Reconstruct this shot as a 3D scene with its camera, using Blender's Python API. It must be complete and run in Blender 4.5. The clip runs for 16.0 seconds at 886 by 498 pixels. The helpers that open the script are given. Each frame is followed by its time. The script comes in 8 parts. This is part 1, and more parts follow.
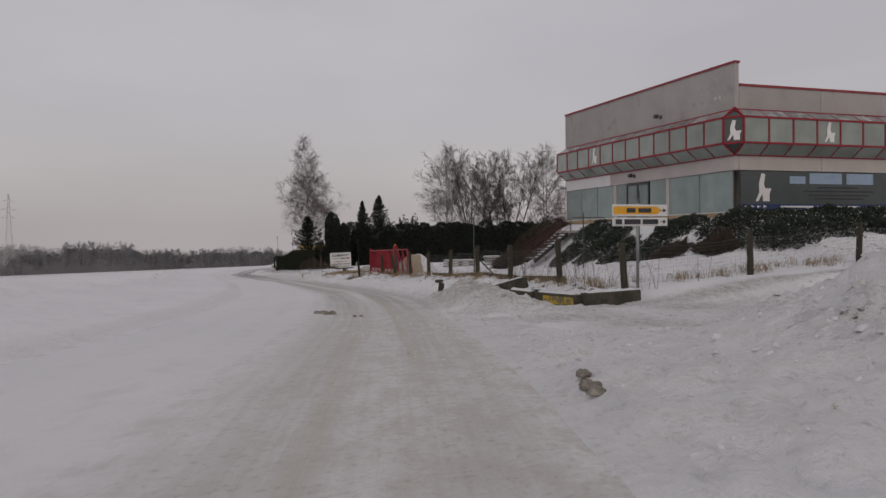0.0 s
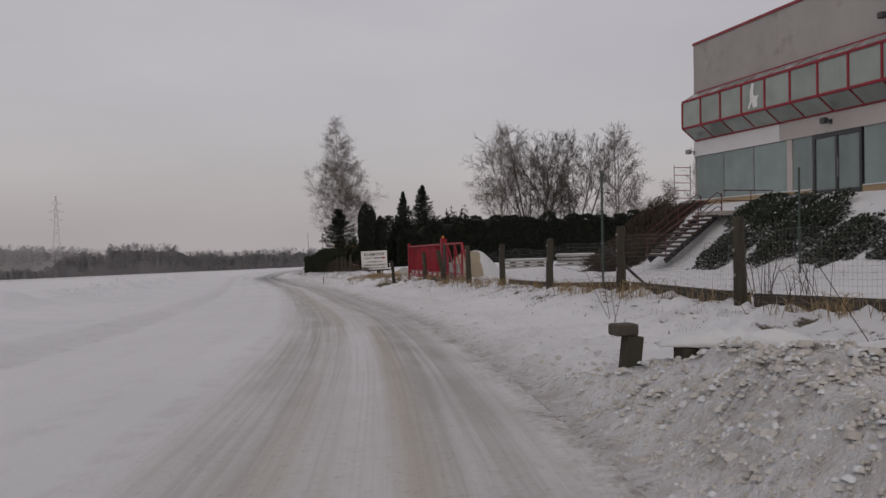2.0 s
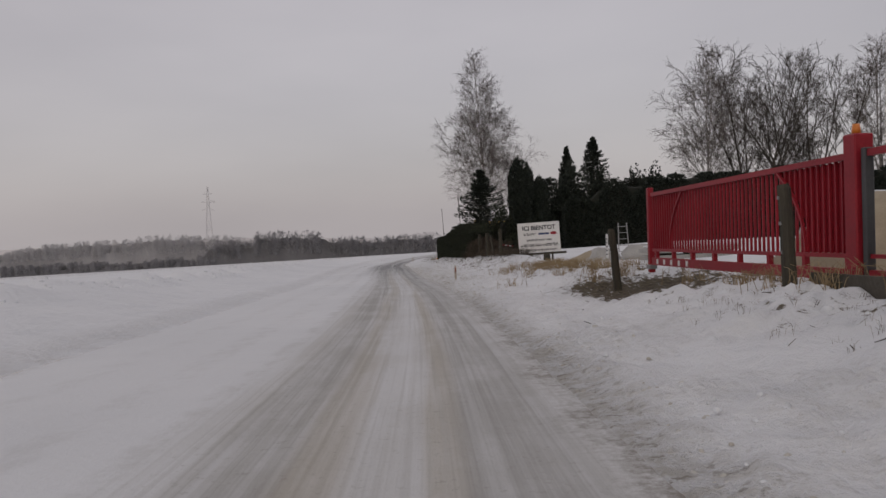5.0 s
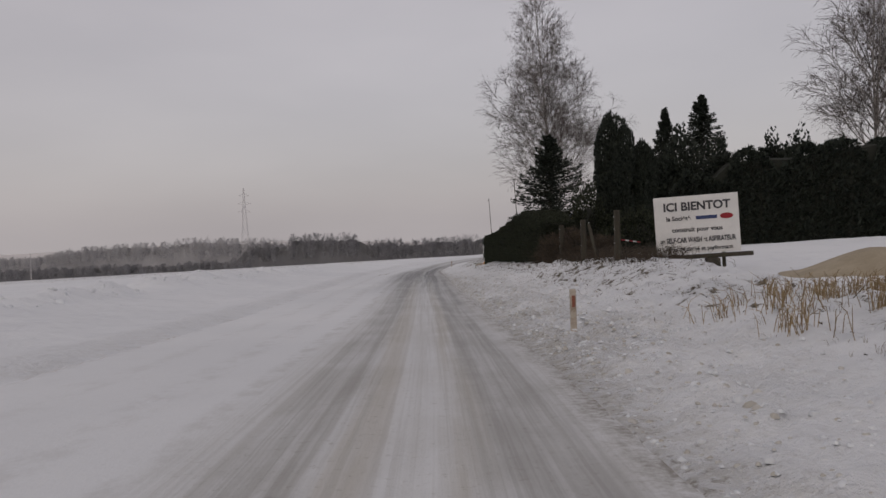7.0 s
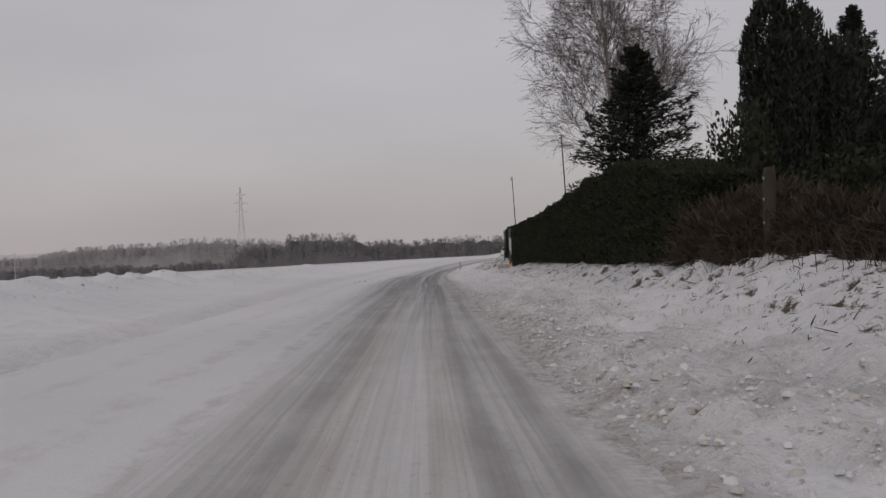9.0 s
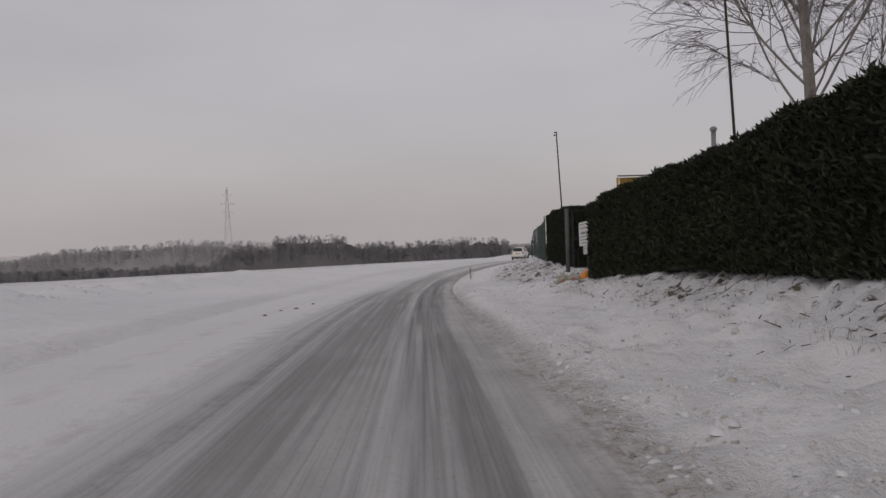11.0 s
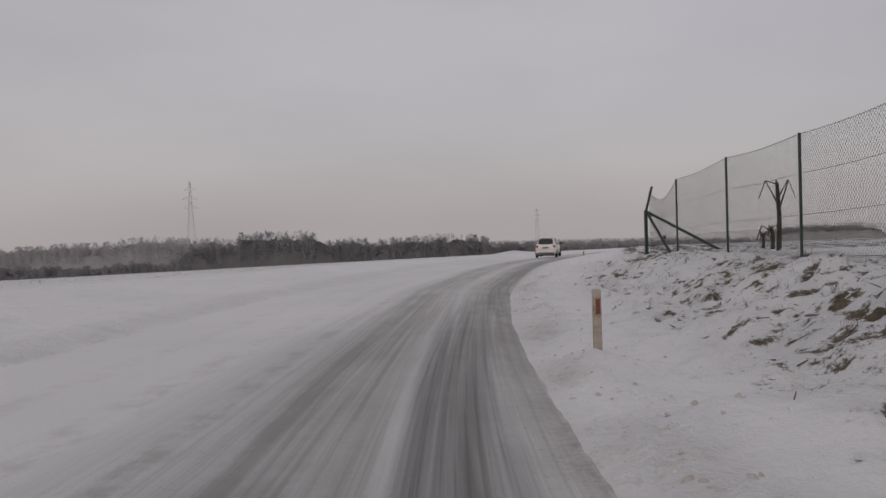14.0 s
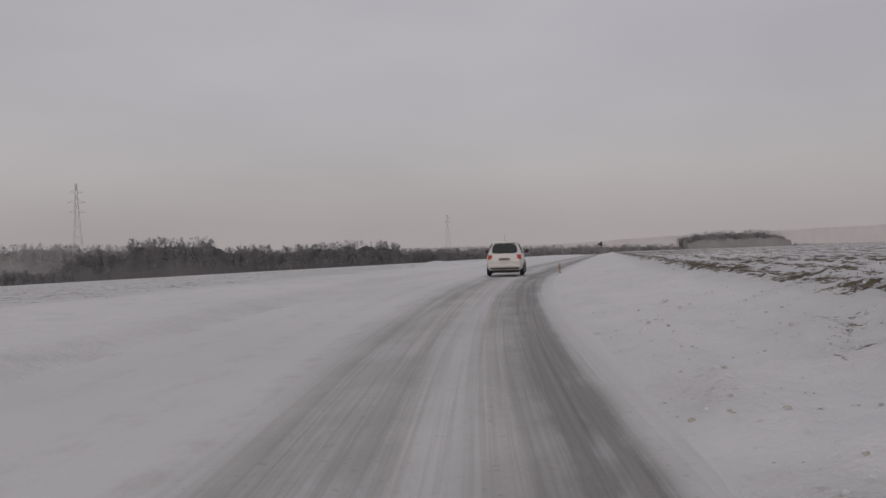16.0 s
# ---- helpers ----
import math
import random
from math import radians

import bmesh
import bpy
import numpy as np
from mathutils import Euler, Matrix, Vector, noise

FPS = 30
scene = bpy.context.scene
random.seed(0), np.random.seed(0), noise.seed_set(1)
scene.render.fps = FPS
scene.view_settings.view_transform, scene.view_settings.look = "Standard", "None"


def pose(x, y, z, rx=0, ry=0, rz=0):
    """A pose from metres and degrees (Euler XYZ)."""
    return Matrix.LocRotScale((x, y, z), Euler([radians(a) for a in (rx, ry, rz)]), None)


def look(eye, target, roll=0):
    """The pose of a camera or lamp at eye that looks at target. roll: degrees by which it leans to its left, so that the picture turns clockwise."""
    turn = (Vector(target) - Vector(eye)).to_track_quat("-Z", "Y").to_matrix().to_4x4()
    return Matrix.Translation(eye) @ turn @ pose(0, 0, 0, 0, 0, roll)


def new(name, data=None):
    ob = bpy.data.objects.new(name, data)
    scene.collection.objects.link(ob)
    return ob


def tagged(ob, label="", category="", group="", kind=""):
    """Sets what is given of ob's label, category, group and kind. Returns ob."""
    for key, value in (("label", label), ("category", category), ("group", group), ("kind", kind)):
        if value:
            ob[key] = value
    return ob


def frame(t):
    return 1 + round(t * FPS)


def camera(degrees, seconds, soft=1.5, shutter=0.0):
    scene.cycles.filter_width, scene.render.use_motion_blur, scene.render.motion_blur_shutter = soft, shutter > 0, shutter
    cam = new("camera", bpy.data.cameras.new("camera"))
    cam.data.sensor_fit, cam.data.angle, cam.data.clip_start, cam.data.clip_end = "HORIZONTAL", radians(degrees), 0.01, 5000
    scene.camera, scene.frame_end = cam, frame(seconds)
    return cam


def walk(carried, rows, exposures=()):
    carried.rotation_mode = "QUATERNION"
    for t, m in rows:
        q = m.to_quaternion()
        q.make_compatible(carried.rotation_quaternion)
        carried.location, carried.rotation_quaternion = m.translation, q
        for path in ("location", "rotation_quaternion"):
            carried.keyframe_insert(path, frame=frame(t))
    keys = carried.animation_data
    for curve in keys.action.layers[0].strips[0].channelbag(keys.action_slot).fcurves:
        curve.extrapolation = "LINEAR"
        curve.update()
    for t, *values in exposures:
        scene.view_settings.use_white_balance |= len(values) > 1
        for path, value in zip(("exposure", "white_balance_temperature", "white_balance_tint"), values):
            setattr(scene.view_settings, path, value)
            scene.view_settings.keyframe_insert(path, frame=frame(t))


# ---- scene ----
import functools

# ---- camera ----
cam = camera(58.3, 16.0)
PATH = [
    (0, (-29.472, -36.264, 1.731), (-28.825, -34.372, 1.706), -0.6),
    (0.5, (-28.145, -31.679, 1.641), (-27.535, -29.775, 1.639), -0.1),
    (1, (-26.875, -27.024, 1.507), (-26.32, -25.103, 1.464), -0.7),
    (1.5, (-25.606, -22.242, 1.3), (-25.057, -20.32, 1.252), -0.9),
    (2, (-24.437, -17.375, 1.143), (-23.898, -15.449, 1.121), -0.9),
    (2.5, (-23.324, -12.38, 0.99), (-22.866, -10.434, 0.932), -1.0),
    (3, (-22.418, -7.453, 0.82), (-22.03, -5.492, 0.776), -1.1),
    (3.5, (-21.713, -2.77, 0.655), (-21.385, -0.798, 0.608), -1.5),
    (4, (-21.144, 1.971, 0.479), (-20.865, 3.951, 0.432), -1.7),
    (4.5, (-20.658, 6.991, 0.27), (-20.429, 8.977, 0.221), -1.9),
    (5, (-20.28, 12.182, 0.07), (-20.092, 14.172, 0.017), -2.1),
    (7.5, (-18.722, 40.984, -0.885), (-18.636, 42.982, -0.925), -2.0),
    (8, (-18.549, 46.296, -1.084), (-18.461, 48.294, -1.126), -2.0),
    (8.5, (-18.451, 51.796, -1.294), (-18.363, 53.794, -1.34), -2.0),
    (9, (-18.33, 57.343, -1.528), (-18.243, 59.34, -1.565), -1.9),
    (9.2, (-18.291, 59.581, -1.607), (-18.205, 61.579, -1.641), -2.2),
    (11.5, (-17.636, 85.737, -2.308), (-17.528, 87.734, -2.339), -1.8),
    (12, (-17.429, 91.614, -2.461), (-17.321, 93.611, -2.49), -1.8),
    (12.5, (-17.28, 97.276, -2.623), (-17.167, 99.272, -2.643), -1.6),
    (13, (-17.137, 102.717, -2.789), (-17.022, 104.713, -2.82), -1.9),
    (13.5, (-16.908, 108.533, -2.965), (-16.774, 110.528, -2.993), -1.7),
    (14, (-16.571, 114.441, -3.166), (-16.403, 116.434, -3.204), -1.8),
    (14.5, (-16.052, 120.388, -3.333), (-15.838, 122.376, -3.363), -1.6),
    (15, (-15.364, 126.201, -3.441), (-15.089, 128.181, -3.465), -1.7),
    (15.5, (-14.55, 132.171, -3.443), (-14.221, 134.143, -3.473), -1.9),
    (16, (-13.555, 138.198, -3.435), (-13.163, 140.16, -3.462), -1.7),
]
walk(cam, [(t, look(eye, target, roll)) for t, eye, target, roll in PATH], exposures=[(0.0, 0.0), (12.0, 0.0), (14.0, -0.05), (16.0, -0.12)])

# ---- sky and light: an overcast winter afternoon ----
world = bpy.data.worlds.new("overcast_sky")
scene.world = world
world.use_nodes = True
wt = world.node_tree
wn, wl = wt.nodes, wt.links
wn.clear()
w_out = wn.new("ShaderNodeOutputWorld")
w_bg = wn.new("ShaderNodeBackground")
w_sky = wn.new("ShaderNodeTexSky")
w_sky.sky_type = "NISHITA"
w_sky.sun_disc = False
w_sky.sun_elevation = radians(24)
w_sky.sun_rotation = radians(200)
w_sky.dust_density = 4.0
w_scale = wn.new("ShaderNodeVectorMath")
w_scale.operation = "SCALE"
w_scale.inputs["Scale"].default_value = 0.02
wl.new(w_sky.outputs["Color"], w_scale.inputs[0])
w_tc = wn.new("ShaderNodeTexCoord")
w_sep = wn.new("ShaderNodeSeparateXYZ")
wl.new(w_tc.outputs["Generated"], w_sep.inputs[0])
w_grad = wn.new("ShaderNodeValToRGB")
w_grad.color_ramp.elements[0].position = 0.0
w_grad.color_ramp.elements[0].color = (0.402, 0.370, 0.377, 1)
w_grad.color_ramp.elements[1].position = 0.5
w_grad.color_ramp.elements[1].color = (0.456, 0.420, 0.430, 1)
wl.new(w_sep.outputs["Z"], w_grad.inputs["Fac"])
w_map = wn.new("ShaderNodeMapping")
w_map.inputs["Scale"].default_value = (1.0, 1.0, 3.2)
wl.new(w_tc.outputs["Generated"], w_map.inputs["Vector"])
w_cloud = wn.new("ShaderNodeTexNoise")
w_cloud.inputs["Scale"].default_value = 2.3
w_cloud.inputs["Detail"].default_value = 5.0
w_cloud.inputs["Roughness"].default_value = 0.45
wl.new(w_map.outputs["Vector"], w_cloud.inputs["Vector"])
w_ramp = wn.new("ShaderNodeValToRGB")
w_ramp.color_ramp.elements[0].position = 0.3
w_ramp.color_ramp.elements[0].color = (0.905, 0.90, 0.905, 1)
w_ramp.color_ramp.elements[1].position = 0.7
w_ramp.color_ramp.elements[1].color = (1.06, 1.055, 1.05, 1)
wl.new(w_cloud.outputs["Fac"], w_ramp.inputs["Fac"])
w_mul = wn.new("ShaderNodeVectorMath")
w_mul.operation = "MULTIPLY"
wl.new(w_grad.outputs["Color"], w_mul.inputs[0])
wl.new(w_ramp.outputs["Color"], w_mul.inputs[1])
w_add = wn.new("ShaderNodeVectorMath")
w_add.operation = "ADD"
wl.new(w_mul.outputs[0], w_add.inputs[0])
wl.new(w_scale.outputs[0], w_add.inputs[1])
wl.new(w_add.outputs[0], w_bg.inputs["Color"])
w_bg.inputs["Strength"].default_value = 1.0
wl.new(w_bg.outputs[0], w_out.inputs["Surface"])

sun_data = bpy.data.lights.new("sun", "SUN")
sun_data.energy = 0.22
sun_data.angle = radians(40)
sun_data.color = (1.0, 0.96, 0.92)
sun = new("sun", sun_data)
sun.matrix_world = look((0, 0, 60), (18, 26, 30))


# ---- materials ----
def nd(nt, kind, **values):
    n = nt.nodes.new(kind)
    for k, v in values.items():
        n.inputs[k].default_value = v
    return n


def ramp(nt, fac, stops):
    r = nt.nodes.new("ShaderNodeValToRGB")
    els = r.color_ramp.elements
    while len(els) < len(stops):
        els.new(0.5)
    for e, (p, c) in zip(els, stops):
        e.position, e.color = p, (*c, 1) if len(c) == 3 else c
    nt.links.new(fac, r.inputs["Fac"])
    return r.outputs["Color"]


def grey(v):
    return (v, v, v)


def mixed(nt, fac, a, b, blend="MIX"):
    m = nt.nodes.new("ShaderNodeMix")
    m.data_type, m.blend_type = "RGBA", blend
    for sock, v in ((m.inputs["Factor"], fac), (m.inputs["A"], a), (m.inputs["B"], b)):
        if isinstance(v, bpy.types.NodeSocket):
            nt.links.new(v, sock)
        elif isinstance(v, tuple):
            sock.default_value = (*v, 1)
        else:
            sock.default_value = v
    return m.outputs["Result"]


def calc(nt, op, a, b=None):
    m = nt.nodes.new("ShaderNodeMath")
    m.operation = op
    m.use_clamp = False
    for i, v in enumerate((a, b)):
        if v is None:
            continue
        if isinstance(v, bpy.types.NodeSocket):
            nt.links.new(v, m.inputs[i])
        else:
            m.inputs[i].default_value = v
    return m.outputs[0]


def step(nt, v, lo, hi):
    m = nt.nodes.new("ShaderNodeMapRange")
    m.interpolation_type = "SMOOTHSTEP"
    nt.links.new(v, m.inputs["Value"])
    m.inputs["From Min"].default_value, m.inputs["From Max"].default_value = lo, hi
    return m.outputs["Result"]


def noise_of(nt, vec, scale, detail=3.0, rough=0.55, stretch=None):
    if stretch:
        mp = nd(nt, "ShaderNodeMapping", Scale=stretch)
        nt.links.new(vec, mp.inputs["Vector"])
        vec = mp.outputs["Vector"]
    n = nd(nt, "ShaderNodeTexNoise", Scale=scale, Detail=detail, Roughness=rough)
    nt.links.new(vec, n.inputs["Vector"])
    return n.outputs["Fac"]


def bare(name):
    m = bpy.data.materials.new(name)
    m.use_nodes = True
    nt = m.node_tree
    return m, nt, nt.nodes["Principled BSDF"]


def bumped(nt, bsdf, height, strength, distance):
    b = nd(nt, "ShaderNodeBump", Strength=strength, Distance=distance)
    nt.links.new(height, b.inputs["Height"])
    nt.links.new(b.outputs["Normal"], bsdf.inputs["Normal"])


def surf(name, dark, light, coarse=1.5, fine=25.0, rough=0.7, bump=0.3, depth=0.01, metal=0.0, stain=None, stain_at=0.6, stretch=None, per_object=0.0, spec=0.5):
    """A surface whose colour runs between two tones at two scales, with stains, grain and fine relief."""
    m, nt, bsdf = bare(name)
    tc = nt.nodes.new("ShaderNodeTexCoord").outputs["Object"]
    a = noise_of(nt, tc, coarse, 4, 0.6, stretch)
    b = noise_of(nt, tc, fine, 3, 0.6, stretch)
    f = calc(nt, "ADD", calc(nt, "MULTIPLY", a, 0.65), calc(nt, "MULTIPLY", b, 0.35))
    c = ramp(nt, f, [(0.36, dark), (0.64, light)])
    if stain:
        s = noise_of(nt, tc, coarse * 0.6 + 0.05, 6, 0.7, stretch)
        c = mixed(nt, step(nt, s, stain_at, stain_at + 0.12), c, stain)
    if per_object:
        oi = nt.nodes.new("ShaderNodeObjectInfo").outputs["Random"]
        hs = nd(nt, "ShaderNodeHueSaturation")
        nt.links.new(calc(nt, "ADD", calc(nt, "MULTIPLY", oi, 2 * per_object), 1 - per_object), hs.inputs["Value"])
        nt.links.new(c, hs.inputs["Color"])
        c = hs.outputs["Color"]
    nt.links.new(c, bsdf.inputs["Base Color"])
    bsdf.inputs["Roughness"].default_value = rough
    bsdf.inputs["Metallic"].default_value = metal
    bsdf.inputs["Specular IOR Level"].default_value = spec
    bumped(nt, bsdf, f, bump, depth)
    return m


def leafy(name, dark, light, rough=0.7, frost=None, amount=0.0, grain=1.6):
    """Foliage and twigs: every clump has a tone of its own; frost or snow lies on some of what faces up."""
    m, nt, bsdf = bare(name)
    geo = nt.nodes.new("ShaderNodeNewGeometry")
    c = ramp(nt, geo.outputs["Random Per Island"], [(0.0, dark), (1.0, light)])
    if frost:
        sep = nt.nodes.new("ShaderNodeSeparateXYZ")
        nt.links.new(geo.outputs["Normal"], sep.inputs[0])
        up = calc(nt, "ABSOLUTE", sep.outputs["Z"])
        tc = nt.nodes.new("ShaderNodeTexCoord").outputs["Object"]
        n = noise_of(nt, tc, grain, 4, 0.65)
        f = calc(nt, "MULTIPLY", step(nt, up, 0.55, 0.85), step(nt, n, 0.66 - amount, 0.72 - amount))
        c = mixed(nt, f, c, frost)
    nt.links.new(c, bsdf.inputs["Base Color"])
    bsdf.inputs["Roughness"].default_value = rough
    bsdf.inputs["Specular IOR Level"].default_value = 0.25
    return m


def glass(name, tint, rough=0.08, spec=0.5):
    m, nt, bsdf = bare(name)
    tc = nt.nodes.new("ShaderNodeTexCoord").outputs["Object"]
    n = noise_of(nt, tc, 0.8, 3, 0.5)
    fold = noise_of(nt, tc, 1.0, 3, 0.6, (5.0, 5.0, 0.15))
    c = ramp(nt, calc(nt, "ADD", calc(nt, "MULTIPLY", n, 0.8), calc(nt, "MULTIPLY", fold, 0.2)), [(0.35, tuple(v * 0.86 for v in tint)), (0.65, tuple(v * 1.1 for v in tint))])
    hs = nd(nt, "ShaderNodeHueSaturation")
    nt.links.new(calc(nt, "ADD", 0.82, calc(nt, "MULTIPLY", nt.nodes.new("ShaderNodeObjectInfo").outputs["Random"], 0.36)), hs.inputs["Value"])
    nt.links.new(c, hs.inputs["Color"])
    nt.links.new(hs.outputs["Color"], bsdf.inputs["Base Color"])
    bsdf.inputs["Roughness"].default_value = rough
    bsdf.inputs["Specular IOR Level"].default_value = spec
    return m


def snow_material(name):
    """Wind-packed snow: soft grey hollows, crumbs, brown spray where dirt is thrown and dead grass where it is thin."""
    m, nt, bsdf = bare(name)
    tc = nt.nodes.new("ShaderNodeTexCoord").outputs["Object"]
    big, mid, fine = noise_of(nt, tc, 0.12, 4, 0.6), noise_of(nt, tc, 1.3, 5, 0.62), noise_of(nt, tc, 9.0, 5, 0.72)
    c = ramp(nt, big, [(0.3, (0.64, 0.657, 0.682)), (0.7, (0.71, 0.724, 0.745))])
    c = mixed(nt, calc(nt, "MULTIPLY", step(nt, mid, 0.50, 0.70), 0.28), c, (0.50, 0.525, 0.555))
    at = nt.nodes.new("ShaderNodeAttribute")
    at.attribute_name = "soil"
    sep = nt.nodes.new("ShaderNodeSeparateColor")
    nt.links.new(at.outputs["Color"], sep.inputs[0])
    # red: sprayed road dirt and crumbled slush, green: bare grass and clods showing through
    soil, turf = sep.outputs["Red"], sep.outputs["Green"]
    clod = noise_of(nt, tc, 4.2, 6, 0.74)
    c = mixed(nt, calc(nt, "MULTIPLY", soil, calc(nt, "ADD", 0.18, calc(nt, "MULTIPLY", step(nt, clod, 0.42, 0.60), 0.60))), c, (0.425, 0.405, 0.365))
    c = mixed(nt, calc(nt, "MULTIPLY", calc(nt, "MULTIPLY", soil, step(nt, fine, 0.54, 0.64)), 0.75), c, (0.215, 0.19, 0.155))
    g_n = noise_of(nt, tc, 3.4, 6, 0.78)
    # blue: ploughed land, its furrows running beside the road
    uv = nt.nodes.new("ShaderNodeUVMap")
    uv.uv_map = "lane"
    row = nt.nodes.new("ShaderNodeSeparateXYZ")
    nt.links.new(uv.outputs["UV"], row.inputs[0])
    furrow = calc(nt, "SINE", calc(nt, "ADD", calc(nt, "MULTIPLY", row.outputs["X"], 4.6), calc(nt, "MULTIPLY", mid, 2.2)))
    g_n = calc(nt, "ADD", g_n, calc(nt, "MULTIPLY", calc(nt, "MULTIPLY", furrow, sep.outputs["Blue"]), 0.07))
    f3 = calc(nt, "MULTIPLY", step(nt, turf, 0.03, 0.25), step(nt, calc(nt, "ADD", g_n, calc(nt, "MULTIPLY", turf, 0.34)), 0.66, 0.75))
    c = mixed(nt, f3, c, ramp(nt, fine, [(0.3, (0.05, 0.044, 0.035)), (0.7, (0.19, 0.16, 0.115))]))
    nt.links.new(c, bsdf.inputs["Base Color"])
    bsdf.inputs["Roughness"].default_value = 0.85
    bsdf.inputs["Specular IOR Level"].default_value = 0.15
    crumb = calc(nt, "MULTIPLY", calc(nt, "ADD", soil, calc(nt, "ADD", 0.26, calc(nt, "MULTIPLY", turf, 1.0))), calc(nt, "ADD", calc(nt, "MULTIPLY", clod, 1.0), calc(nt, "MULTIPLY", fine, 0.40)))
    h = calc(nt, "ADD", calc(nt, "MULTIPLY", mid, 0.6), crumb)
    bumped(nt, bsdf, h, 0.9, 0.17)
    return m


def road_material():
    """Packed snow and slush: wheel tracks worn to wet grey with crisp tread lines, tan slush between, the oncoming lane left white."""
    m, nt, bsdf = bare("packed_snow_road")
    uv = nt.nodes.new("ShaderNodeUVMap")
    uv.uv_map = "lane"
    vec = uv.outputs["UV"]
    sep = nt.nodes.new("ShaderNodeSeparateXYZ")
    nt.links.new(vec, sep.inputs[0])
    d0, y = sep.outputs["X"], sep.outputs["Y"]

    def add(*v):
        return v[0] if len(v) == 1 else calc(nt, "ADD", v[0], add(*v[1:]))

    def mul(*v):
        return v[0] if len(v) == 1 else calc(nt, "MULTIPLY", v[0], mul(*v[1:]))

    def inv(v):
        return calc(nt, "SUBTRACT", 1.0, v)

    wob = noise_of(nt, vec, 1.0, 2, 0.5, (0.08, 0.05, 1))
    d = add(d0, mul(calc(nt, "SUBTRACT", wob, 0.5), 0.5))
    tread = noise_of(nt, vec, 1.0, 4, 0.62, (4.2, 0.05, 1))
    hair = noise_of(nt, vec, 1.0, 3, 0.6, (17.0, 0.11, 1))
    streak = noise_of(nt, vec, 1.0, 4, 0.6, (2.0, 0.05, 1))
    blot = noise_of(nt, vec, 1.0, 6, 0.68, (0.9, 0.42, 1))
    churn = noise_of(nt, vec, 1.0, 6, 0.72, (2.6, 1.5, 1))
    grain = noise_of(nt, vec, 11.0, 5, 0.75)

    def band(mid_d, half, soft):
        return mul(step(nt, d, mid_d - half - soft, mid_d - half + soft), inv(step(nt, d, mid_d + half - soft, mid_d + half + soft)))

    far = step(nt, y, 20.0, 90.0)
    start = step(nt, y, -22.0, -4.0)
    late = step(nt, y, 118.0, 134.0)
    treads = step(nt, tread, 0.40, 0.62)
    hairs = step(nt, hair, 0.46, 0.64)
    patch_f = step(nt, blot, 0.36, 0.62)
    big = noise_of(nt, vec, 0.12, 4, 0.6)
    c = ramp(nt, big, [(0.3, (0.60, 0.616, 0.638)), (0.7, (0.665, 0.679, 0.698))])
    c = mixed(nt, mul(step(nt, churn, 0.50, 0.75), 0.12), c, (0.46, 0.465, 0.47))
    # tan slush over the driven lane, greyer further on
    lane = mul(band(-0.30, 1.45, 0.45), inv(mul(band(-0.32, 0.26, 0.16), 0.4)))
    tan = inv(mul(far, 0.75))
    slush_c = mixed(nt, tan, (0.335, 0.345, 0.352), (0.385, 0.375, 0.348))
    c = mixed(nt, mul(lane, add(0.55, mul(start, 0.45)), add(0.30, mul(patch_f, 0.26), mul(treads, 0.30))), c, slush_c)
    c = mixed(nt, mul(lane, hairs, add(0.10, mul(start, 0.22))), c, (0.27, 0.262, 0.245))
    sand = mul(add(band(-0.72, 0.22, 0.12), band(0.12, 0.14, 0.10)), step(nt, streak, 0.40, 0.56), tan)
    c = mixed(nt, mul(sand, 0.35), c, (0.36, 0.315, 0.24))
    # the two wheel tracks, and the broken tracks of oncoming traffic
    wheels = add(mul(band(-1.18, 0.30, 0.14), 0.75, inv(mul(late, 0.55))), mul(band(0.62, 0.40, 0.14), inv(mul(step(nt, y, 72.0, 100.0), inv(late)))), mul(band(0.72, 0.36, 0.10), late, 0.7))
    wear = mul(wheels, add(0.44, mul(far, 0.32)), add(0.25, mul(start, 0.75)), add(0.45, mul(treads, 0.45), mul(hairs, 0.20)), add(0.62, mul(patch_f, 0.38)))
    c = mixed(nt, calc(nt, "MINIMUM", wear, 0.88), c, ramp(nt, hair, [(0.35, (0.135, 0.137, 0.14)), (0.65, (0.25, 0.248, 0.245))]))
    other = mul(add(band(-2.0, 0.14, 0.08), mul(band(-2.9, 0.20, 0.12), 0.7), mul(band(-4.1, 0.18, 0.12), 0.5)), step(nt, churn, 0.42, 0.62), add(0.15, mul(far, 0.22), mul(late, -0.18)))
    c = mixed(nt, other, c, (0.25, 0.235, 0.21))
    # wet asphalt showing through on the open stretch, under thin streaks of blown snow
    open_f = mul(step(nt, y, 62.0, 96.0), inv(step(nt, y, 124.0, 137.0)))
    asphalt = add(mul(band(0.06, 0.40, 0.09), 0.92), mul(band(-1.5, 1.15, 0.4), calc(nt, "SUBTRACT", 0.72, mul(step(nt, y, 108.0, 120.0), 0.42))))
    blown = calc(nt, "MINIMUM", add(mul(inv(treads), 0.34), mul(inv(hairs), 0.20), mul(step(nt, streak, 0.46, 0.66), 0.40)), 1.0)
    asphalt = mul(asphalt, open_f, inv(mul(blown, 0.82)))
    c = mixed(nt, asphalt, c, (0.072, 0.074, 0.077))
    # churned brown slush at the mouth of the side road, and the dark wet seam along the verge
    turn = mul(inv(step(nt, y, -19.0, -7.0)), step(nt, d, -3.4, 0.2))
    c = mixed(nt, mul(turn, add(0.10, mul(step(nt, grain, 0.42, 0.60), 0.26), mul(step(nt, churn, 0.44, 0.58), 0.34))), c, (0.41, 0.39, 0.35))
    e_v = nt.nodes.new("ShaderNodeAttribute")
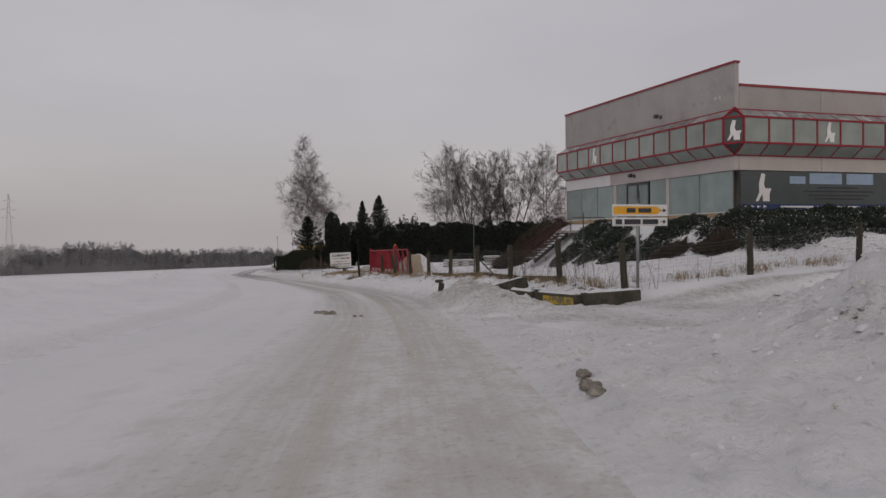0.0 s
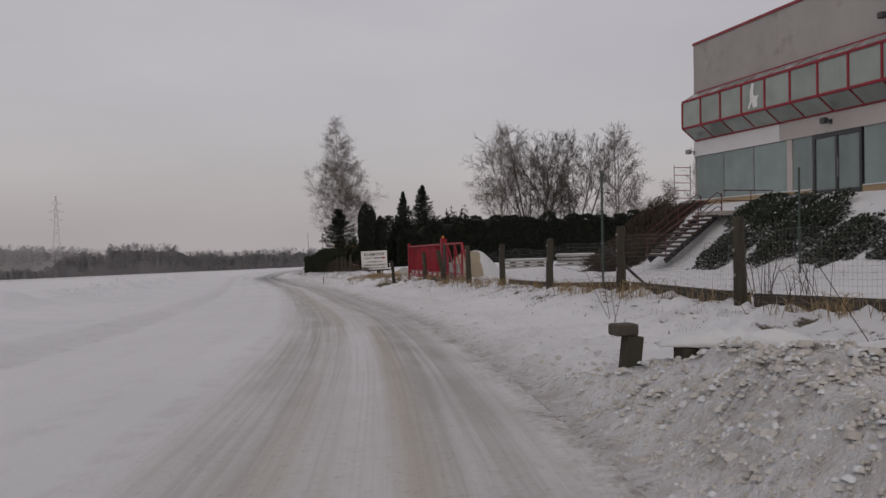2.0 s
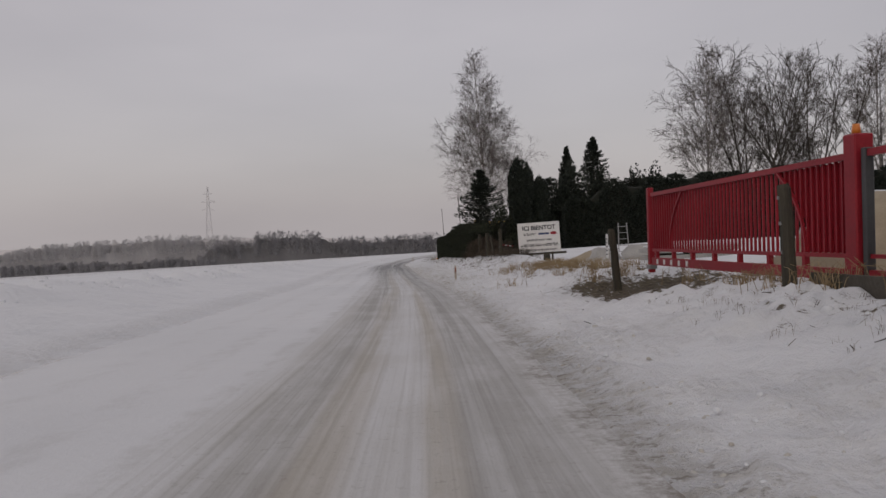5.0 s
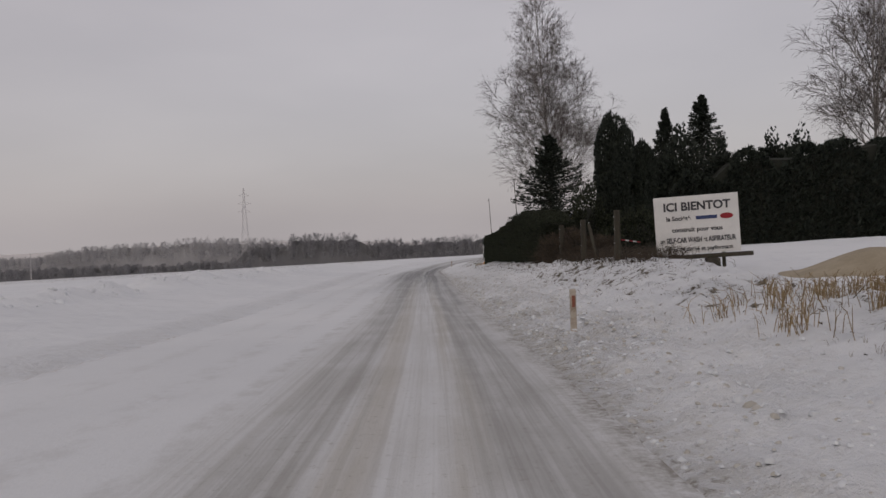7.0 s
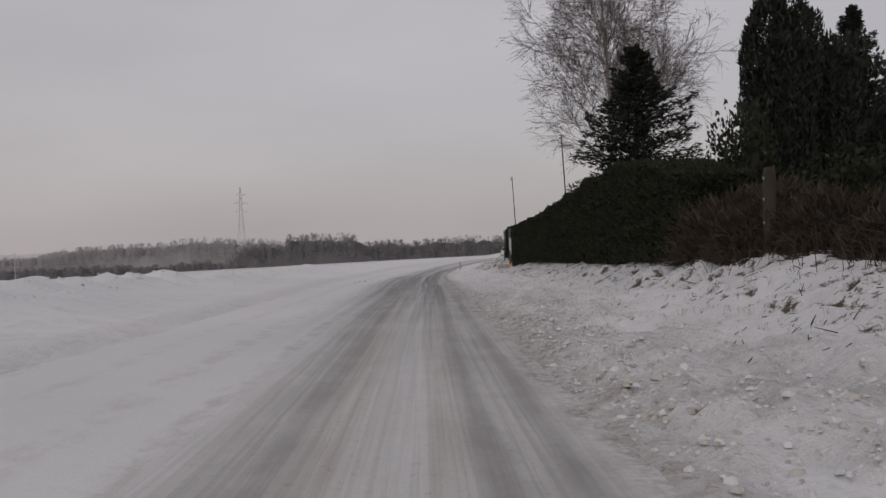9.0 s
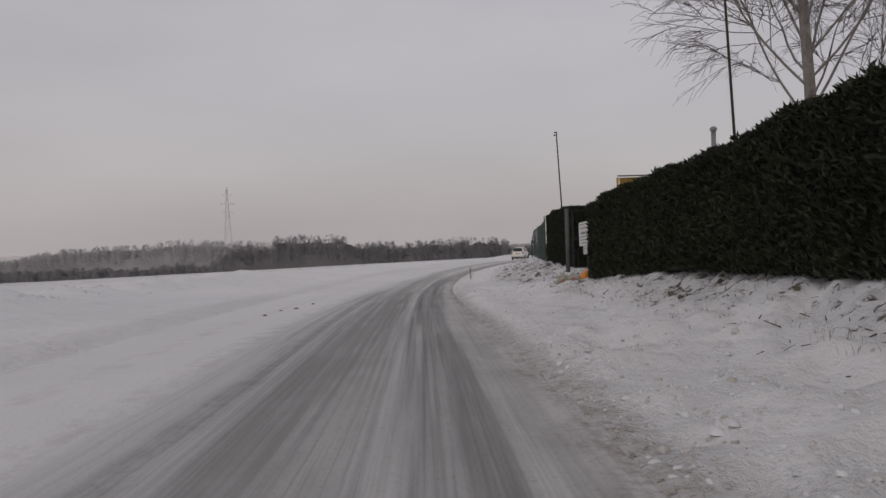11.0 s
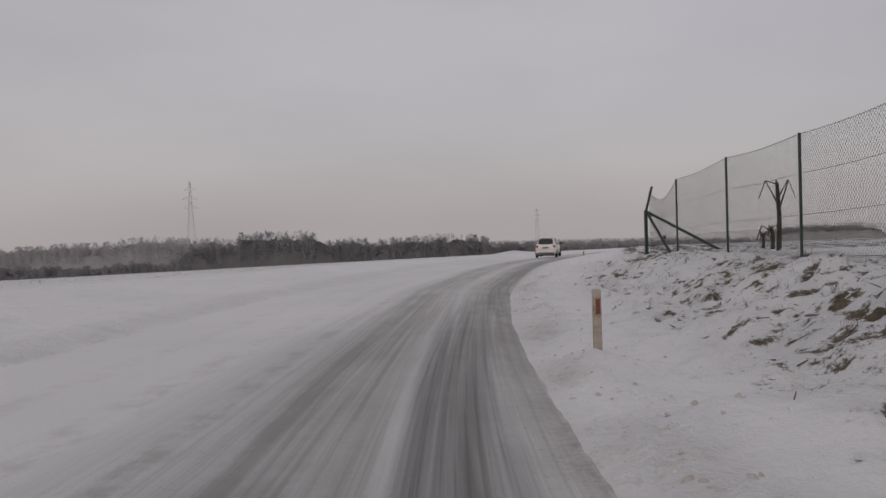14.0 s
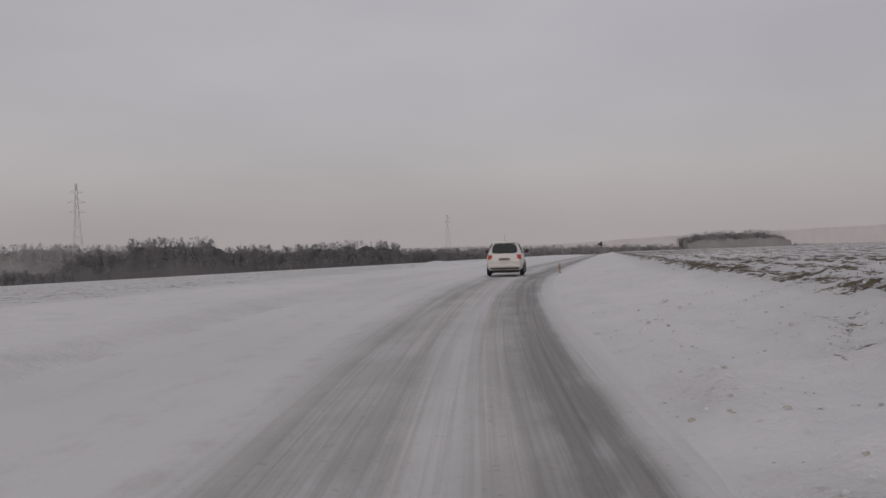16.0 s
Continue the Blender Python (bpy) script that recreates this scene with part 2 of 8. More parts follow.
    e_v.attribute_name = "soil"
    e_s = nt.nodes.new("ShaderNodeSeparateColor")
    nt.links.new(e_v.outputs["Color"], e_s.inputs[0])
    seam = mul(e_s.outputs["Red"], add(0.15, mul(step(nt, grain, 0.40, 0.58), 0.40), mul(step(nt, churn, 0.46, 0.60), 0.40)))
    c = mixed(nt, seam, c, (0.19, 0.172, 0.145))
    c = mixed(nt, mul(step(nt, grain, 0.56, 0.66), add(0.06, mul(lane, 0.30))), c, (0.22, 0.205, 0.18))
    nt.links.new(c, bsdf.inputs["Base Color"])
    r = ramp(nt, add(wear, asphalt), [(0.0, grey(0.85)), (1.0, grey(0.5))])
    nt.links.new(r, bsdf.inputs["Roughness"])
    bsdf.inputs["Specular IOR Level"].default_value = 0.2
    h = add(mul(churn, 0.45), mul(grain, 0.5), mul(lane, tread, 0.8))
    bumped(nt, bsdf, h, 0.6, 0.05)
    return m


SNOW = snow_material("snow_cover")
ROAD = road_material()
CONCRETE = surf("concrete_panel", (0.30, 0.285, 0.275), (0.36, 0.345, 0.335), 0.5, 14, 0.85, 0.15, 0.006, stain=(0.26, 0.24, 0.232), stain_at=0.54, per_object=0.10)
CONCRETE_PALE = surf("pale_concrete_band", (0.43, 0.40, 0.385), (0.50, 0.47, 0.455), 0.6, 14, 0.85, 0.15, 0.006, stain=(0.37, 0.345, 0.33), stain_at=0.58)
WHITE_BAND = surf("white_painted_band", (0.66, 0.66, 0.67), (0.74, 0.74, 0.745), 0.8, 12, 0.6, 0.08, 0.004)
RED = surf("red_painted_steel", (0.20, 0.010, 0.019), (0.275, 0.015, 0.026), 0.8, 18, 0.5, 0.06, 0.003, stain=(0.15, 0.016, 0.021), stain_at=0.60, spec=0.3)
BAY_RED = surf("weathered_red_window_steel", (0.19, 0.016, 0.026), (0.28, 0.024, 0.036), 1.2, 18, 0.55, 0.06, 0.003, stain=(0.13, 0.022, 0.028), stain_at=0.56, spec=0.3)
RED_DULL = surf("faded_red_steel", (0.19, 0.022, 0.030), (0.26, 0.032, 0.042), 1.0, 18, 0.55, 0.08, 0.003, stain=(0.20, 0.045, 0.045), stain_at=0.6)
OCHRE = surf("ochre_plinth_render", (0.30, 0.22, 0.135), (0.37, 0.28, 0.17), 1.2, 16, 0.9, 0.25, 0.008, stain=(0.24, 0.18, 0.12))
DARK_METAL = surf("dark_anodised_metal", (0.05, 0.052, 0.055), (0.075, 0.076, 0.08), 1.5, 20, 0.45, 0.05, 0.002, metal=0.4)
GREY_STEEL = surf("weathered_grey_steel", (0.22, 0.225, 0.23), (0.30, 0.30, 0.305), 2.0, 22, 0.5, 0.1, 0.003, metal=0.5, stain=(0.16, 0.13, 0.11), stain_at=0.64)
POST_WOOD = surf("weathered_post_wood", (0.024, 0.021, 0.015), (0.055, 0.048, 0.034), 2.5, 30, 0.9, 0.6, 0.02, stretch=(3, 3, 0.35), stain=(0.04, 0.043, 0.028), stain_at=0.55, per_object=0.15)
OLD_CONCRETE = surf("mossy_concrete_beam", (0.034, 0.030, 0.024), (0.080, 0.070, 0.055), 2.0, 22, 0.92, 0.6, 0.02, stain=(0.035, 0.035, 0.025), stain_at=0.5, per_object=0.15)
YELLOW_WORN = surf("worn_yellow_paint", (0.33, 0.24, 0.03), (0.48, 0.36, 0.05), 3.0, 20, 0.85, 0.5, 0.01, stain=(0.12, 0.10, 0.07), stain_at=0.48)
BARK_BIRCH = surf("birch_bark", (0.16, 0.145, 0.135), (0.30, 0.28, 0.265), 3.0, 20, 0.85, 0.4, 0.02, stain=(0.06, 0.055, 0.05), stain_at=0.55)
GREEN_STEEL = surf("dark_green_coated_steel", (0.018, 0.035, 0.030), (0.035, 0.06, 0.05), 3.0, 25, 0.5, 0.05, 0.002)
BLACK_STEEL = surf("black_painted_steel", (0.012, 0.012, 0.013), (0.028, 0.028, 0.030), 3.0, 25, 0.6, 0.08, 0.002, spec=0.25)


# ---- mesh helpers ----
def finish(bm, name, material, smooth=False, parent=None):
    me = bpy.data.meshes.new(name)
    bm.normal_update()
    bm.to_mesh(me)
    bm.free()
    if smooth:
        for p in me.polygons:
            p.use_smooth = True
    for mt in material if isinstance(material, (list, tuple)) else (material,):
        me.materials.append(mt)
    ob = new(name, me)
    if parent:
        ob.parent = parent
    return ob


def part(name, bm, material, parent, label="", smooth=False):
    """One bmesh, in its thing's own axes, as one mesh object under a thing or under a part."""
    ob = finish(bm, name, material, smooth, parent)
    return tagged(ob, label) if label else ob


def thing(name, at, label, category, group="", kind=""):
    e = new(name)
    e.empty_display_size = 0.2
    e.matrix_basis = Matrix.Translation(at)
    return tagged(e, label, category, group, kind)


def box(bm, lo, hi, m=None, bevel=0.0):
    """An axis box from corner to corner, optionally bevelled and moved by m."""
    vs = [bm.verts.new((x, y, z)) for x in (lo[0], hi[0]) for y in (lo[1], hi[1]) for z in (lo[2], hi[2])]
    fs = [bm.faces.new([vs[i] for i in q]) for q in ((0, 1, 3, 2), (4, 6, 7, 5), (0, 4, 5, 1), (2, 3, 7, 6), (0, 2, 6, 4), (1, 5, 7, 3))]
    if bevel:
        es = list({e for f in fs for e in f.edges})
        out = bmesh.ops.bevel(bm, geom=es, offset=bevel, segments=1, affect="EDGES", profile=0.5)
        vs = list({v for f in out["faces"] for v in f.verts} | {v for v in vs if v.is_valid})
    if m is not None:
        bmesh.ops.transform(bm, matrix=m, verts=[v for v in vs if v.is_valid])
    return vs


def tube(bm, pts, radii, sides=6, cap=True):
    """A tube along points, with a radius at each."""
    rings = []
    for i, p in enumerate(pts):
        p = Vector(p)
        a, b = Vector(pts[max(i - 1, 0)]), Vector(pts[min(i + 1, len(pts) - 1)])
        t = (b - a).normalized() if (b - a).length > 1e-6 else Vector((0, 0, 1))
        u = t.orthogonal().normalized() if not rings else (u - t * u.dot(t)).normalized()
        v = t.cross(u)
        r = radii[i] if isinstance(radii, (list, tuple)) else radii
        rings.append([bm.verts.new(p + r * (math.cos(k * 2 * math.pi / sides) * u + math.sin(k * 2 * math.pi / sides) * v)) for k in range(sides)])
    for r0, r1 in zip(rings, rings[1:]):
        for k in range(sides):
            bm.faces.new((r0[k], r0[(k + 1) % sides], r1[(k + 1) % sides], r1[k]))
    if cap:
        bm.faces.new(rings[0][::-1])
        bm.faces.new(rings[-1])


def beam(bm, a, b, w, h=None, up=(0, 0, 1)):
    """A rectangular bar from a to b, w wide and h high."""
    a, b, h = Vector(a), Vector(b), h or w
    t = (b - a).normalized()
    side = t.cross(Vector(up))
    side = side.normalized() if side.length > 1e-4 else Vector((1, 0, 0))
    top = side.cross(t).normalized()
    q = [[bm.verts.new(p + side * sx * w / 2 + top * sz * h / 2) for sx, sz in ((-1, -1), (1, -1), (1, 1), (-1, 1))] for p in (a, b)]
    for k in range(4):
        bm.faces.new((q[0][k], q[0][(k + 1) % 4], q[1][(k + 1) % 4], q[1][k]))
    bm.faces.new(q[0][::-1])
    bm.faces.new(q[1])


def raw(name, verts, faces, material, parent=None, smooth=False):
    me = bpy.data.meshes.new(name)
    me.from_pydata(verts if isinstance(verts, list) else verts.tolist(), [], faces if isinstance(faces, list) else faces.tolist())
    me.materials.append(material)
    if smooth:
        for p in me.polygons:
            p.use_smooth = True
    ob = new(name, me)
    if parent:
        ob.parent = parent
    return ob


def quad(bm, a, b, c, d):
    return bm.faces.new([bm.verts.new(p) for p in (a, b, c, d)])


def smooth01(v, lo, hi):
    t = min(max((v - lo) / (hi - lo), 0.0), 1.0)
    return t * t * (3 - 2 * t)


# ---- the lie of the land ----
LINE = [(-160, -66.0, 7.2), (-60, -36.3, 2.2), (-36.3, -29.5, 0.43), (-27, -26.9, 0.21), (-17.4, -24.4, -0.16), (-7.5, -22.4, -0.48), (2, -21.1, -0.82), (12.2, -20.3, -1.23),
        (27, -19.3, -1.74), (41, -18.7, -2.19), (57.3, -18.3, -2.83), (72, -18.0, -3.24), (85.7, -17.6, -3.61), (97.3, -17.3, -3.92), (108.5, -16.9, -4.27), (120.4, -16.05, -4.63),
        (132.2, -14.5, -4.76), (138.2, -13.5, -4.80), (154, -9.4, -4.93), (170, -3.9, -5.15), (276, 41, -7.6), (420, 102, -11.2), (900, 305, -26), (2600, 1025, -60)]
LY, LX, LZ = ([float(q) for q in v] for v in zip(*LINE))
EDGE = [(-200, 1.35), (60, 1.35), (97, 1.15), (112, 0.95), (122, 0.92), (128, 0.86), (134, 0.98), (139, 1.2), (148, 1.6), (165, 1.5), (3000, 1.5)]
EY, EV = (np.array(v, float) for v in zip(*EDGE))


def smooth_knots(y, ys, vs):
    """Cubic through the knots, without overshoot to speak of."""
    last, i = len(ys) - 2, 0
    while i < last and ys[i + 1] < y:
        i += 1
    h = ys[i + 1] - ys[i]
    k, m = max(i - 1, 0), min(i + 2, last + 1)
    m0 = (vs[i + 1] - vs[k]) / (ys[i + 1] - ys[k])
    m1 = (vs[m] - vs[i]) / (ys[m] - ys[i])
    t = (y - ys[i]) / h
    return vs[i] * (2 * t**3 - 3 * t**2 + 1) + h * m0 * (t**3 - 2 * t**2 + t) + vs[i + 1] * (3 * t**2 - 2 * t**3) + h * m1 * (t**3 - t**2)


@functools.lru_cache(maxsize=None)
def line_x(y):
    return smooth_knots(y, LY, LX)


@functools.lru_cache(maxsize=None)
def line_z(y):
    return smooth_knots(y, LY, LZ)


@functools.lru_cache(maxsize=None)
def right_edge(y):
    return float(np.interp(y, EY, EV))


def left_edge(y):
    return right_edge(y) - 6.7


def fbm(x, y, s, k=0.0):
    return noise.fractal((x * s, y * s, k), 0.9, 2.1, 3)


def tussock(x, y):
    """Hummocks of grass under the snow, drawn out down the slope."""
    a = noise.noise((x * 2.3 + 0.4 * y, y * 2.6, 51.0))
    b = noise.noise((x * 4.3, y * 4.0, 52.0))
    return max(a, -0.15) * 0.65 + 0.40 * b


def lie(x, y):
    """Height of the snow surface, how much road dirt lies on it and how much grass shows."""
    x0, z0, e = line_x(y), line_z(y), right_edge(y)
    slope = (line_x(y + 0.5) - line_x(y - 0.5))
    d = (x - x0) / math.sqrt(1 + slope * slope)
    rough, soil, grass = 0.0, 0.0, 0.0
    side = smooth01(x, -26.5, -22.5) * smooth01(y, -29.5, -26.0) * (1 - smooth01(y, -17.8, -16.4))
    if d > e:
        u = d - e
        h = 0.10 * smooth01(u, 0.0, 0.7) + 0.12 * smooth01(u, 0.6, 2.6)
        h += (0.40 + 0.35 * smooth01(y, 108, 116) * (1 - smooth01(y, 128, 150))) * smooth01(u, 1.6, 4.6) * (0.68 + 0.32 * smooth01(y, -8, 0))
        h -= 0.22 * math.exp(-(((x + 18.8) / 1.3) ** 2 + ((y + 12.8) / 1.9) ** 2))
        h += 0.035 * min(max(u - 5, 0), 14) * (1 - smooth01(y, 100, 130))
        h += smooth01(u, 2.6, 5.2) * (1 - smooth01(u, 5.6, 6.9) * (1 - smooth01(y, 64, 70))) * (0.5 * smooth01(y, 50, 58) - 0.15 * smooth01(y, 72, 80) - 0.35 * smooth01(y, 97, 104))
        gateway = (1 - smooth01(abs(y - 31.0), 2.4, 4.2)) * smooth01(u, 0.6, 2.0) * (1 - smooth01(u, 8.0, 11.0))
        h *= 1 - 0.72 * gateway
        near = 1 - smooth01(u, 2.5, 5.0)
        h += near * smooth01(u, 0, 0.4) * (0.11 * fbm(x, y, 0.9, 3) + 0.055 * abs(noise.noise((x * 3.1, y * 3.1, 33)))) + 0.06 * fbm(x, y, 2.3, 5) * smooth01(u, 0, 0.5)
        late = smooth01(y, 103, 112)
        bank = smooth01(u, 2.0 - 1.0 * late, 3.4 - 1.0 * late) * (1 - smooth01(u, 5.4, 6.8)) * (1 - smooth01(y, 140, 152))
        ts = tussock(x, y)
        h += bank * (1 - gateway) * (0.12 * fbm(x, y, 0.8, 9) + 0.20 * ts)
        # raises the dark grass tone on hummock sides turned towards the camera
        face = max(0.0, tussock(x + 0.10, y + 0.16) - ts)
        soil = max(0.0, 1 - u / (0.55 - 0.2 * smooth01(y, 80, 92))) * (0.78 + 0.5 * fbm(x, y, 0.15, 2)) + 0.14 * (1 - smooth01(u, 0.8, 3.0))
        soil *= 1 - 0.85 * smooth01(y, -50, -44) * (1 - smooth01(y, -17, -13))
        soil *= 1 - 0.25 * smooth01(y, 84, 96) - 0.65 * smooth01(y, 104, 120)
        soil += 0.16 * smooth01(y, -2, 10) * (1 - smooth01(y, 30, 44)) * (1 - smooth01(u, 1.8, 3.6)) * (0.6 + 1.2 * fbm(x, y, 0.5, 46))
        h += smooth01(u, 0.05, 0.5) * (1 - smooth01(u, 2.2, 3.6)) * (1 - 0.75 * smooth01(y, 92, 104)) * (0.07 * fbm(x, y, 2.4, 44) + 0.05 * abs(noise.noise((x * 4.4, y * 4.4, 45))))
        soil += 0.55 * late * math.exp(-(((u - 0.35) / 0.35) ** 2)) * (0.45 + 1.2 * fbm(x, y, 0.6, 48)) * (1 - smooth01(y, 136, 150))
        churned = smooth01(y, 38, 50) * (1 - smooth01(y, 72, 90)) * (1 - smooth01(u, 1.6, 3.2))
        soil += churned * (0.30 + 0.5 * fbm(x, y, 0.7, 41))
        h += churned * smooth01(u, 0, 0.5) * (0.16 * fbm(x, y, 1.9, 42) + 0.10 * abs(noise.noise((x * 4.0, y * 4.0, 43))))
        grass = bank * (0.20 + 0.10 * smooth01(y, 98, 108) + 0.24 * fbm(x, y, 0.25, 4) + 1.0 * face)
        if y > 135:
            grass = max(grass, smooth01(u, 2.7, 3.7) * (0.50 + 0.08 * (1 - smooth01(u, 3.8, 6.5)) + 0.2 * fbm(x, y, 0.05, 6)))
            h += smooth01(u, 2.7, 3.7) * (1 - smooth01(u, 7, 12)) * (1 - smooth01(y, 160, 185)) * (0.10 * fbm(x, y, 1.3, 8) + 0.06 * abs(noise.noise((x * 3, y * 3, 38))))
        lawn = smooth01(u, 5.0, 6.5) * smooth01(y, -17.0, -14.5) * (1 - smooth01(y, 16, 24))
        grass = max(grass, lawn * (0.24 + 0.30 * fbm(x, y, 0.35, 47)))
        # trodden earth where the gate's track crosses the verge
        gate = (1 - smooth01(abs(y - 30.5), 3.0, 5.2)) * smooth01(u, 2.0, 3.4) * (1 - smooth01(u, 7.0, 9.0))
        grass = max(grass, 1.0 * gate)
        yard = smooth01(u, 6.5, 8.5) * smooth01(y, 6, 14) * (1 - smooth01(y, 40, 55)) * (1 - smooth01(x, 0, 8))
        grass = max(grass, 0.30 * yard * (0.6 + fbm(x, y, 0.3, 12)))
        # the plinth of made ground under the big building
        out = max(-x, 0.0) if y < 19.8 else math.hypot(max(-x, 0.0), y - 19.8)
        if y < 0:
            out = math.hypot(max(-x, 0.0), y)
        reach = 6.6 if y > -1 else 7.0 + 2.0 * smooth01(x, -6, 2)
        rise = 1 - smooth01(out, 1.0, reach)
        if y < 45:
            h_abs = z0 + h
            low = h_abs * (1 - side) + side * (0.02 + z0)
            if y < -2:
                low = low + 0.35 * smooth01(y, -16.5, -11) * smooth01(x, -14, -8) * (1 - smooth01(y, -2, 2))
            z = low + (2.75 - low) * rise
            # banked-up snow between the side road and the main road
            pile = 0.75 * math.exp(-(((x + 20.2) / 2.7) ** 2 + ((y + 30.2) / 2.9) ** 2)) + 0.95 * math.exp(-(((x + 13) / 6.0) ** 2 + ((y + 29.0) / 3.0) ** 2))
            pile += 0.56 * math.exp(-(((x + 20.85) / 0.95) ** 2 + ((y + 13.0) / 1.9) ** 2)) + 0.22 * math.exp(-(((x + 21.3) / 1.0) ** 2 + ((y + 15.6) / 1.6) ** 2)) - 0.16 * math.exp(-(((x + 19.3) / 0.6) ** 2 + ((y + 12.4) / 0.9) ** 2)) + 0.15 * math.exp(-(((x + 20.8) / 1.3) ** 2 + ((y + 7.0) / 3.4) ** 2))
            z -= 0.44 * math.exp(-(((x + 18.3) / 2.3) ** 2 + ((y + 16.7) / 1.25) ** 2)) * (1 - side)
            z += pile * smooth01(u, 0.0, 1.1) * (1 + 0.38 * fbm(x, y, 1.5, 7) + 0.34 * abs(noise.noise((x * 3.4, y * 3.4, 34)))) + side * (0.06 * fbm(x, y, 1.8, 35) + 0.05 * abs(noise.noise((x * 4.2, y * 4.2, 36))))
            soil = max(soil * (1 - rise), 0.62 * side * (1 - 0.35 * smooth01(x, -18, -6)) * (0.75 + 0.7 * fbm(x, y, 0.5, 21)), 0.85 * math.exp(-(((x + 21.2) / 1.4) ** 2 + ((y + 14.2) / 3.2) ** 2)), 0.30 * smooth01(y, -36, -31) * (1 - smooth01(y, -26, -22)))
            soil = max(soil, 0.9 * smooth01(x, -22.0, -20.0) * math.exp(-(((y + 17.3 - 0.16 * (x + 16)) / 0.28) ** 2)))
            grass = grass * (1 - side) * (1 - rise) + 0.30 * rise * (0.5 + fbm(x, y, 0.5, 30))
            return z, soil, grass
        return z0 + h, soil, grass
    if d < left_edge(y):
        u = left_edge(y) - d
        h = 0.16 * smooth01(u, 0.0, 0.9) + 0.44 * smooth01(u, 1.0, 5.6) * (0.75 + 0.55 * fbm(x, y, 0.06, 14)) * (1 - 0.85 * smooth01(y, 122, 150))
        h += 0.32 * math.exp(-(((u - 6.5) / 1.2) ** 2)) * max(0.1, 1 + 1.6 * fbm(x, y, 0.35, 15)) * (1 - smooth01(y, 118, 140))
        h += 0.5 * math.exp(-(((u - 5.0) / 1.2) ** 2 + ((y - 205) / 5) ** 2))
        h += smooth01(u, 0.4, 2) * (0.06 * fbm(x, y, 0.5, 16) + 0.025 * fbm(x, y, 1.8, 17))
        drop = 0.022 * max(u - 8, 0)
        h -= min(drop, 0.022 * 420)
        grass = smooth01(u, 7 - 4 * smooth01(y, 140, 170), 13 - 7 * smooth01(y, 140, 170)) * (0.40 * smooth01(y, 118, 165) + 0.10 * fbm(x, y, 0.02, 18))
        soil = 0.25 * max(0.0, 1 - u / 1.2)
        return z0 + h, soil, grass
    t = (d - left_edge(y)) / 6.7
    h = 0.05 * math.sin(math.pi * t) - 0.014
    for lane in (-2.75, -1.3, -0.35, 0.75):
        h -= 0.016 * math.exp(-(((d - lane) / 0.17) ** 2))
    h += 0.012 * fbm(x, y, 1.2, 19) + 0.006 * fbm(x, y, 4.0, 20)
    mouth = smooth01(y, -50, -44) * (1 - smooth01(y, -17, -13))
    return z0 + h, smooth01(d - e + 0.14 * fbm(x, y, 0.8, 25), -0.40, -0.04) * (1 - 0.95 * smooth01(y, 112, 128)) * (1 - 0.9 * mouth), 0.0


def ground_z(x, y):
    return lie(x, y)[0]


def sheet(name, rows, cols, material, label, category):
    """A strip of the land in road coordinates: rows along the road, cols across it from the camera's lane."""
    xs, zs, cs, uvs = [], [], [], []
    verts = []
    for y in rows:
        slope = line_x(y + 0.5) - line_x(y - 0.5)
        k, x0 = math.sqrt(1 + slope * slope), line_x(y)
        e = right_edge(y)
        for c in cols:
            d = c + e + (0.0005 if c == 0 and name != "road" else 0.0)
            x = x0 + d * k
            z, s, g = lie(x, y)
            verts.append((x, y, z - (0.07 if name == "ground" and c < 0 else 0.0)))
            cs.append((s, g))
            uvs.append((d, y))
    n = len(cols)
    faces = [(r * n + i, r * n + i + 1, (r + 1) * n + i + 1, (r + 1) * n + i) for r in range(len(rows) - 1) for i in range(n - 1)]
    me = bpy.data.meshes.new(name)
    me.from_pydata(verts, [], faces)
    for p in me.polygons:
        p.use_smooth = True
    me.materials.append(material)
    attr = me.attributes.new("soil", "FLOAT_COLOR", "POINT")
    flat = np.zeros((len(verts), 4), np.float32)
    flat[:, 0] = np.clip([c[0] for c in cs], 0, 1)
    flat[:, 1] = np.clip([c[1] for c in cs], 0, 1)
    flat[:, 2] = [smooth01(v[1], 134, 144) * smooth01(d, 3.8, 5.0) for v, (d, _) in zip(verts, uvs)]
    flat[:, 3] = 1
    attr.data.foreach_set("color", flat.ravel())
    layer = me.uv_layers.new(name="lane")
    loops = np.zeros(len(me.loops), np.int32)
    me.loops.foreach_get("vertex_index", loops)
    layer.data.foreach_set("uv", np.array(uvs, np.float32)[loops].ravel())
    ob = new(name, me)
    return tagged(ob, label, category, kind="structure")


def grown(start, first, factor, limit):
    out, v, s = [], start, first
    while v < limit:
        out.append(v)
        v, s = v + s, s * factor
    return out + [limit]


ROWS = [-v for v in grown(46, 1.5, 1.25, 150)][::-1] + list(np.arange(-45, 140, 0.2)) + list(np.arange(140, 176, 0.3)) + grown(176.5, 0.8, 1.09, 2400)
RIGHT = [-0.16] + list(np.arange(0, 6.5, 0.15)) + list(np.arange(6.5, 9.0, 0.3)) + grown(9.1, 0.5, 1.12, 900)
LEFT = [-v for v in list(np.arange(6.7, 15.5, 0.4)) + grown(15.6, 0.8, 1.12, 1300)][::-1]
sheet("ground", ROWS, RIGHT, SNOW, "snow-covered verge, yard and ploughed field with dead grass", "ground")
sheet("ground_field", ROWS[::2] + ROWS[-1:] if len(ROWS) % 2 == 0 else ROWS[::2], LEFT, SNOW, "wide open field under smooth drifted snow", "ground")
sheet("road", ROWS, [-6.7 + 0.2093 * k for k in range(32)] + [-0.0005], ROAD, "country road of packed snow with grey tyre tracks", "road")


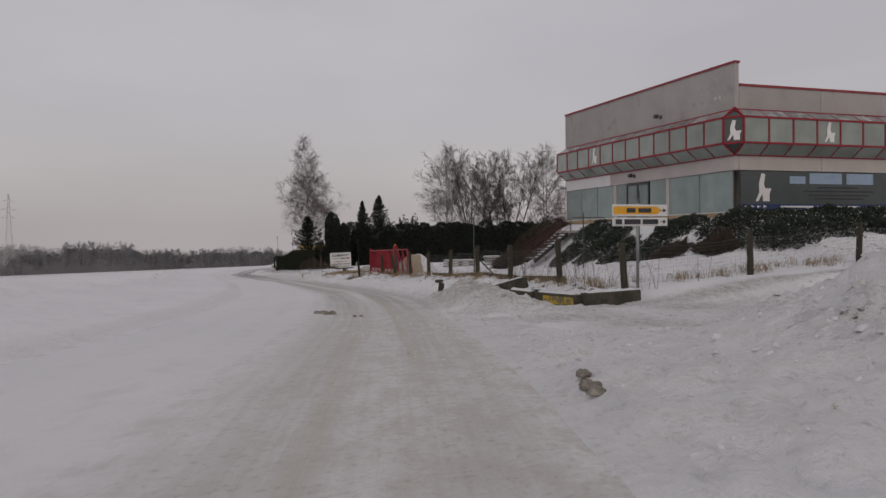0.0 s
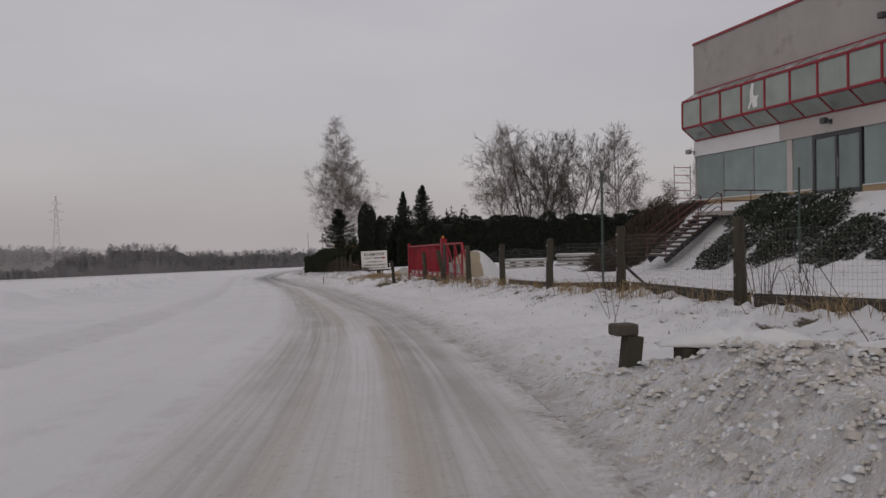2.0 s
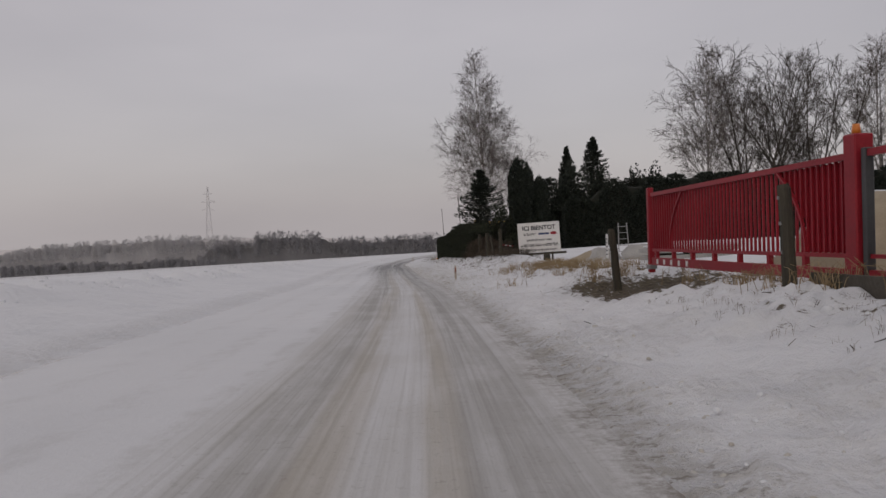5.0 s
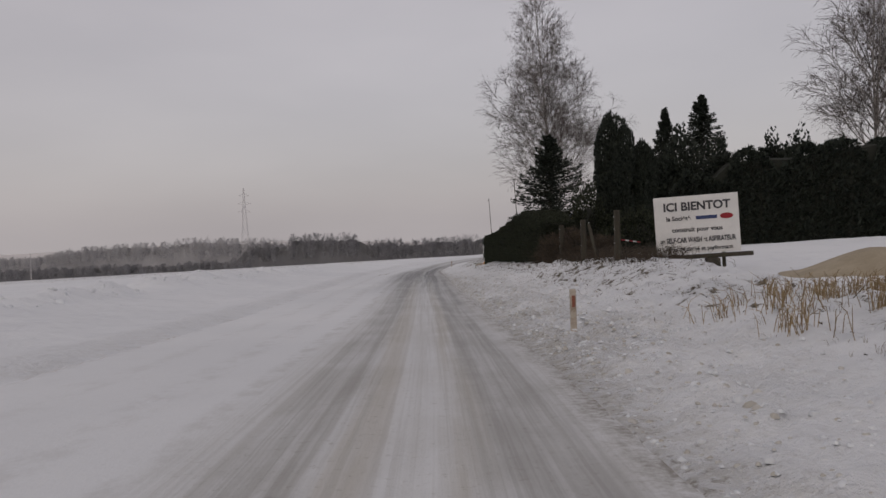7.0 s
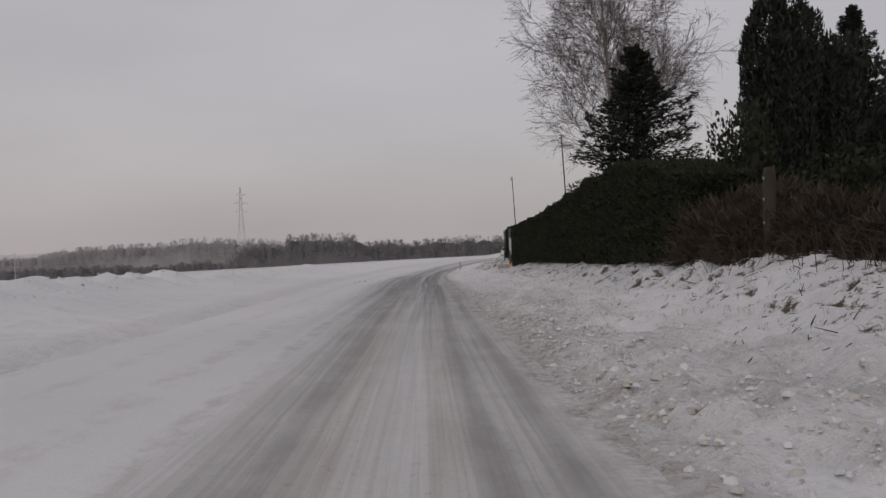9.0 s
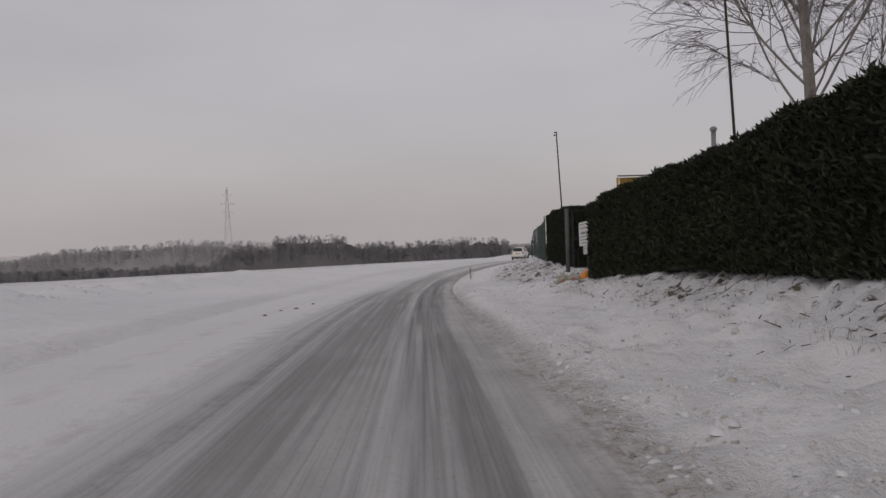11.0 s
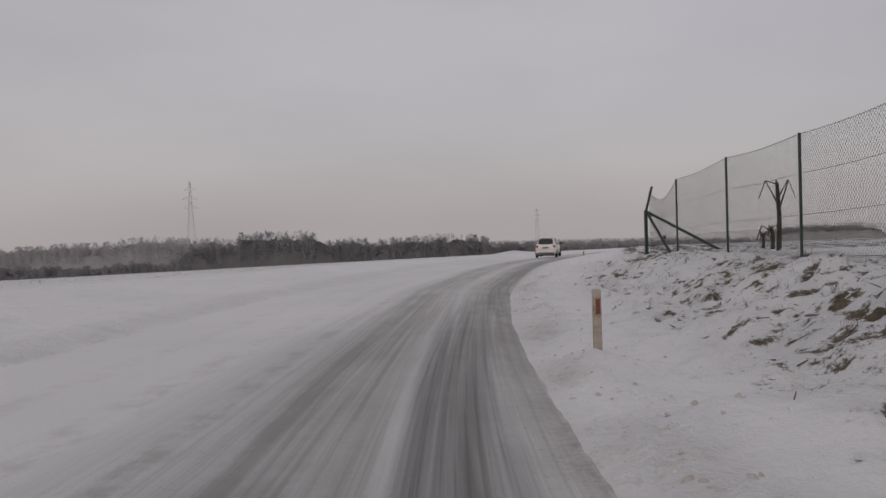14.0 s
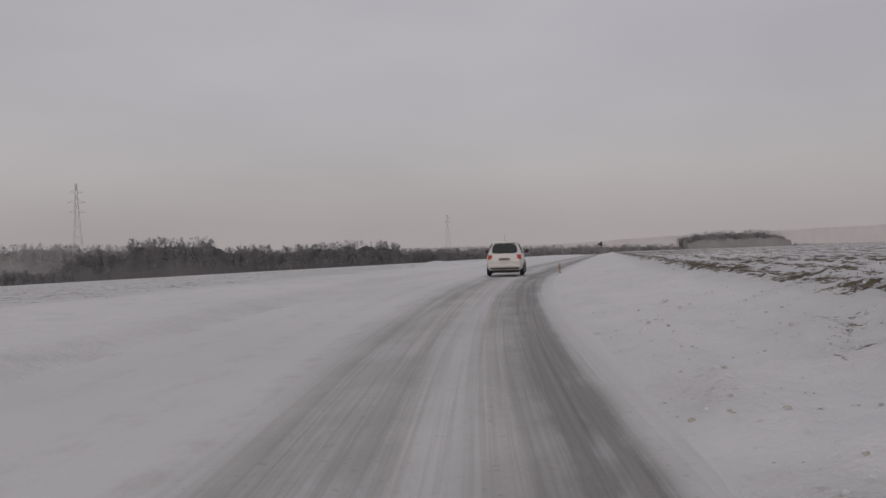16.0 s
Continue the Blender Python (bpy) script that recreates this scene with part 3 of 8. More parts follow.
# ---- the big showroom building on its bank ----
PANE_MILK = glass("whitewashed_shop_glass", (0.215, 0.275, 0.27), 0.16, 0.5)
# raised base tint stands in for the sky reflected in the bay
PANE_DARK = glass("sky_tinted_bay_glass", (0.25, 0.285, 0.26), 0.08, 0.6)
# light and dark mottling paints lying snow and reflections onto the sloping panes
PANE_ROOF = surf("snow_and_sky_mottled_glass", (0.13, 0.145, 0.145), (0.34, 0.35, 0.35), 1.3, 9, 0.22, 0.1, 0.004, stain=(0.56, 0.57, 0.58), stain_at=0.55, per_object=0.15)
BANNER = surf("slate_grey_banner", (0.050, 0.062, 0.064), (0.078, 0.092, 0.092), 0.4, 12, 0.5, 0.05, 0.003)
BLUE = surf("blue_print", (0.012, 0.028, 0.10), (0.02, 0.04, 0.14), 2, 20, 0.5, 0.03, 0.001)
PRINT_PALE = surf("pale_blue_print", (0.24, 0.33, 0.46), (0.32, 0.41, 0.53), 2, 20, 0.5, 0.02, 0.001)
PRINT_WHITE = surf("white_print", (0.66, 0.66, 0.66), (0.74, 0.74, 0.74), 2, 20, 0.5, 0.02, 0.001)
PRINT_DARK = surf("dark_print", (0.02, 0.022, 0.03), (0.035, 0.037, 0.045), 2, 20, 0.6, 0.02, 0.001)
SNOW_CAP = surf("settled_snow", (0.53, 0.55, 0.57), (0.61, 0.63, 0.645), 2.0, 14, 0.85, 0.3, 0.02)
CURTAIN = surf("grey_curtain", (0.30, 0.29, 0.28), (0.38, 0.37, 0.36), 1, 18, 0.9, 0.2, 0.01, stretch=(8, 8, 0.3))

house = thing("showroom_building", (0, 0, 0), "grey concrete showroom with a red-framed glazed bay on a snowy bank", "building")
DEEP, WIDE = 19.85, 30.0  # length of the road side and of the banner side
Z_SILL, Z_HEAD, Z_BAND, Z_UP, Z_TOP, Z_TOP2 = 3.05, 5.38, 6.2, 8.72, 11.27, 10.02

bm = bmesh.new()
box(bm, (0.22, 0.22, 2.0), (WIDE, DEEP - 0.05, Z_SILL))
box(bm, (0.02, 8.4, 1.6), (0.30, DEEP, 2.5))
core = part("inner_wall", bm, CONCRETE, house)
bm = bmesh.new()
box(bm, (-0.03, -0.03, 1.4), (0.2, 8.35, Z_SILL), bevel=0.01)
part("plinth", bm, OCHRE, house, "ochre rendered plinth")
bm = bmesh.new()
box(bm, (-0.03, 11.05, 1.4), (0.2, DEEP, Z_SILL), bevel=0.01)
part("plinth", bm, OCHRE, house, "ochre rendered plinth")
bm = bmesh.new()
box(bm, (0.2, -0.03, 1.4), (WIDE, 0.2, Z_SILL + 0.1), bevel=0.01)
part("plinth", bm, OCHRE, house, "ochre rendered plinth")
# the interior is closed off by a dark back wall
bm = bmesh.new()
box(bm, (0.6, 0.6, Z_SILL), (WIDE - 0.2, DEEP - 0.3, Z_UP - 0.1))
part("interior", bm, CURTAIN, house, "grey curtained interior behind the glass")
# shop windows of the road side, pane by pane, and the light pillars between them
for y0, y1 in ((0.28, 3.15), (3.2, 6.15), (6.5, 8.3), (11.15, 12.35), (12.75, 15.0), (15.05, 17.35), (17.4, 19.75)):
    bm = bmesh.new()
    box(bm, (0.05, y0, Z_SILL + 0.06), (0.08, y1, Z_HEAD - 0.05))
    p = part("shop_pane", bm, PANE_MILK, house, "whitewashed shop window pane")
    bm = bmesh.new()
    for a, b in (((0.03, y0 - 0.025, Z_SILL), (0.11, y0 + 0.02, Z_HEAD)), ((0.03, y0 + 0.021, Z_SILL), (0.11, y1 - 0.021, Z_SILL + 0.06)), ((0.03, y0 + 0.021, Z_HEAD - 0.05), (0.11, y1 - 0.021, Z_HEAD))):
        box(bm, a, b)
    part("pane_frame", bm, GREY_STEEL, p)
for y0, y1 in ((6.17, 6.47), (12.38, 12.7), (19.78, 19.85)):
    bm = bmesh.new()
    box(bm, (0.0, y0, Z_SILL), (0.2, y1, Z_HEAD), bevel=0.01)
    part("pillar", bm, CONCRETE_PALE, house)
bm = bmesh.new()
box(bm, (-0.05, 0.0, Z_SILL), (0.02, 8.3, Z_SILL + 0.05))
box(bm, (-0.05, 11.1, Z_SILL), (0.02, DEEP, Z_SILL + 0.05))
part("window_sill", bm, SNOW_CAP, house, "window sill with a line of snow")
# entrance
bm = bmesh.new()
for a, b in (((0.0, 8.4, 2.6), (0.14, 8.52, Z_HEAD)), ((0.0, 10.95, 2.6), (0.14, 11.07, Z_HEAD)), ((0.0, 8.525, 5.2), (0.14, 10.945, Z_HEAD)), ((0.0, 9.68, 2.6), (0.14, 9.8, 5.195)), ((0.0, 8.525, 2.6), (0.14, 9.675, 3.0)), ((0.0, 9.805, 2.6), (0.14, 10.945, 3.0))):
    box(bm, a, b)
door = part("entrance_door", bm, DARK_METAL, house, "dark metal double glass door")
for y0 in (8.54, 9.82):
    bm = bmesh.new()
    box(bm, (0.05, y0, 3.01), (0.08, y0 + 1.11, 5.19))
    part("door_glass", bm, PANE_MILK, door)
bm = bmesh.new()
tube(bm, [(-0.05, 9.6, 3.5), (-0.05, 9.6, 4.3)], 0.02)
part("door_handle", bm, GREY_STEEL, door)
# band, upper wall panels and red copings
for y0, y1, mt in ((0.0, 6.6, CONCRETE_PALE), (6.62, 13.1, CONCRETE_PALE), (13.12, DEEP, WHITE_BAND)):
    bm = bmesh.new()
    box(bm, (-0.04, y0, Z_HEAD), (0.25, y1, Z_BAND), bevel=0.008)
    part("band_panel", bm, mt, house, "white painted band panel" if mt is WHITE_BAND else "pale concrete band panel")
for i in range(5):
    bm = bmesh.new()
    box(bm, (max(i * 6.0, 0.26), -0.04, Z_HEAD), (i * 6.0 + 5.98, 0.25, Z_BAND), bevel=0.008)
    part("band_panel", bm, CONCRETE_PALE, house, "pale concrete band panel")
for y0, y1 in ((0.0, 6.6), (6.606, 13.2), (13.206, DEEP)):
    bm = bmesh.new()
    box(bm, (0.0, y0, Z_UP - 2.5), (0.28, y1, Z_TOP), bevel=0.004)
    part("wall_panel", bm, CONCRETE, house, "grey concrete wall panel")
for i in range(5):
    bm = bmesh.new()
    box(bm, (max(i * 6.0, 0.3), 0.0, Z_BAND), (i * 6.0 + 5.98, 0.28, Z_TOP2), bevel=0.008)
    part("wall_panel", bm, CONCRETE, house, "grey concrete wall panel")
bm = bmesh.new()
box(bm, (-0.05, -0.05, Z_TOP), (0.33, DEEP + 0.03, Z_TOP + 0.13))
part("coping", bm, RED_DULL, house, "red metal coping")
bm = bmesh.new()
box(bm, (0.34, -0.05, Z_TOP2), (WIDE, 0.33, Z_TOP2 + 0.13))
part("coping", bm, RED_DULL, house, "red metal coping")
bm = bmesh.new()
box(bm, (0.29, 0.29, Z_TOP2 - 0.5), (WIDE, DEEP, Z_TOP2 - 0.3))
part("roof", bm, SNOW_CAP, house, "flat snow-covered roof")
bm = bmesh.new()
box(bm, (0.3, DEEP - 0.25, 2.0), (WIDE, DEEP, Z_TOP2 - 0.3))
box(bm, (WIDE - 0.25, 0.3, 2.0), (WIDE, DEEP - 0.26, Z_TOP2 - 0.3))
part("back_wall", bm, CONCRETE, house)


# the glazed bay: lean-to glass above, upright panes, raked glass below
OUT, ZA, ZB, ZC, ZD = 0.85, Z_UP, 8.2, 6.8, 6.2


def bay_point(u, kind, side):
    """A point of the bay's section at u along the road side (side 0) or along the banner side (side 1)."""
    o, z = {"a": (0.0, ZA), "b": (OUT, ZB), "c": (OUT, ZC), "d": (0.08, ZD)}[kind]
    return (-o, u, z) if side == 0 else (u, -o, z)


def bay_run(side, stops, skip_panes=()):
    bars = {"a": "eaves_rail", "b": "upper_rail", "c": "lower_rail", "d": "foot_rail"}
    for k, nm in bars.items():
        bm = bmesh.new()
        beam(bm, bay_point(stops[0], k, side), bay_point(stops[-1], k, side), 0.11 if k in "bc" else 0.09)
        part(nm, bm, BAY_RED, house)
    for u in stops:
        bm = bmesh.new()
        for k0, k1 in ("ab", "bc", "cd"):
            w = 0.10 if k0 == "b" else 0.05 if k0 == "a" else 0.07
            p0, p1 = Vector(bay_point(u, k0, side)), Vector(bay_point(u, k1, side))
            beam(bm, p0.lerp(p1, 0.04), p0.lerp(p1, 0.96), w, w, (0, 1, 0) if side == 0 else (1, 0, 0))
        part("bay_mullion", bm, BAY_RED, house)
    for u0, u1 in zip(stops, stops[1:]):
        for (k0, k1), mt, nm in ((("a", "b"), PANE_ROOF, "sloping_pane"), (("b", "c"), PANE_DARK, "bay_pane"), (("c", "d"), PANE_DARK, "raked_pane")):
            bm = bmesh.new()
            q = [Vector(bay_point(u0 + 0.04, k0, side)), Vector(bay_point(u1 - 0.04, k0, side)), Vector(bay_point(u1 - 0.04, k1, side)), Vector(bay_point(u0 + 0.04, k1, side))]
            n = (q[1] - q[0]).cross(q[3] - q[0]).normalized() * 0.012
            v0, v1 = [bm.verts.new(p + n) for p in q], [bm.verts.new(p - n) for p in q]
            bm.faces.new(v0)
            bm.faces.new(v1[::-1])
            for j in range(4):
                bm.faces.new((v0[j], v1[j], v1[(j + 1) % 4], v0[(j + 1) % 4]))
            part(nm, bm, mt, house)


CH = -0.10  # where the bay's corner is cut off
STOPS0 = [CH + i * (19.6 - CH) / 12 for i in range(13)]
STOPS1 = [CH + i * 1.66 for i in range(13)]
bay_run(0, STOPS0)
bay_run(1, STOPS1)
# the chamfered corner of the bay, dark, with a pale emblem
bm = bmesh.new()
for za, zb, o0, o1 in ((ZA, ZB, 0.0, OUT), (ZB, ZC, OUT, OUT), (ZC, ZD, OUT, 0.08)):
    quad(bm, (-o0, min(CH, 0) if o0 else 0.02, za), (CH if o0 else 0.02, -o0, za), (CH if o1 > 0.1 else 0.02, -o1, zb), (-o1, CH if o1 > 0.1 else 0.02, zb))
part("corner_pane", bm, BANNER, house, "dark corner pane of the bay")
for pa, pb, wd in (((-OUT, CH, ZB), (CH, -OUT, ZB), 0.11), ((-OUT, CH, ZC), (CH, -OUT, ZC), 0.11), ((0, 0, ZA + 0.1), (-OUT, CH, ZB), 0.09), ((0, 0, ZA + 0.1), (CH, -OUT, ZB), 0.09), ((0, 0, ZD), (-OUT, CH, ZC), 0.09), ((0, 0, ZD), (CH, -OUT, ZC), 0.09)):
    bm = bmesh.new()
    beam(bm, pa, pb, wd)
    part("corner_bar", bm, BAY_RED, house)
# end frame of the bay
bm = bmesh.new()
ends = [bay_point(19.6, k, 0) for k in "abcd"]
quad(bm, *[(x + 0.02, y, z) for x, y, z in ends])
part("end_pane", bm, PANE_DARK, house)


def emblem(origin, across, size):
    """A plain pale block shape, as printed on the glass."""
    bm = bmesh.new()
    o, a, u = Vector(origin), Vector(across), Vector((0, 0, 1))
    shape = ((0.10, 0.0), (0.30, 0.32), (0.28, 0.62), (0.42, 0.98), (0.62, 0.95), (0.55, 0.60), (0.62, 0.45), (0.95, 0.45), (0.85, 0.28), (0.85, 0.0), (0.50, 0.0), (0.46, 0.26), (0.24, 0.0))
    bm.faces.new([bm.verts.new(o + a * (x * size * 0.8) + u * (z * size)) for x, z in shape])
    return part("printed_emblem", bm, PRINT_WHITE, house, "plain white printed shape")


emblem((-0.885, 14.3, 6.98), (0, -1, 0), 1.15)
emblem((5.3, -0.885, 6.98), (1, 0, 0), 1.15)
emblem((-0.80, -0.21, 6.95), (0.707, -0.707, 0), 1.1)
# banner on the other side: plain shapes in place of the firm's name
bm = bmesh.new()
box(bm, (0.3, -0.09, 3.2), (16.0, -0.035, 5.33))
part("banner", bm, BANNER, house, "slate-grey printed banner")
bm = bmesh.new()
box(bm, (0.32, -0.105, 3.22), (15.9, -0.092, 3.5))
part("banner_strip", bm, BLUE, house, "blue strip")
for x0, x1, h in ((3.65, 4.75, 0.42), (5.05, 7.4, 0.62), (7.75, 9.75, 0.62)):
    bm = bmesh.new()
    box(bm, (x0, -0.112, 4.66), (x1, -0.097, 4.66 + h))
    part("banner_title", bm, PRINT_PALE, house, "pale blue plain bar")
for z, x0, x1 in ((4.42, 5.6, 8.6), (4.2, 4.6, 9.8), (3.98, 5.0, 9.4), (3.78, 5.4, 9.0)):
    bm = bmesh.new()
    box(bm, (x0, -0.108, z), (x1, -0.097, z + 0.07))
    part("banner_line", bm, PRINT_DARK, house, "dark plain bar")
for i in range(4):
    x = 0.55 + i * 0.42
    bm = bmesh.new()
    bm.faces.new([bm.verts.new(p) for p in ((x, -0.112, 3.28), (x + 0.24, -0.112, 3.36), (x, -0.112, 3.44))])
    part("banner_arrowhead", bm, PRINT_WHITE, house, "white arrowhead")
for x0, x1 in ((3.0, 5.3), (6.6, 8.7), (9.8, 13.5)):
    bm = bmesh.new()
    box(bm, (x0, -0.12, 3.31), (x1, -0.107, 3.41))
    part("banner_bar", bm, PRINT_WHITE, house, "white plain bar")
emblem((1.15, -0.112, 3.65), (1, 0, 0), 1.6)
# fittings on the wall
for nm, at, mt in (("wall_lamp", (-0.06, 9.97, 5.75), DARK_METAL), ("floodlight", (-0.06, 6.94, 9.25), DARK_METAL), ("security_camera", (-0.06, DEEP - 0.05, 5.55), GREY_STEEL), ("wall_vent", (-0.03, 1.6, 9.5), CONCRETE_PALE)):
    x, y, z = at
    bm = bmesh.new()
    box(bm, (x - 0.02, y - 0.09, z - 0.05), (x + 0.05, y + 0.09, z + 0.15), bevel=0.01)
    if nm != "wall_vent":
        beam(bm, (x, y, z + 0.1), (x - 0.3, y, z + 0.12), 0.04)
        box(bm, (x - 0.46, y - 0.13, z - 0.04), (x - 0.2, y + 0.13, z + 0.2), bevel=0.03)
    part(nm, bm, mt, house)
    if nm == "wall_vent":
        bm = bmesh.new()
        box(bm, (x - 0.02, y - 0.45, z - 0.05), (x + 0.05, y - 0.27, z + 0.15), bevel=0.01)
        part(nm, bm, mt, house)
# scaffold frame leaning at the far end
scaf = thing("scaffold_frame", (0.5, 21.2, ground_z(0.5, 21.2)), "rusty scaffold frame standing beside the grey building", "scaffold")
for dx in (0.0, 1.0):
    bm = bmesh.new()
    tube(bm, [(dx - 0.9, 0, 0), (dx - 0.9, 0, 2.35)], 0.025)
    part("upright", bm, GREY_STEEL, scaf)
for i in range(5):
    bm = bmesh.new()
    tube(bm, [(-0.9, 0, 0.55 + i * 0.42), (0.1, 0, 0.55 + i * 0.42)], 0.02)
    part("rung", bm, RED_DULL, scaf)


# ---- stairs up the bank, with red tube rails ----
stairs = thing("outdoor_stairs", (-6.3, 13.4, 0.2), "snow-dusted outdoor steps with bent red tube handrails", "stairs")
STEP_WOOD = surf("dark_wet_step", (0.045, 0.038, 0.032), (0.085, 0.072, 0.06), 2, 20, 0.85, 0.3, 0.006)
RAIL_RED = surf("weathered_maroon_tube", (0.055, 0.018, 0.021), (0.095, 0.026, 0.030), 2, 20, 0.6, 0.08, 0.002)
TREADS, RUN, RISE = 10, 0.265, 0.187
for i in range(TREADS):
    bm = bmesh.new()
    box(bm, (i * RUN, -0.75, i * RISE + 0.10), (i * RUN + 0.30, 0.75, i * RISE + 0.20), bevel=0.012)
    part("tread", bm, STEP_WOOD, stairs)
    if i % 3 == 1:
        continue
    bm = bmesh.new()
    box(bm, (i * RUN + 0.12, -0.70, i * RISE + 0.202), (i * RUN + 0.27, 0.55, i * RISE + 0.222), bevel=0.01)
    part("tread_snow", bm, SNOW_CAP, stairs, "thin snow on the step")
for y in (-0.70, 0.62):
    bm = bmesh.new()
    beam(bm, (0.1, y, -0.1), (TREADS * RUN, y, TREADS * RISE - 0.1), 0.06, 0.22)
    part("stringer", bm, BLACK_STEEL, stairs)
for y in (-0.78, 0.78):
    bm = bmesh.new()
    top = TREADS * RISE
    for off in (0.35, 0.62, 0.95):
        tube(bm, [(0.15, y, 0.2 + off), (TREADS * RUN, y, top + off), (TREADS * RUN + 0.16, y, top + off - 0.04), (TREADS * RUN + 0.22, y, top + off - 0.22)], 0.021)
    part("handrail", bm, RAIL_RED, stairs, "bent red tube handrail")
    for k in (0.1, 1.7, TREADS * RUN + 0.22):
        bm = bmesh.new()
        zb = k / RUN * RISE
        tube(bm, [(k, y, min(zb, top) - 0.1), (k, y, min(zb, top) + 0.9)], 0.024)
        part("rail_post", bm, RAIL_RED, stairs)
bm = bmesh.new()
box(bm, (TREADS * RUN + 0.04, -0.9, top - 0.03), (6.2, 1.0, top + 0.17), bevel=0.015)
part("landing", bm, CONCRETE, stairs, "grey concrete landing slab")
bm = bmesh.new()
for z in (0.45, 0.9):
    tube(bm, [(TREADS * RUN + 0.25, -0.85, top + 0.15 + z), (5.4, -0.85, top + 0.15 + z)], 0.022)
for x in (4.3, 5.4):
    tube(bm, [(x, -0.85, top + 0.1), (x, -0.85, top + 1.05)], 0.022)
part("landing_rail", bm, RAIL_RED, stairs)


# ---- roadside post-and-mesh fence ----
MESH_WIRE = surf("galvanised_wire", (0.14, 0.145, 0.15), (0.22, 0.225, 0.23), 3, 25, 0.5, 0.0, 0.001, metal=0.6)


def wooden_post(name, x, y, h, lean, seed, r=0.105):
    rng = random.Random(seed)
    z = ground_z(x, y)
    e = thing(name, (x, y, z), "weathered round wooden fence post leaning in the snow", "fence post", "roadside fence posts")
    bm = bmesh.new()
    pts = [(lean[0] * k * h + rng.uniform(-0.01, 0.01), lean[1] * k * h + rng.uniform(-0.01, 0.01), k * h - 0.12 * (k == 0)) for k in (0, 0.2, 0.4, 0.6, 0.8, 0.96, 1.0)]
    tube(bm, pts, [r * f for f in (1.08, 1.04, 1.0, 0.98, 0.97, 0.95, 0.8)], 9)
    part("shaft", bm, POST_WOOD, e, smooth=False)
    for k in (0.35, 0.62, 0.86):
        bm = bmesh.new()
        box(bm, (-0.11 + lean[0] * k * h, -0.02 + lean[1] * k * h, k * h), (-0.085 + lean[0] * k * h, 0.02 + lean[1] * k * h, k * h + 0.05))
        part("staple", bm, GREY_STEEL, e)
    return e


POSTS = [(-16.95, -16.05, 1.5, (-0.08, 0.0)), (-16.7, -11.45, 1.52, (-0.05, 0.0)), (-16.2, -6.1, 1.52, (-0.03, 0.0)), (-15.8, -1.3, 1.5, (0.0, 0.0)), (-15.45, 3.55, 1.5, (0.02, 0.0)),
         (-15.0, 8.7, 1.48, (0.0, 0.02)), (-14.8, 13.2, 1.48, (-0.03, 0.02)), (-14.45, 18.0, 1.58, (-0.22, -0.05)), (-13.95, 23.6, 1.6, (-0.05, 0.0)), (-13.7, 32.7, 1.62, (-0.09, 0.02))]
for i, (x, y, h, lean) in enumerate(POSTS):
    wooden_post("fence_post", x, y, h, lean, i)
for i, (x, y, h) in enumerate(((-11.6, -15.0, 1.5), (-6.2, -14.2, 1.45), (-0.8, -13.6, 1.45))):
    wooden_post("fence_post", x, y, h, (0.02 - 0.06 * (i == 0), 0.0), 40 + i)


def wire_panel(x0, y0, x1, y1, lift, h, n_lines, pitch, parent, name="wire_mesh", r=0.0035, material=MESH_WIRE, sag=0.0):
    """A panel of woven wire between two posts, following the ground."""
    bm = bmesh.new()
    length = math.hypot(x1 - x0, y1 - y0)
    steps = max(int(length / 1.2), 2)
    base = [(x0 + (x1 - x0) * k / steps, y0 + (y1 - y0) * k / steps) for k in range(steps + 1)]
    zs = [ground_z(x, y) + lift for x, y in base]
    o = parent.matrix_basis.translation
    for j in range(n_lines + 1):
        f = j / n_lines
        tube(bm, [(x - o.x, y - o.y, z + f * h - o.z - sag * f * math.sin(math.pi * k / steps)) for k, ((x, y), z) in enumerate(zip(base, zs))], r * (1.5 if j in (0, n_lines) else 1.0), 3, False)
    n = int(length / pitch)
    for k in range(n + 1):
        f = k / max(n, 1)
        x, y = x0 + (x1 - x0) * f, y0 + (y1 - y0) * f
        z = float(np.interp(f, [i / steps for i in range(steps + 1)], zs))
        tube(bm, [(x - o.x, y - o.y, z - o.z), (x - o.x, y - o.y, z + h - o.z - sag * math.sin(math.pi * f))], r * 0.8, 3, False)
    return part(name, bm, material, parent)


wire_fence = thing("wire_fence", (-16, 0, ground_z(-16, 0)), "sagging galvanised wire mesh fence along the verge", "fence")
runs = [POSTS[i][:2] for i in range(8)]
for (xa, ya), (xb, yb) in zip(runs, runs[1:]):
    wire_panel(xa + 0.12, ya, xb + 0.12, yb, 0.08, 1.15, 12, 0.09, wire_fence, r=0.0017, sag=0.06)
side_runs = [(-16.95, -16.05), (-11.6, -15.0), (-6.2, -14.2), (-0.8, -13.6)]
for (xa, ya), (xb, yb) in zip(side_runs, side_runs[1:]):
    wire_panel(xa, ya + 0.12, xb, yb + 0.12, 0.08, 1.15, 10, 0.12, wire_fence, r=0.0024, sag=0.1)
# thin green posts of an older fence
for x, y, h in ((-15.1, 0.95, 2.95), (-8.45, 1.8, 3.0), (-8.9, -4.3, 3.3)):
    e = thing("steel_post", (x, y, ground_z(x, y)), "tall thin dark green steel fence post", "fence post", "tall green posts")
    bm = bmesh.new()
    box(bm, (-0.022, -0.022, -0.1), (0.022, 0.022, h))
    part("shaft", bm, GREEN_STEEL, e)
    bm = bmesh.new()
    box(bm, (-0.026, -0.026, h + 0.001), (0.026, 0.026, h + 0.02))
    part("cap", bm, BLACK_STEEL, e)
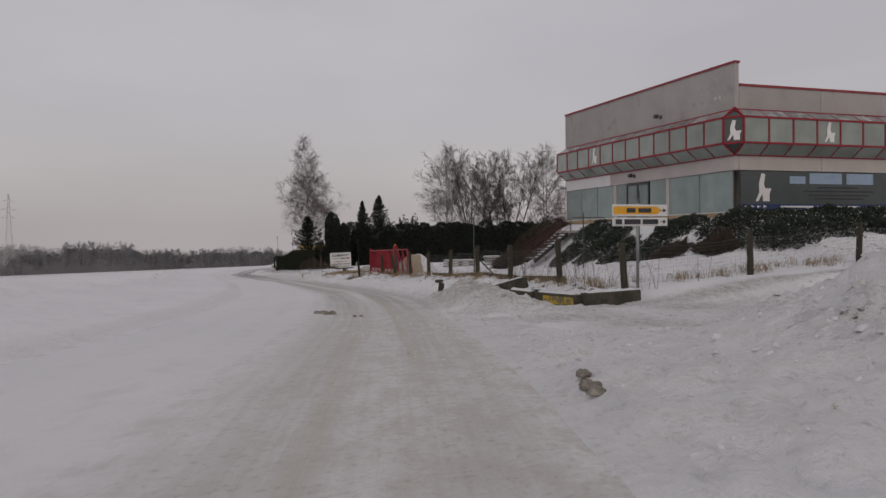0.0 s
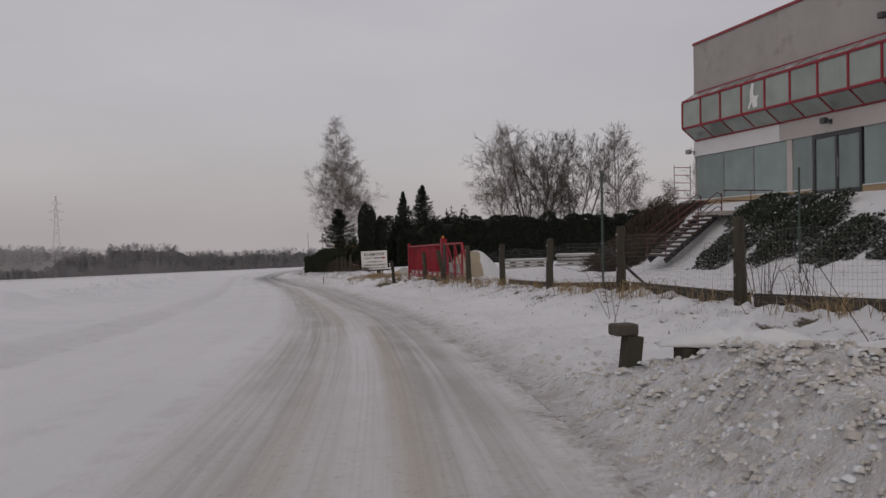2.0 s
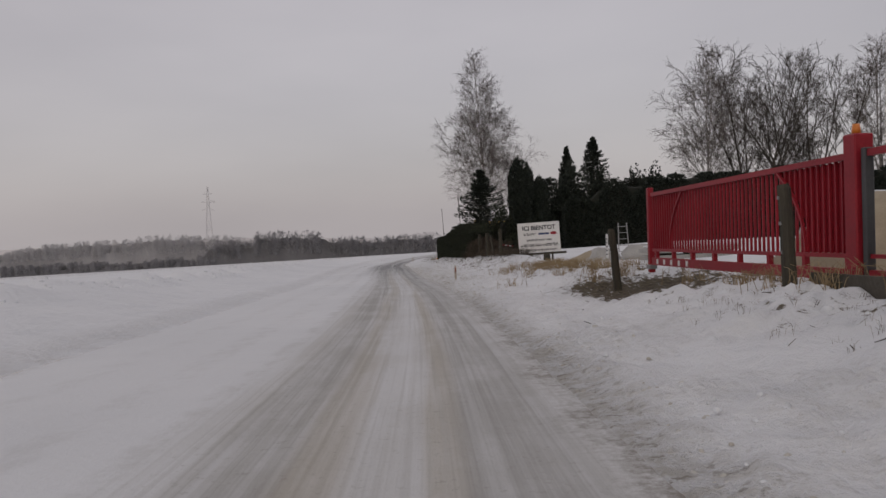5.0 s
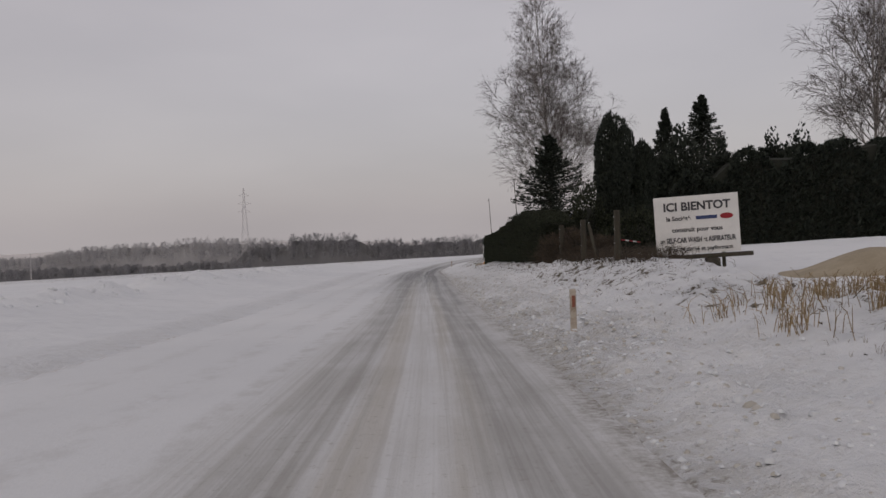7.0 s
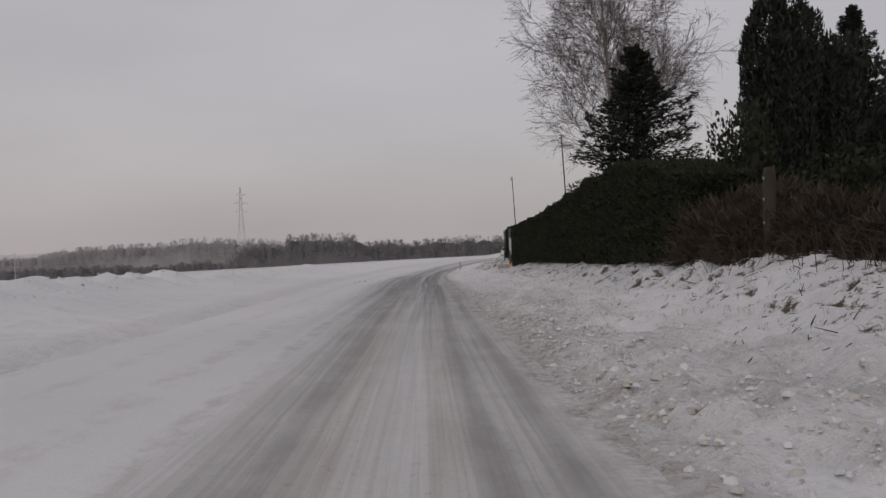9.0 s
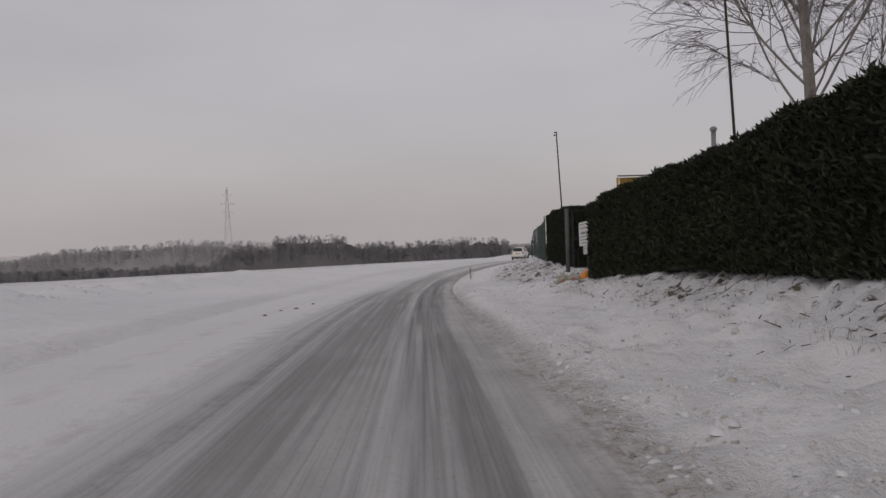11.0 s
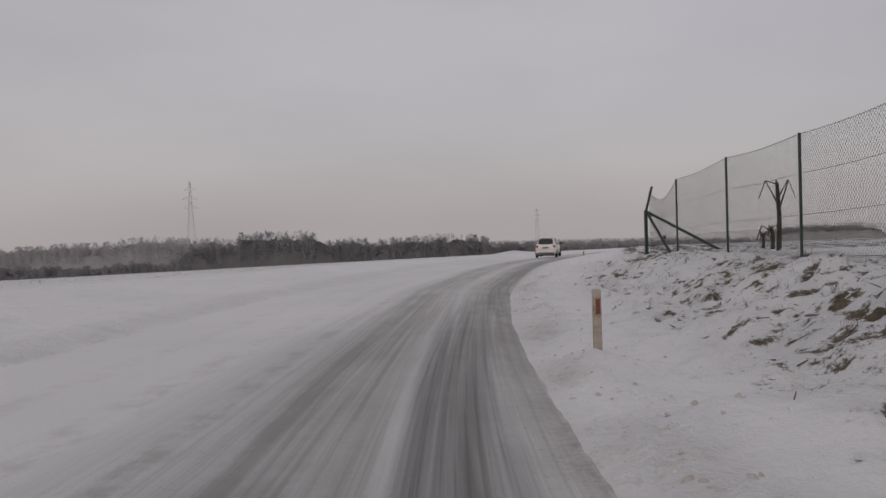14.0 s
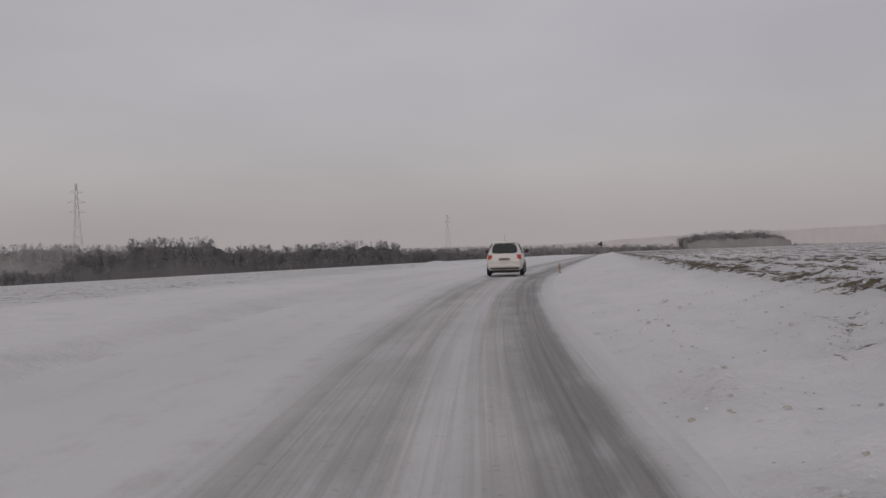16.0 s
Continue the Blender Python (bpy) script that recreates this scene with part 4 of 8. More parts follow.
e = thing("brace_strut", (-15.0, 1.2, ground_z(-15.0, 1.2)), "dark steel strut bracing the tall post", "strut")
bm = bmesh.new()
beam(bm, (0, 0.1, 1.15), (0.5, -1.5, 0.05), 0.05)
part("bar", bm, BLACK_STEEL, e)
bm = bmesh.new()
box(bm, (0.42, -1.62, -0.05), (0.6, -1.4, 0.06))
part("foot", bm, OLD_CONCRETE, e)

# concrete gravel boards under the mesh
for (xa, ya), (xb, yb) in list(zip(runs, runs[1:]))[1:5] + [((-14.5, 18.0), (-13.95, 23.5))]:
    e = thing("gravel_board", (xa, ya, ground_z(xa, ya)), "mossy low concrete board under the wire fence", "kerb board", "boards under the fence")
    bm = bmesh.new()
    beam(bm, (0.22, 0.1, 0.10), (xb - xa + 0.22, yb - ya - 0.1, ground_z(xb, yb) - ground_z(xa, ya) + 0.10), 0.07, 0.30)
    part("board", bm, OLD_CONCRETE, e)


# ---- direction signs on a pole ----
SIGN_WHITE = surf("white_sign_enamel", (0.56, 0.56, 0.56), (0.64, 0.64, 0.635), 1.5, 18, 0.4, 0.03, 0.001, stain=(0.50, 0.49, 0.47))
SIGN_YELLOW = surf("yellow_sign_film", (0.62, 0.30, 0.012), (0.70, 0.36, 0.02), 1.5, 18, 0.4, 0.03, 0.001)
zg = ground_z(-16.28, -15.67)
sign = thing("direction_sign", (-16.28, -15.67, zg), "two direction arrows, one yellow and one white, on a grey pole", "road sign")
bm = bmesh.new()
tube(bm, [(0, 0, -0.2), (0, 0, 2.75 - zg)], 0.045, 10)
part("pole", bm, GREY_STEEL, sign, smooth=True)
for z0, z1, mt, nm in ((2.35, 2.70, SIGN_WHITE, "upper_arrow"), (2.06, 2.31, SIGN_WHITE, "lower_arrow")):
    bm = bmesh.new()
    box(bm, (-0.90, -0.085, z0 - zg), (1.0, -0.055, z1 - zg), bevel=0.012)
    plate = part(nm, bm, mt, sign)
    if nm == "upper_arrow":
        bm = bmesh.new()
        zc = (z0 + z1) / 2 - zg
        bm.faces.new([bm.verts.new(p) for p in ((-0.86, -0.09, zc - 0.115), (0.62, -0.09, zc - 0.115), (0.80, -0.09, zc), (0.62, -0.09, zc + 0.115), (-0.86, -0.09, zc + 0.115))])
        part("yellow_field", bm, SIGN_YELLOW, plate, "yellow arrow field")
    zc, hh = (z0 + z1) / 2 - zg, 0.065 if nm == "upper_arrow" else 0.075
    words = ((-0.42, -0.12), (-0.02, 0.42)) if nm == "upper_arrow" else ((-0.8, -0.58), (-0.5, 0.05), (0.12, 0.66))
    for x0, x1 in words:
        bm = bmesh.new()
        box(bm, (x0, -0.099, zc - hh), (x1, -0.093, zc + hh))
        part("name_bar", bm, PRINT_DARK, plate, "dark plain bar")
    bm = bmesh.new()
    bm.faces.new([bm.verts.new(p) for p in ((0.84, -0.094, zc - 0.07), (0.94, -0.094, zc), (0.84, -0.094, zc + 0.07))])
    box(bm, (0.74, -0.098, zc - 0.012), (0.84, -0.092, zc + 0.012))
    part("arrow_mark", bm, PRINT_DARK, plate)
bm = bmesh.new()
for z in (2.2, 2.5):
    box(bm, (-0.06, -0.055, z - zg), (0.06, 0.05, z - zg + 0.04))
part("clamp", bm, GREY_STEEL, sign)


def ridge(bm, a, b, w, h, seed, n=14):
    """A thin uneven strip of snow on top of a beam."""
    t = (b - a).normalized()
    s = Vector((0, 0, 1)).cross(t).normalized()
    rows = []
    for i in range(n + 1):
        p = a.lerp(b, i / n)
        k = min(1.0, 0.25 + 0.75 * min(i, n - i)) * (1 + 0.6 * noise.noise((i * 0.5, seed, 2)))
        ww = w / 2 * (0.85 + 0.25 * noise.noise((i * 0.7, seed, 5)))
        rows.append([bm.verts.new(p + s * f * ww + Vector((0, 0, z * h * k))) for f, z in ((-1, -0.2), (-0.7, 0.7), (0, 1), (0.7, 0.7), (1, -0.2))])
    for r0, r1 in zip(rows, rows[1:]):
        for j in range(4):
            bm.faces.new((r0[j], r0[j + 1], r1[j + 1], r1[j]))
    bm.faces.new(rows[0][::-1])
    bm.faces.new(rows[-1])


# ---- beams, rubble and the headwall beside the junction ----
def slab(name, a, b, w, h, label, category, material, extra=None, group=""):
    e = thing(name, (*a[:2], min(a[2], b[2]) - 0.1), label, category, group)
    o = e.matrix_basis.translation
    bm = bmesh.new()
    beam(bm, Vector(a) - o, Vector(b) - o, w, h)
    bmesh.ops.bevel(bm, geom=list(bm.edges), offset=0.02, segments=1, affect="EDGES")
    part("block", bm, material, e)
    bm = bmesh.new()
    up = Vector((0, 0, h / 2 + 0.012))
    ridge(bm, Vector(a).lerp(Vector(b), 0.04) - o + up, Vector(b).lerp(Vector(a), 0.06) - o + up, w * 0.8, 0.05, a[0])
    part("snow_strip", bm, SNOW_CAP, e, "strip of snow lying on top")
    if extra:
        extra(e, a, b, w, h)
    return e


def yellow_face(e, a, b, w, h):
    o = e.matrix_basis.translation
    bm = bmesh.new()
    n = (Vector(b) - Vector(a)).cross(Vector((0, 0, 1))).normalized()
    off = n * (w / 2 + 0.004) if n.y < 0 else -n * (w / 2 + 0.004)
    a2, b2 = Vector(a).lerp(Vector(b), 0.22) - o + off, Vector(a).lerp(Vector(b), 0.95) - o + off
    beam(bm, a2, b2, 0.012, h * 0.62)
    part("paint_band", bm, YELLOW_WORN, e, "flaking yellow paint")


g = ground_z
slab("concrete_beam", (-20.0, -14.75, 0.10), (-19.55, -15.3, 0.04), 0.30, 0.26, "dark concrete kerb end half buried in snow", "concrete beam", OLD_CONCRETE, None, "dumped beams")
slab("concrete_beam", (-19.45, -15.42, 0.0), (-18.93, -16.92, -0.02), 0.30, 0.36, "dark concrete beam with flaking yellow paint, half in snow", "concrete beam", OLD_CONCRETE, yellow_face, "dumped beams")
slab("concrete_beam", (-18.84, -16.98, 0.0), (-17.08, -16.92, 0.05), 0.34, 0.42, "dark mossy concrete beam half in snow", "concrete beam", OLD_CONCRETE, None, "dumped beams")
slab("concrete_beam", (-19.62, -11.55, -0.12), (-18.84, -13.28, 0.34), 0.20, 0.34, "tilted brown concrete beam sticking out of the snow", "concrete beam", OLD_CONCRETE, None, "dumped beams")
wall = thing("headwall", (-20.5, -11.25, g(-20.5, -11.25)), "low snow-capped stone headwall with dark broken ends", "low wall")
rng = random.Random(5)
HZ = 0.20 - wall.matrix_basis.translation.z
for k in range(9):
    f = k / 8
    bm = bmesh.new()
    for lvl in range(3):
        s = 0.09 + rng.uniform(-0.02, 0.02)
        box(bm, (1.02 * f - s, -0.36 * f - s, HZ - 0.45 + lvl * 0.15), (1.02 * f + s, -0.36 * f + s, HZ - 0.31 + lvl * 0.15 + rng.uniform(-0.01, 0.005)), bevel=0.02)
    part("stone", bm, OLD_CONCRETE, wall)


def drift(bm, a, b, w, h, seed, n=26, m=8):
    """An uneven ridge of snow lying along a line, closed underneath."""
    a, b = Vector(a), Vector(b)
    t = (b - a).normalized()
    s = Vector((0, 0, 1)).cross(t).normalized()
    rings = []
    for i in range(n + 1):
        p = a.lerp(b, i / n)
        end = min(1.0, 4.0 * min(i, n - i) / n + 0.15)
        k = end * (1 + 0.5 * noise.noise((i * 0.35, seed, 0)))
        ring = []
        for j in range(m + 1):
            an = math.pi * j / m
            r = 1 + 0.25 * noise.noise((i * 0.6, j * 0.7, seed))
            ring.append(bm.verts.new(p + s * math.cos(an) * w / 2 * (0.7 + 0.3 * k) * r + Vector((0, 0, math.sin(an) * h * k * r))))
        rings.append(ring)
    for r0, r1 in zip(rings, rings[1:]):
        for j in range(m):
            bm.faces.new((r0[j], r0[j + 1], r1[j + 1], r1[j]))
        bm.faces.new((r0[m], r0[0], r1[0], r1[m]))
    bm.faces.new(rings[0][::-1])
    bm.faces.new(rings[-1])


bm = bmesh.new()
drift(bm, (-0.25, 0.1, HZ - 0.01), (1.06, -0.37, HZ - 0.01), 0.36, 0.13, 3)
part("snow_cap", bm, SNOW_CAP, wall, "thick lumpy cap of snow", True)
stump = thing("timber_stump", (-20.92, -10.95, g(-20.92, -10.95) - 0.06), "dark splintered timber stump in the snow bank", "stump")
bm = bmesh.new()
box(bm, (-0.08, -0.07, -0.4), (0.08, 0.07, 0.36), Matrix.Rotation(0.12, 4, "Y"), 0.01)
part("stake", bm, POST_WOOD, stump)
bm = bmesh.new()
box(bm, (-0.16, -0.09, 0.365), (0.06, 0.09, 0.47), bevel=0.015)
part("head", bm, OLD_CONCRETE, stump)
tyre = thing("half_buried_tyre", (-18.95, -13.95, g(-18.95, -13.95)), "black rubber tyre half buried in snow", "tyre")
bm = bmesh.new()
for k in range(16):
    a0, a1 = k * 2 * math.pi / 16, (k + 1) * 2 * math.pi / 16
    for j in range(6):
        b0, b1 = j * 2 * math.pi / 6, (j + 1) * 2 * math.pi / 6
        quad(bm, *[((0.26 + 0.09 * math.cos(b)) * math.cos(a), (0.26 + 0.09 * math.cos(b)) * math.sin(a), 0.10 + 0.09 * math.sin(b)) for a, b in ((a0, b0), (a1, b0), (a1, b1), (a0, b1))])
bmesh.ops.remove_doubles(bm, verts=list(bm.verts), dist=0.001)
part("casing", bm, BLACK_STEEL, tyre, smooth=True)
bm = bmesh.new()
bmesh.ops.create_cone(bm, cap_ends=True, segments=12, radius1=0.22, radius2=0.10, depth=0.10, matrix=Matrix.Translation((0, 0, 0.12)))
part("snow_fill", bm, SNOW_CAP, tyre, smooth=True)


def clod(x, y, s, seed, label="lump of dirty frozen snow on the road", mt=None):
    rng = random.Random(seed)
    bm = bmesh.new()
    bmesh.ops.create_icosphere(bm, subdivisions=3, radius=1)
    for v in bm.verts:
        k = 1 + 0.35 * noise.noise(v.co * 1.4 + Vector((seed * 3.1, 0, 0))) + 0.22 * noise.noise(v.co * 3.4 + Vector((0, seed * 2.3, 0))) + 0.12 * noise.noise(v.co * 8.0 + Vector((0, 0, seed)))
        v.co = Vector((v.co.x * s * k * 1.3, v.co.y * s * k, max(v.co.z, -0.3) * s * k * 0.8))
    ob = finish(bm, "snow_clod", mt or CLOD, True)
    ob.matrix_basis = Matrix.Translation((x, y, ground_z(x, y) + 0.1 * s)) @ Matrix.Rotation(rng.uniform(0, 6), 4, "Z")
    return tagged(ob, label, "snow clod", "frozen clods")


CLOD = surf("dirty_frozen_snow", (0.10, 0.088, 0.070), (0.34, 0.315, 0.28), 5, 30, 0.9, 0.6, 0.02)
for i, (x, y, s) in enumerate(((-25.72, -15.7, 0.10), (-25.55, -15.85, 0.11), (-25.88, -15.6, 0.08), (-25.75, -15.95, 0.06), (-25.3, -17.4, 0.05), (-25.12, -17.3, 0.045), (-26.0, -30.2, 0.07), (-25.9, -29.9, 0.085), (-25.8, -29.6, 0.07),
                               (-20.8, 102.2, 0.05), (-21.1, 101.4, 0.035), (-20.6, 104.6, 0.04), (-21.2, 99.5, 0.045))):
    clod(x, y, s, i)


# ---- crumbled snow thrown on the verges ----
def crumbs(name, spots, material, label, category, seed):
    """Thousands of frozen rounded lumps as one mass."""
    rng = np.random.default_rng(seed)
    ang = np.arange(6) * math.pi / 3
    base = np.concatenate([[(0, 0, 1.0)], np.stack([0.72 * np.cos(ang), 0.72 * np.sin(ang), np.full(6, 0.66)], 1), np.stack([np.cos(ang + 0.5), np.sin(ang + 0.5), np.full(6, -0.1)], 1)])
    tri = [(0, 1 + k, 1 + (k + 1) % 6) for k in range(6)] + [(1 + k, 7 + k, 1 + (k + 1) % 6) for k in range(6)] + [(7 + k, 7 + (k + 1) % 6, 1 + (k + 1) % 6) for k in range(6)]
    V, F = [], []
    for i, (x, y, s) in enumerate(spots):
        z = ground_z(x, y)
        a = rng.uniform(0, 6.28)
        c, n = math.cos(a), math.sin(a)
        k = base * rng.uniform(0.7, 1.3, (13, 1)) * np.array([s * rng.uniform(0.8, 1.4), s, s * rng.uniform(0.6, 1.0)])
        V += [(x + p[0] * c - p[1] * n, y + p[0] * n + p[1] * c, z + p[2] - 0.42 * s) for p in k]
        F += [tuple(13 * i + j for j in t) for t in tri]
    return tagged(raw(name, V, F, material, None, True), label, category, kind="stuff")


def lump_tone(name, dark, light):
    m, nt, bsdf = bare(name)
    geo = nt.nodes.new("ShaderNodeNewGeometry")
    tc = nt.nodes.new("ShaderNodeTexCoord").outputs["Object"]
    c = ramp(nt, geo.outputs["Random Per Island"], [(0.0, dark), (1.0, light)])
    c = mixed(nt, calc(nt, "MULTIPLY", noise_of(nt, tc, 14.0, 4, 0.65), 0.22), c, tuple(v * 0.6 for v in dark))
    nt.links.new(c, bsdf.inputs["Base Color"])
    bsdf.inputs["Roughness"].default_value = 0.9
    bsdf.inputs["Specular IOR Level"].default_value = 0.15
    return m


LUMP_CLEAN = lump_tone("crumbled_snow", (0.57, 0.59, 0.615), (0.69, 0.715, 0.745))
LUMP_DIRTY = lump_tone("crumbled_dirty_snow", (0.42, 0.40, 0.36), (0.56, 0.555, 0.54))
rng = np.random.default_rng(77)
clean, dirty = [], []


def strew(x, y, s, share):
    (dirty if rng.random() < share else clean).append((x, y, s))


# along the road's edge
for y in rng.uniform(-22, 140, 4200):
    u = abs(rng.normal(0, 0.9)) + 0.02
    if u < 4 and (y < 100 or rng.random() < 0.35):
        strew(line_x(y) + right_edge(y) + u, y, min(0.010 + rng.exponential(0.008), 0.04), 0.7 if u < 0.6 else 0.25)
# thrown-up chunks where the plough has passed
for y in rng.normal(60, 16, 9000):
    u = abs(rng.normal(0, 1.35)) + 0.03
    if 34 < y < 92 and u < 3.6:
        strew(line_x(y) + right_edge(y) + u, y, min(0.013 + rng.exponential(0.009), 0.055), 0.50 - 0.08 * u)
# on the bank
for y in rng.uniform(-10, 108, 900):
    strew(line_x(y) + right_edge(y) + rng.normal(3.9, 0.8), y, min(0.014 + rng.exponential(0.016), 0.075), 0.0)
# specks along the open stretch
for y in rng.uniform(103, 152, 2600):
    u = 4.2 * rng.random() ** 1.3 + 0.03
    strew(line_x(y) + right_edge(y) + u, y, min(0.010 + rng.exponential(0.009), 0.05), 0.45)
# the heap at the corner, the mouth of the side road and the pile before it
for _ in range(7000):
    x, y = rng.normal(-20.9, 0.75), rng.normal(-13.9, 2.0)
    if x - line_x(y) - right_edge(y) > 0.05:
        strew(x, y, min(0.014 + rng.exponential(0.007), 0.042), 0.80)
for _ in range(3000):
    x, y = -26.5 + 16 * rng.random() ** 1.4, rng.uniform(-28.5, -16.8)
    strew(x, y, min(0.008 + rng.exponential(0.009), 0.045), 0.6)
for _ in range(1600):
    x, y = rng.normal(-18.5, 3.4), rng.normal(-29.8, 1.7)
    if x - line_x(y) - right_edge(y) > 0.1:
        strew(x, y, min(0.014 + rng.exponential(0.015), 0.08), 0.08)
# on the crest of the drift across the road
for y in rng.uniform(20, 114, 900):
    strew(line_x(y) + left_edge(y) - rng.normal(6.3, 0.9), y, min(0.03 + rng.exponential(0.04), 0.16), 0.0)
crumbs("snow_crumbs", clean, LUMP_CLEAN, "crumbled white snow lumps thrown along the verges", "snow", 5)
crumbs("dirty_crumbs", dirty, LUMP_DIRTY, "brown crumbled slush lumps along the road edge", "slush", 6)


# ---- the red sliding gate ----
GX = -13.05
gate = thing("sliding_gate", (GX, 24.0, g(GX, 24.0)), "long bright red steel sliding gate with upright bars, closed", "gate")
GZ = gate.matrix_basis.translation.z


def gz(y):
    """Height of the gate's bottom rail at y, in the gate's own axes."""
    return float(np.interp(y, [18.0, 33.2], [-0.90, -1.16])) - GZ


def gp(y, h):
    return (0.03 + (y - 23.4) * 0.0475, y - 24.0, gz(y) + h)


Y0, YM, YL = 18.0, 23.3, 33.1   # tail end, guide post, leading end
H = 1.92
bm = bmesh.new()
beam(bm, gp(Y0, 0.12), gp(YL, 0.12), 0.12, 0.20)
part("bottom_rail", bm, RED, gate)
bm = bmesh.new()
beam(bm, gp(Y0 + 1.35, H), gp(YL, H), 0.10, 0.10)
part("top_rail", bm, RED, gate)
bm = bmesh.new()
beam(bm, gp(YM, 0.42), gp(YL, 0.42), 0.07, 0.07)
part("middle_rail", bm, RED, gate)
bm = bmesh.new()
beam(bm, gp(Y0, 0.42), gp(YM - 0.2, 0.42), 0.06, 0.06)
part("tail_rail", bm, RED, gate)
n = 52
for i in range(n + 1):
    y = YM + 0.25 + (YL - 0.1 - YM - 0.25) * i / n
    bm = bmesh.new()
    beam(bm, gp(y, 0.44), gp(y, H - 0.03), 0.045, 0.03, (0, 1, 0))
    part("bar", bm, RED, gate)
for i in range(8):
    y = YM + 0.3 + (YL - 0.3 - YM - 0.3) * i / 7
    bm = bmesh.new()
    beam(bm, gp(y, 0.2), gp(y, 0.42), 0.09, 0.09, (0, 1, 0))
    part("rail_stub", bm, RED, gate)
# the sheet panels with a curved inner edge at both ends of the leaf
for yend, sgn in ((YM + 0.2, 1), (YL - 0.08, -1)):
    bm = bmesh.new()
    k = 10
    near, far_ = [], []
    for j in range(k + 1):
        hq = 0.46 + (H - 0.52) * j / k
        near.append(Vector(gp(yend, hq)) + Vector((0.03, 0, 0)))
        far_.append(Vector(gp(yend + sgn * (1.35 + 0.95 * (j / k) ** 2.2), hq)) + Vector((0.03, 0, 0)))
    for j in range(k):
        quad(bm, near[j], far_[j], far_[j + 1], near[j + 1])
        quad(bm, *(p + Vector((0.004, 0, 0)) for p in (far_[j], near[j], near[j + 1], far_[j + 1])))
    part("sheet_panel", bm, RED, gate, "curved red sheet panel")
    bm = bmesh.new()
    for a, b in zip(far_, far_[1:]):
        beam(bm, a - Vector((0.06, 0, 0)), b - Vector((0.06, 0, 0)), 0.05, 0.05)
    part("panel_rim", bm, RED, gate)
# tail frame with its braces
for y in (Y0 + 1.35, Y0 + 2.8, Y0 + 4.3):
    bm = bmesh.new()
    beam(bm, gp(y, 0.2), gp(y, H - 0.04), 0.09, 0.07, (0, 1, 0))
    part("tail_upright", bm, RED, gate)
for ya, yb in ((Y0 + 1.35, Y0 + 2.8), (Y0 + 2.8, Y0 + 4.3)):
    bm = bmesh.new()
    beam(bm, gp(ya, 0.44), gp(yb, H - 0.05), 0.05, 0.05)
    part("tail_brace", bm, RED, gate)
bm = bmesh.new()
beam(bm, gp(Y0, 0.50), gp(Y0 + 1.37, H), 0.09, 0.09)
beam(bm, gp(Y0, 0.2), gp(Y0, 0.50), 0.09, 0.09, (0, 1, 0))
part("tail_end", bm, RED, gate)
for y, h, w in ((YM, 2.22, 0.30), (YL + 0.22, 2.12, 0.16)):
    bm = bmesh.new()
    gx = gp(y, 0)[0]
    box(bm, (gx - w / 2, y - 24 - w / 2, gz(y) - 0.2), (gx + w / 2, y - 24 + w / 2, gz(y) + h), bevel=0.02)
    post = part("gate_post", bm, RED, gate, "square red gate post")
    bm = bmesh.new()
    box(bm, (gx - w / 2 - 0.03, y - 24 - w / 2 - 0.03, gz(y) - 0.1), (gx + w / 2 + 0.03, y - 24 + w / 2 + 0.03, gz(y) + 0.02), bevel=0.005)
    part("base_plate", bm, GREY_STEEL, post)
bm = bmesh.new()
box(bm, (-0.07, YM - 24 - 0.3, gz(YM) + 0.1), (0.07, YM - 24 - 0.2, gz(YM) + 2.0), bevel=0.01)
part("guide_post", bm, DARK_METAL, gate)
AMBER = surf("amber_beacon", (0.5, 0.15, 0.02), (0.62, 0.2, 0.03), 4, 20, 0.3, 0.0, 0.001)
bm = bmesh.new()
bmesh.ops.create_cone(bm, cap_ends=True, segments=12, radius1=0.07, radius2=0.05, depth=0.14, matrix=Matrix.Translation((0, YM - 24, gz(YM) + 2.3)))
part("beacon", bm, AMBER, gate, "amber warning beacon", True)
for i in range(5):
    bm = bmesh.new()
    y = YL - 0.4 - i * 0.55
    gx = gp(y, 0)[0] - 0.064
    beam(bm, (gx, y - 24, gz(y) + 0.12), (gx, y - 24 - 0.25, gz(y) + 0.12), 0.005, 0.13)
    part("marker_strip", bm, SIGN_WHITE, gate, "white warning strip")

KERB_GREY = surf("pale_precast_concrete", (0.27, 0.27, 0.26), (0.37, 0.365, 0.355), 1.5, 18, 0.9, 0.25, 0.008, stain=(0.30, 0.29, 0.25), stain_at=0.57)
cab = thing("concrete_cabinet", (-12.85, 21.5, g(-12.85, 21.5) - 0.08), "pale concrete meter cabinet beside the red gate", "cabinet")
for y0 in (-0.75, 0.02):
    bm = bmesh.new()
    box(bm, (-0.18, y0, -0.15), (0.18, y0 + 0.73, 0.88), bevel=0.02)
    part("panel", bm, KERB_GREY, cab)
bm = bmesh.new()
box(bm, (-0.22, -0.8, 0.885), (0.22, 0.8, 0.95), bevel=0.015)
part("lid", bm, KERB_GREY, cab)

# ---- sand heap, stacked slabs and yard clutter behind the gate ----
SAND = surf("damp_sand", (0.24, 0.20, 0.14), (0.34, 0.29, 0.21), 1.5, 25, 0.95, 0.5, 0.03)


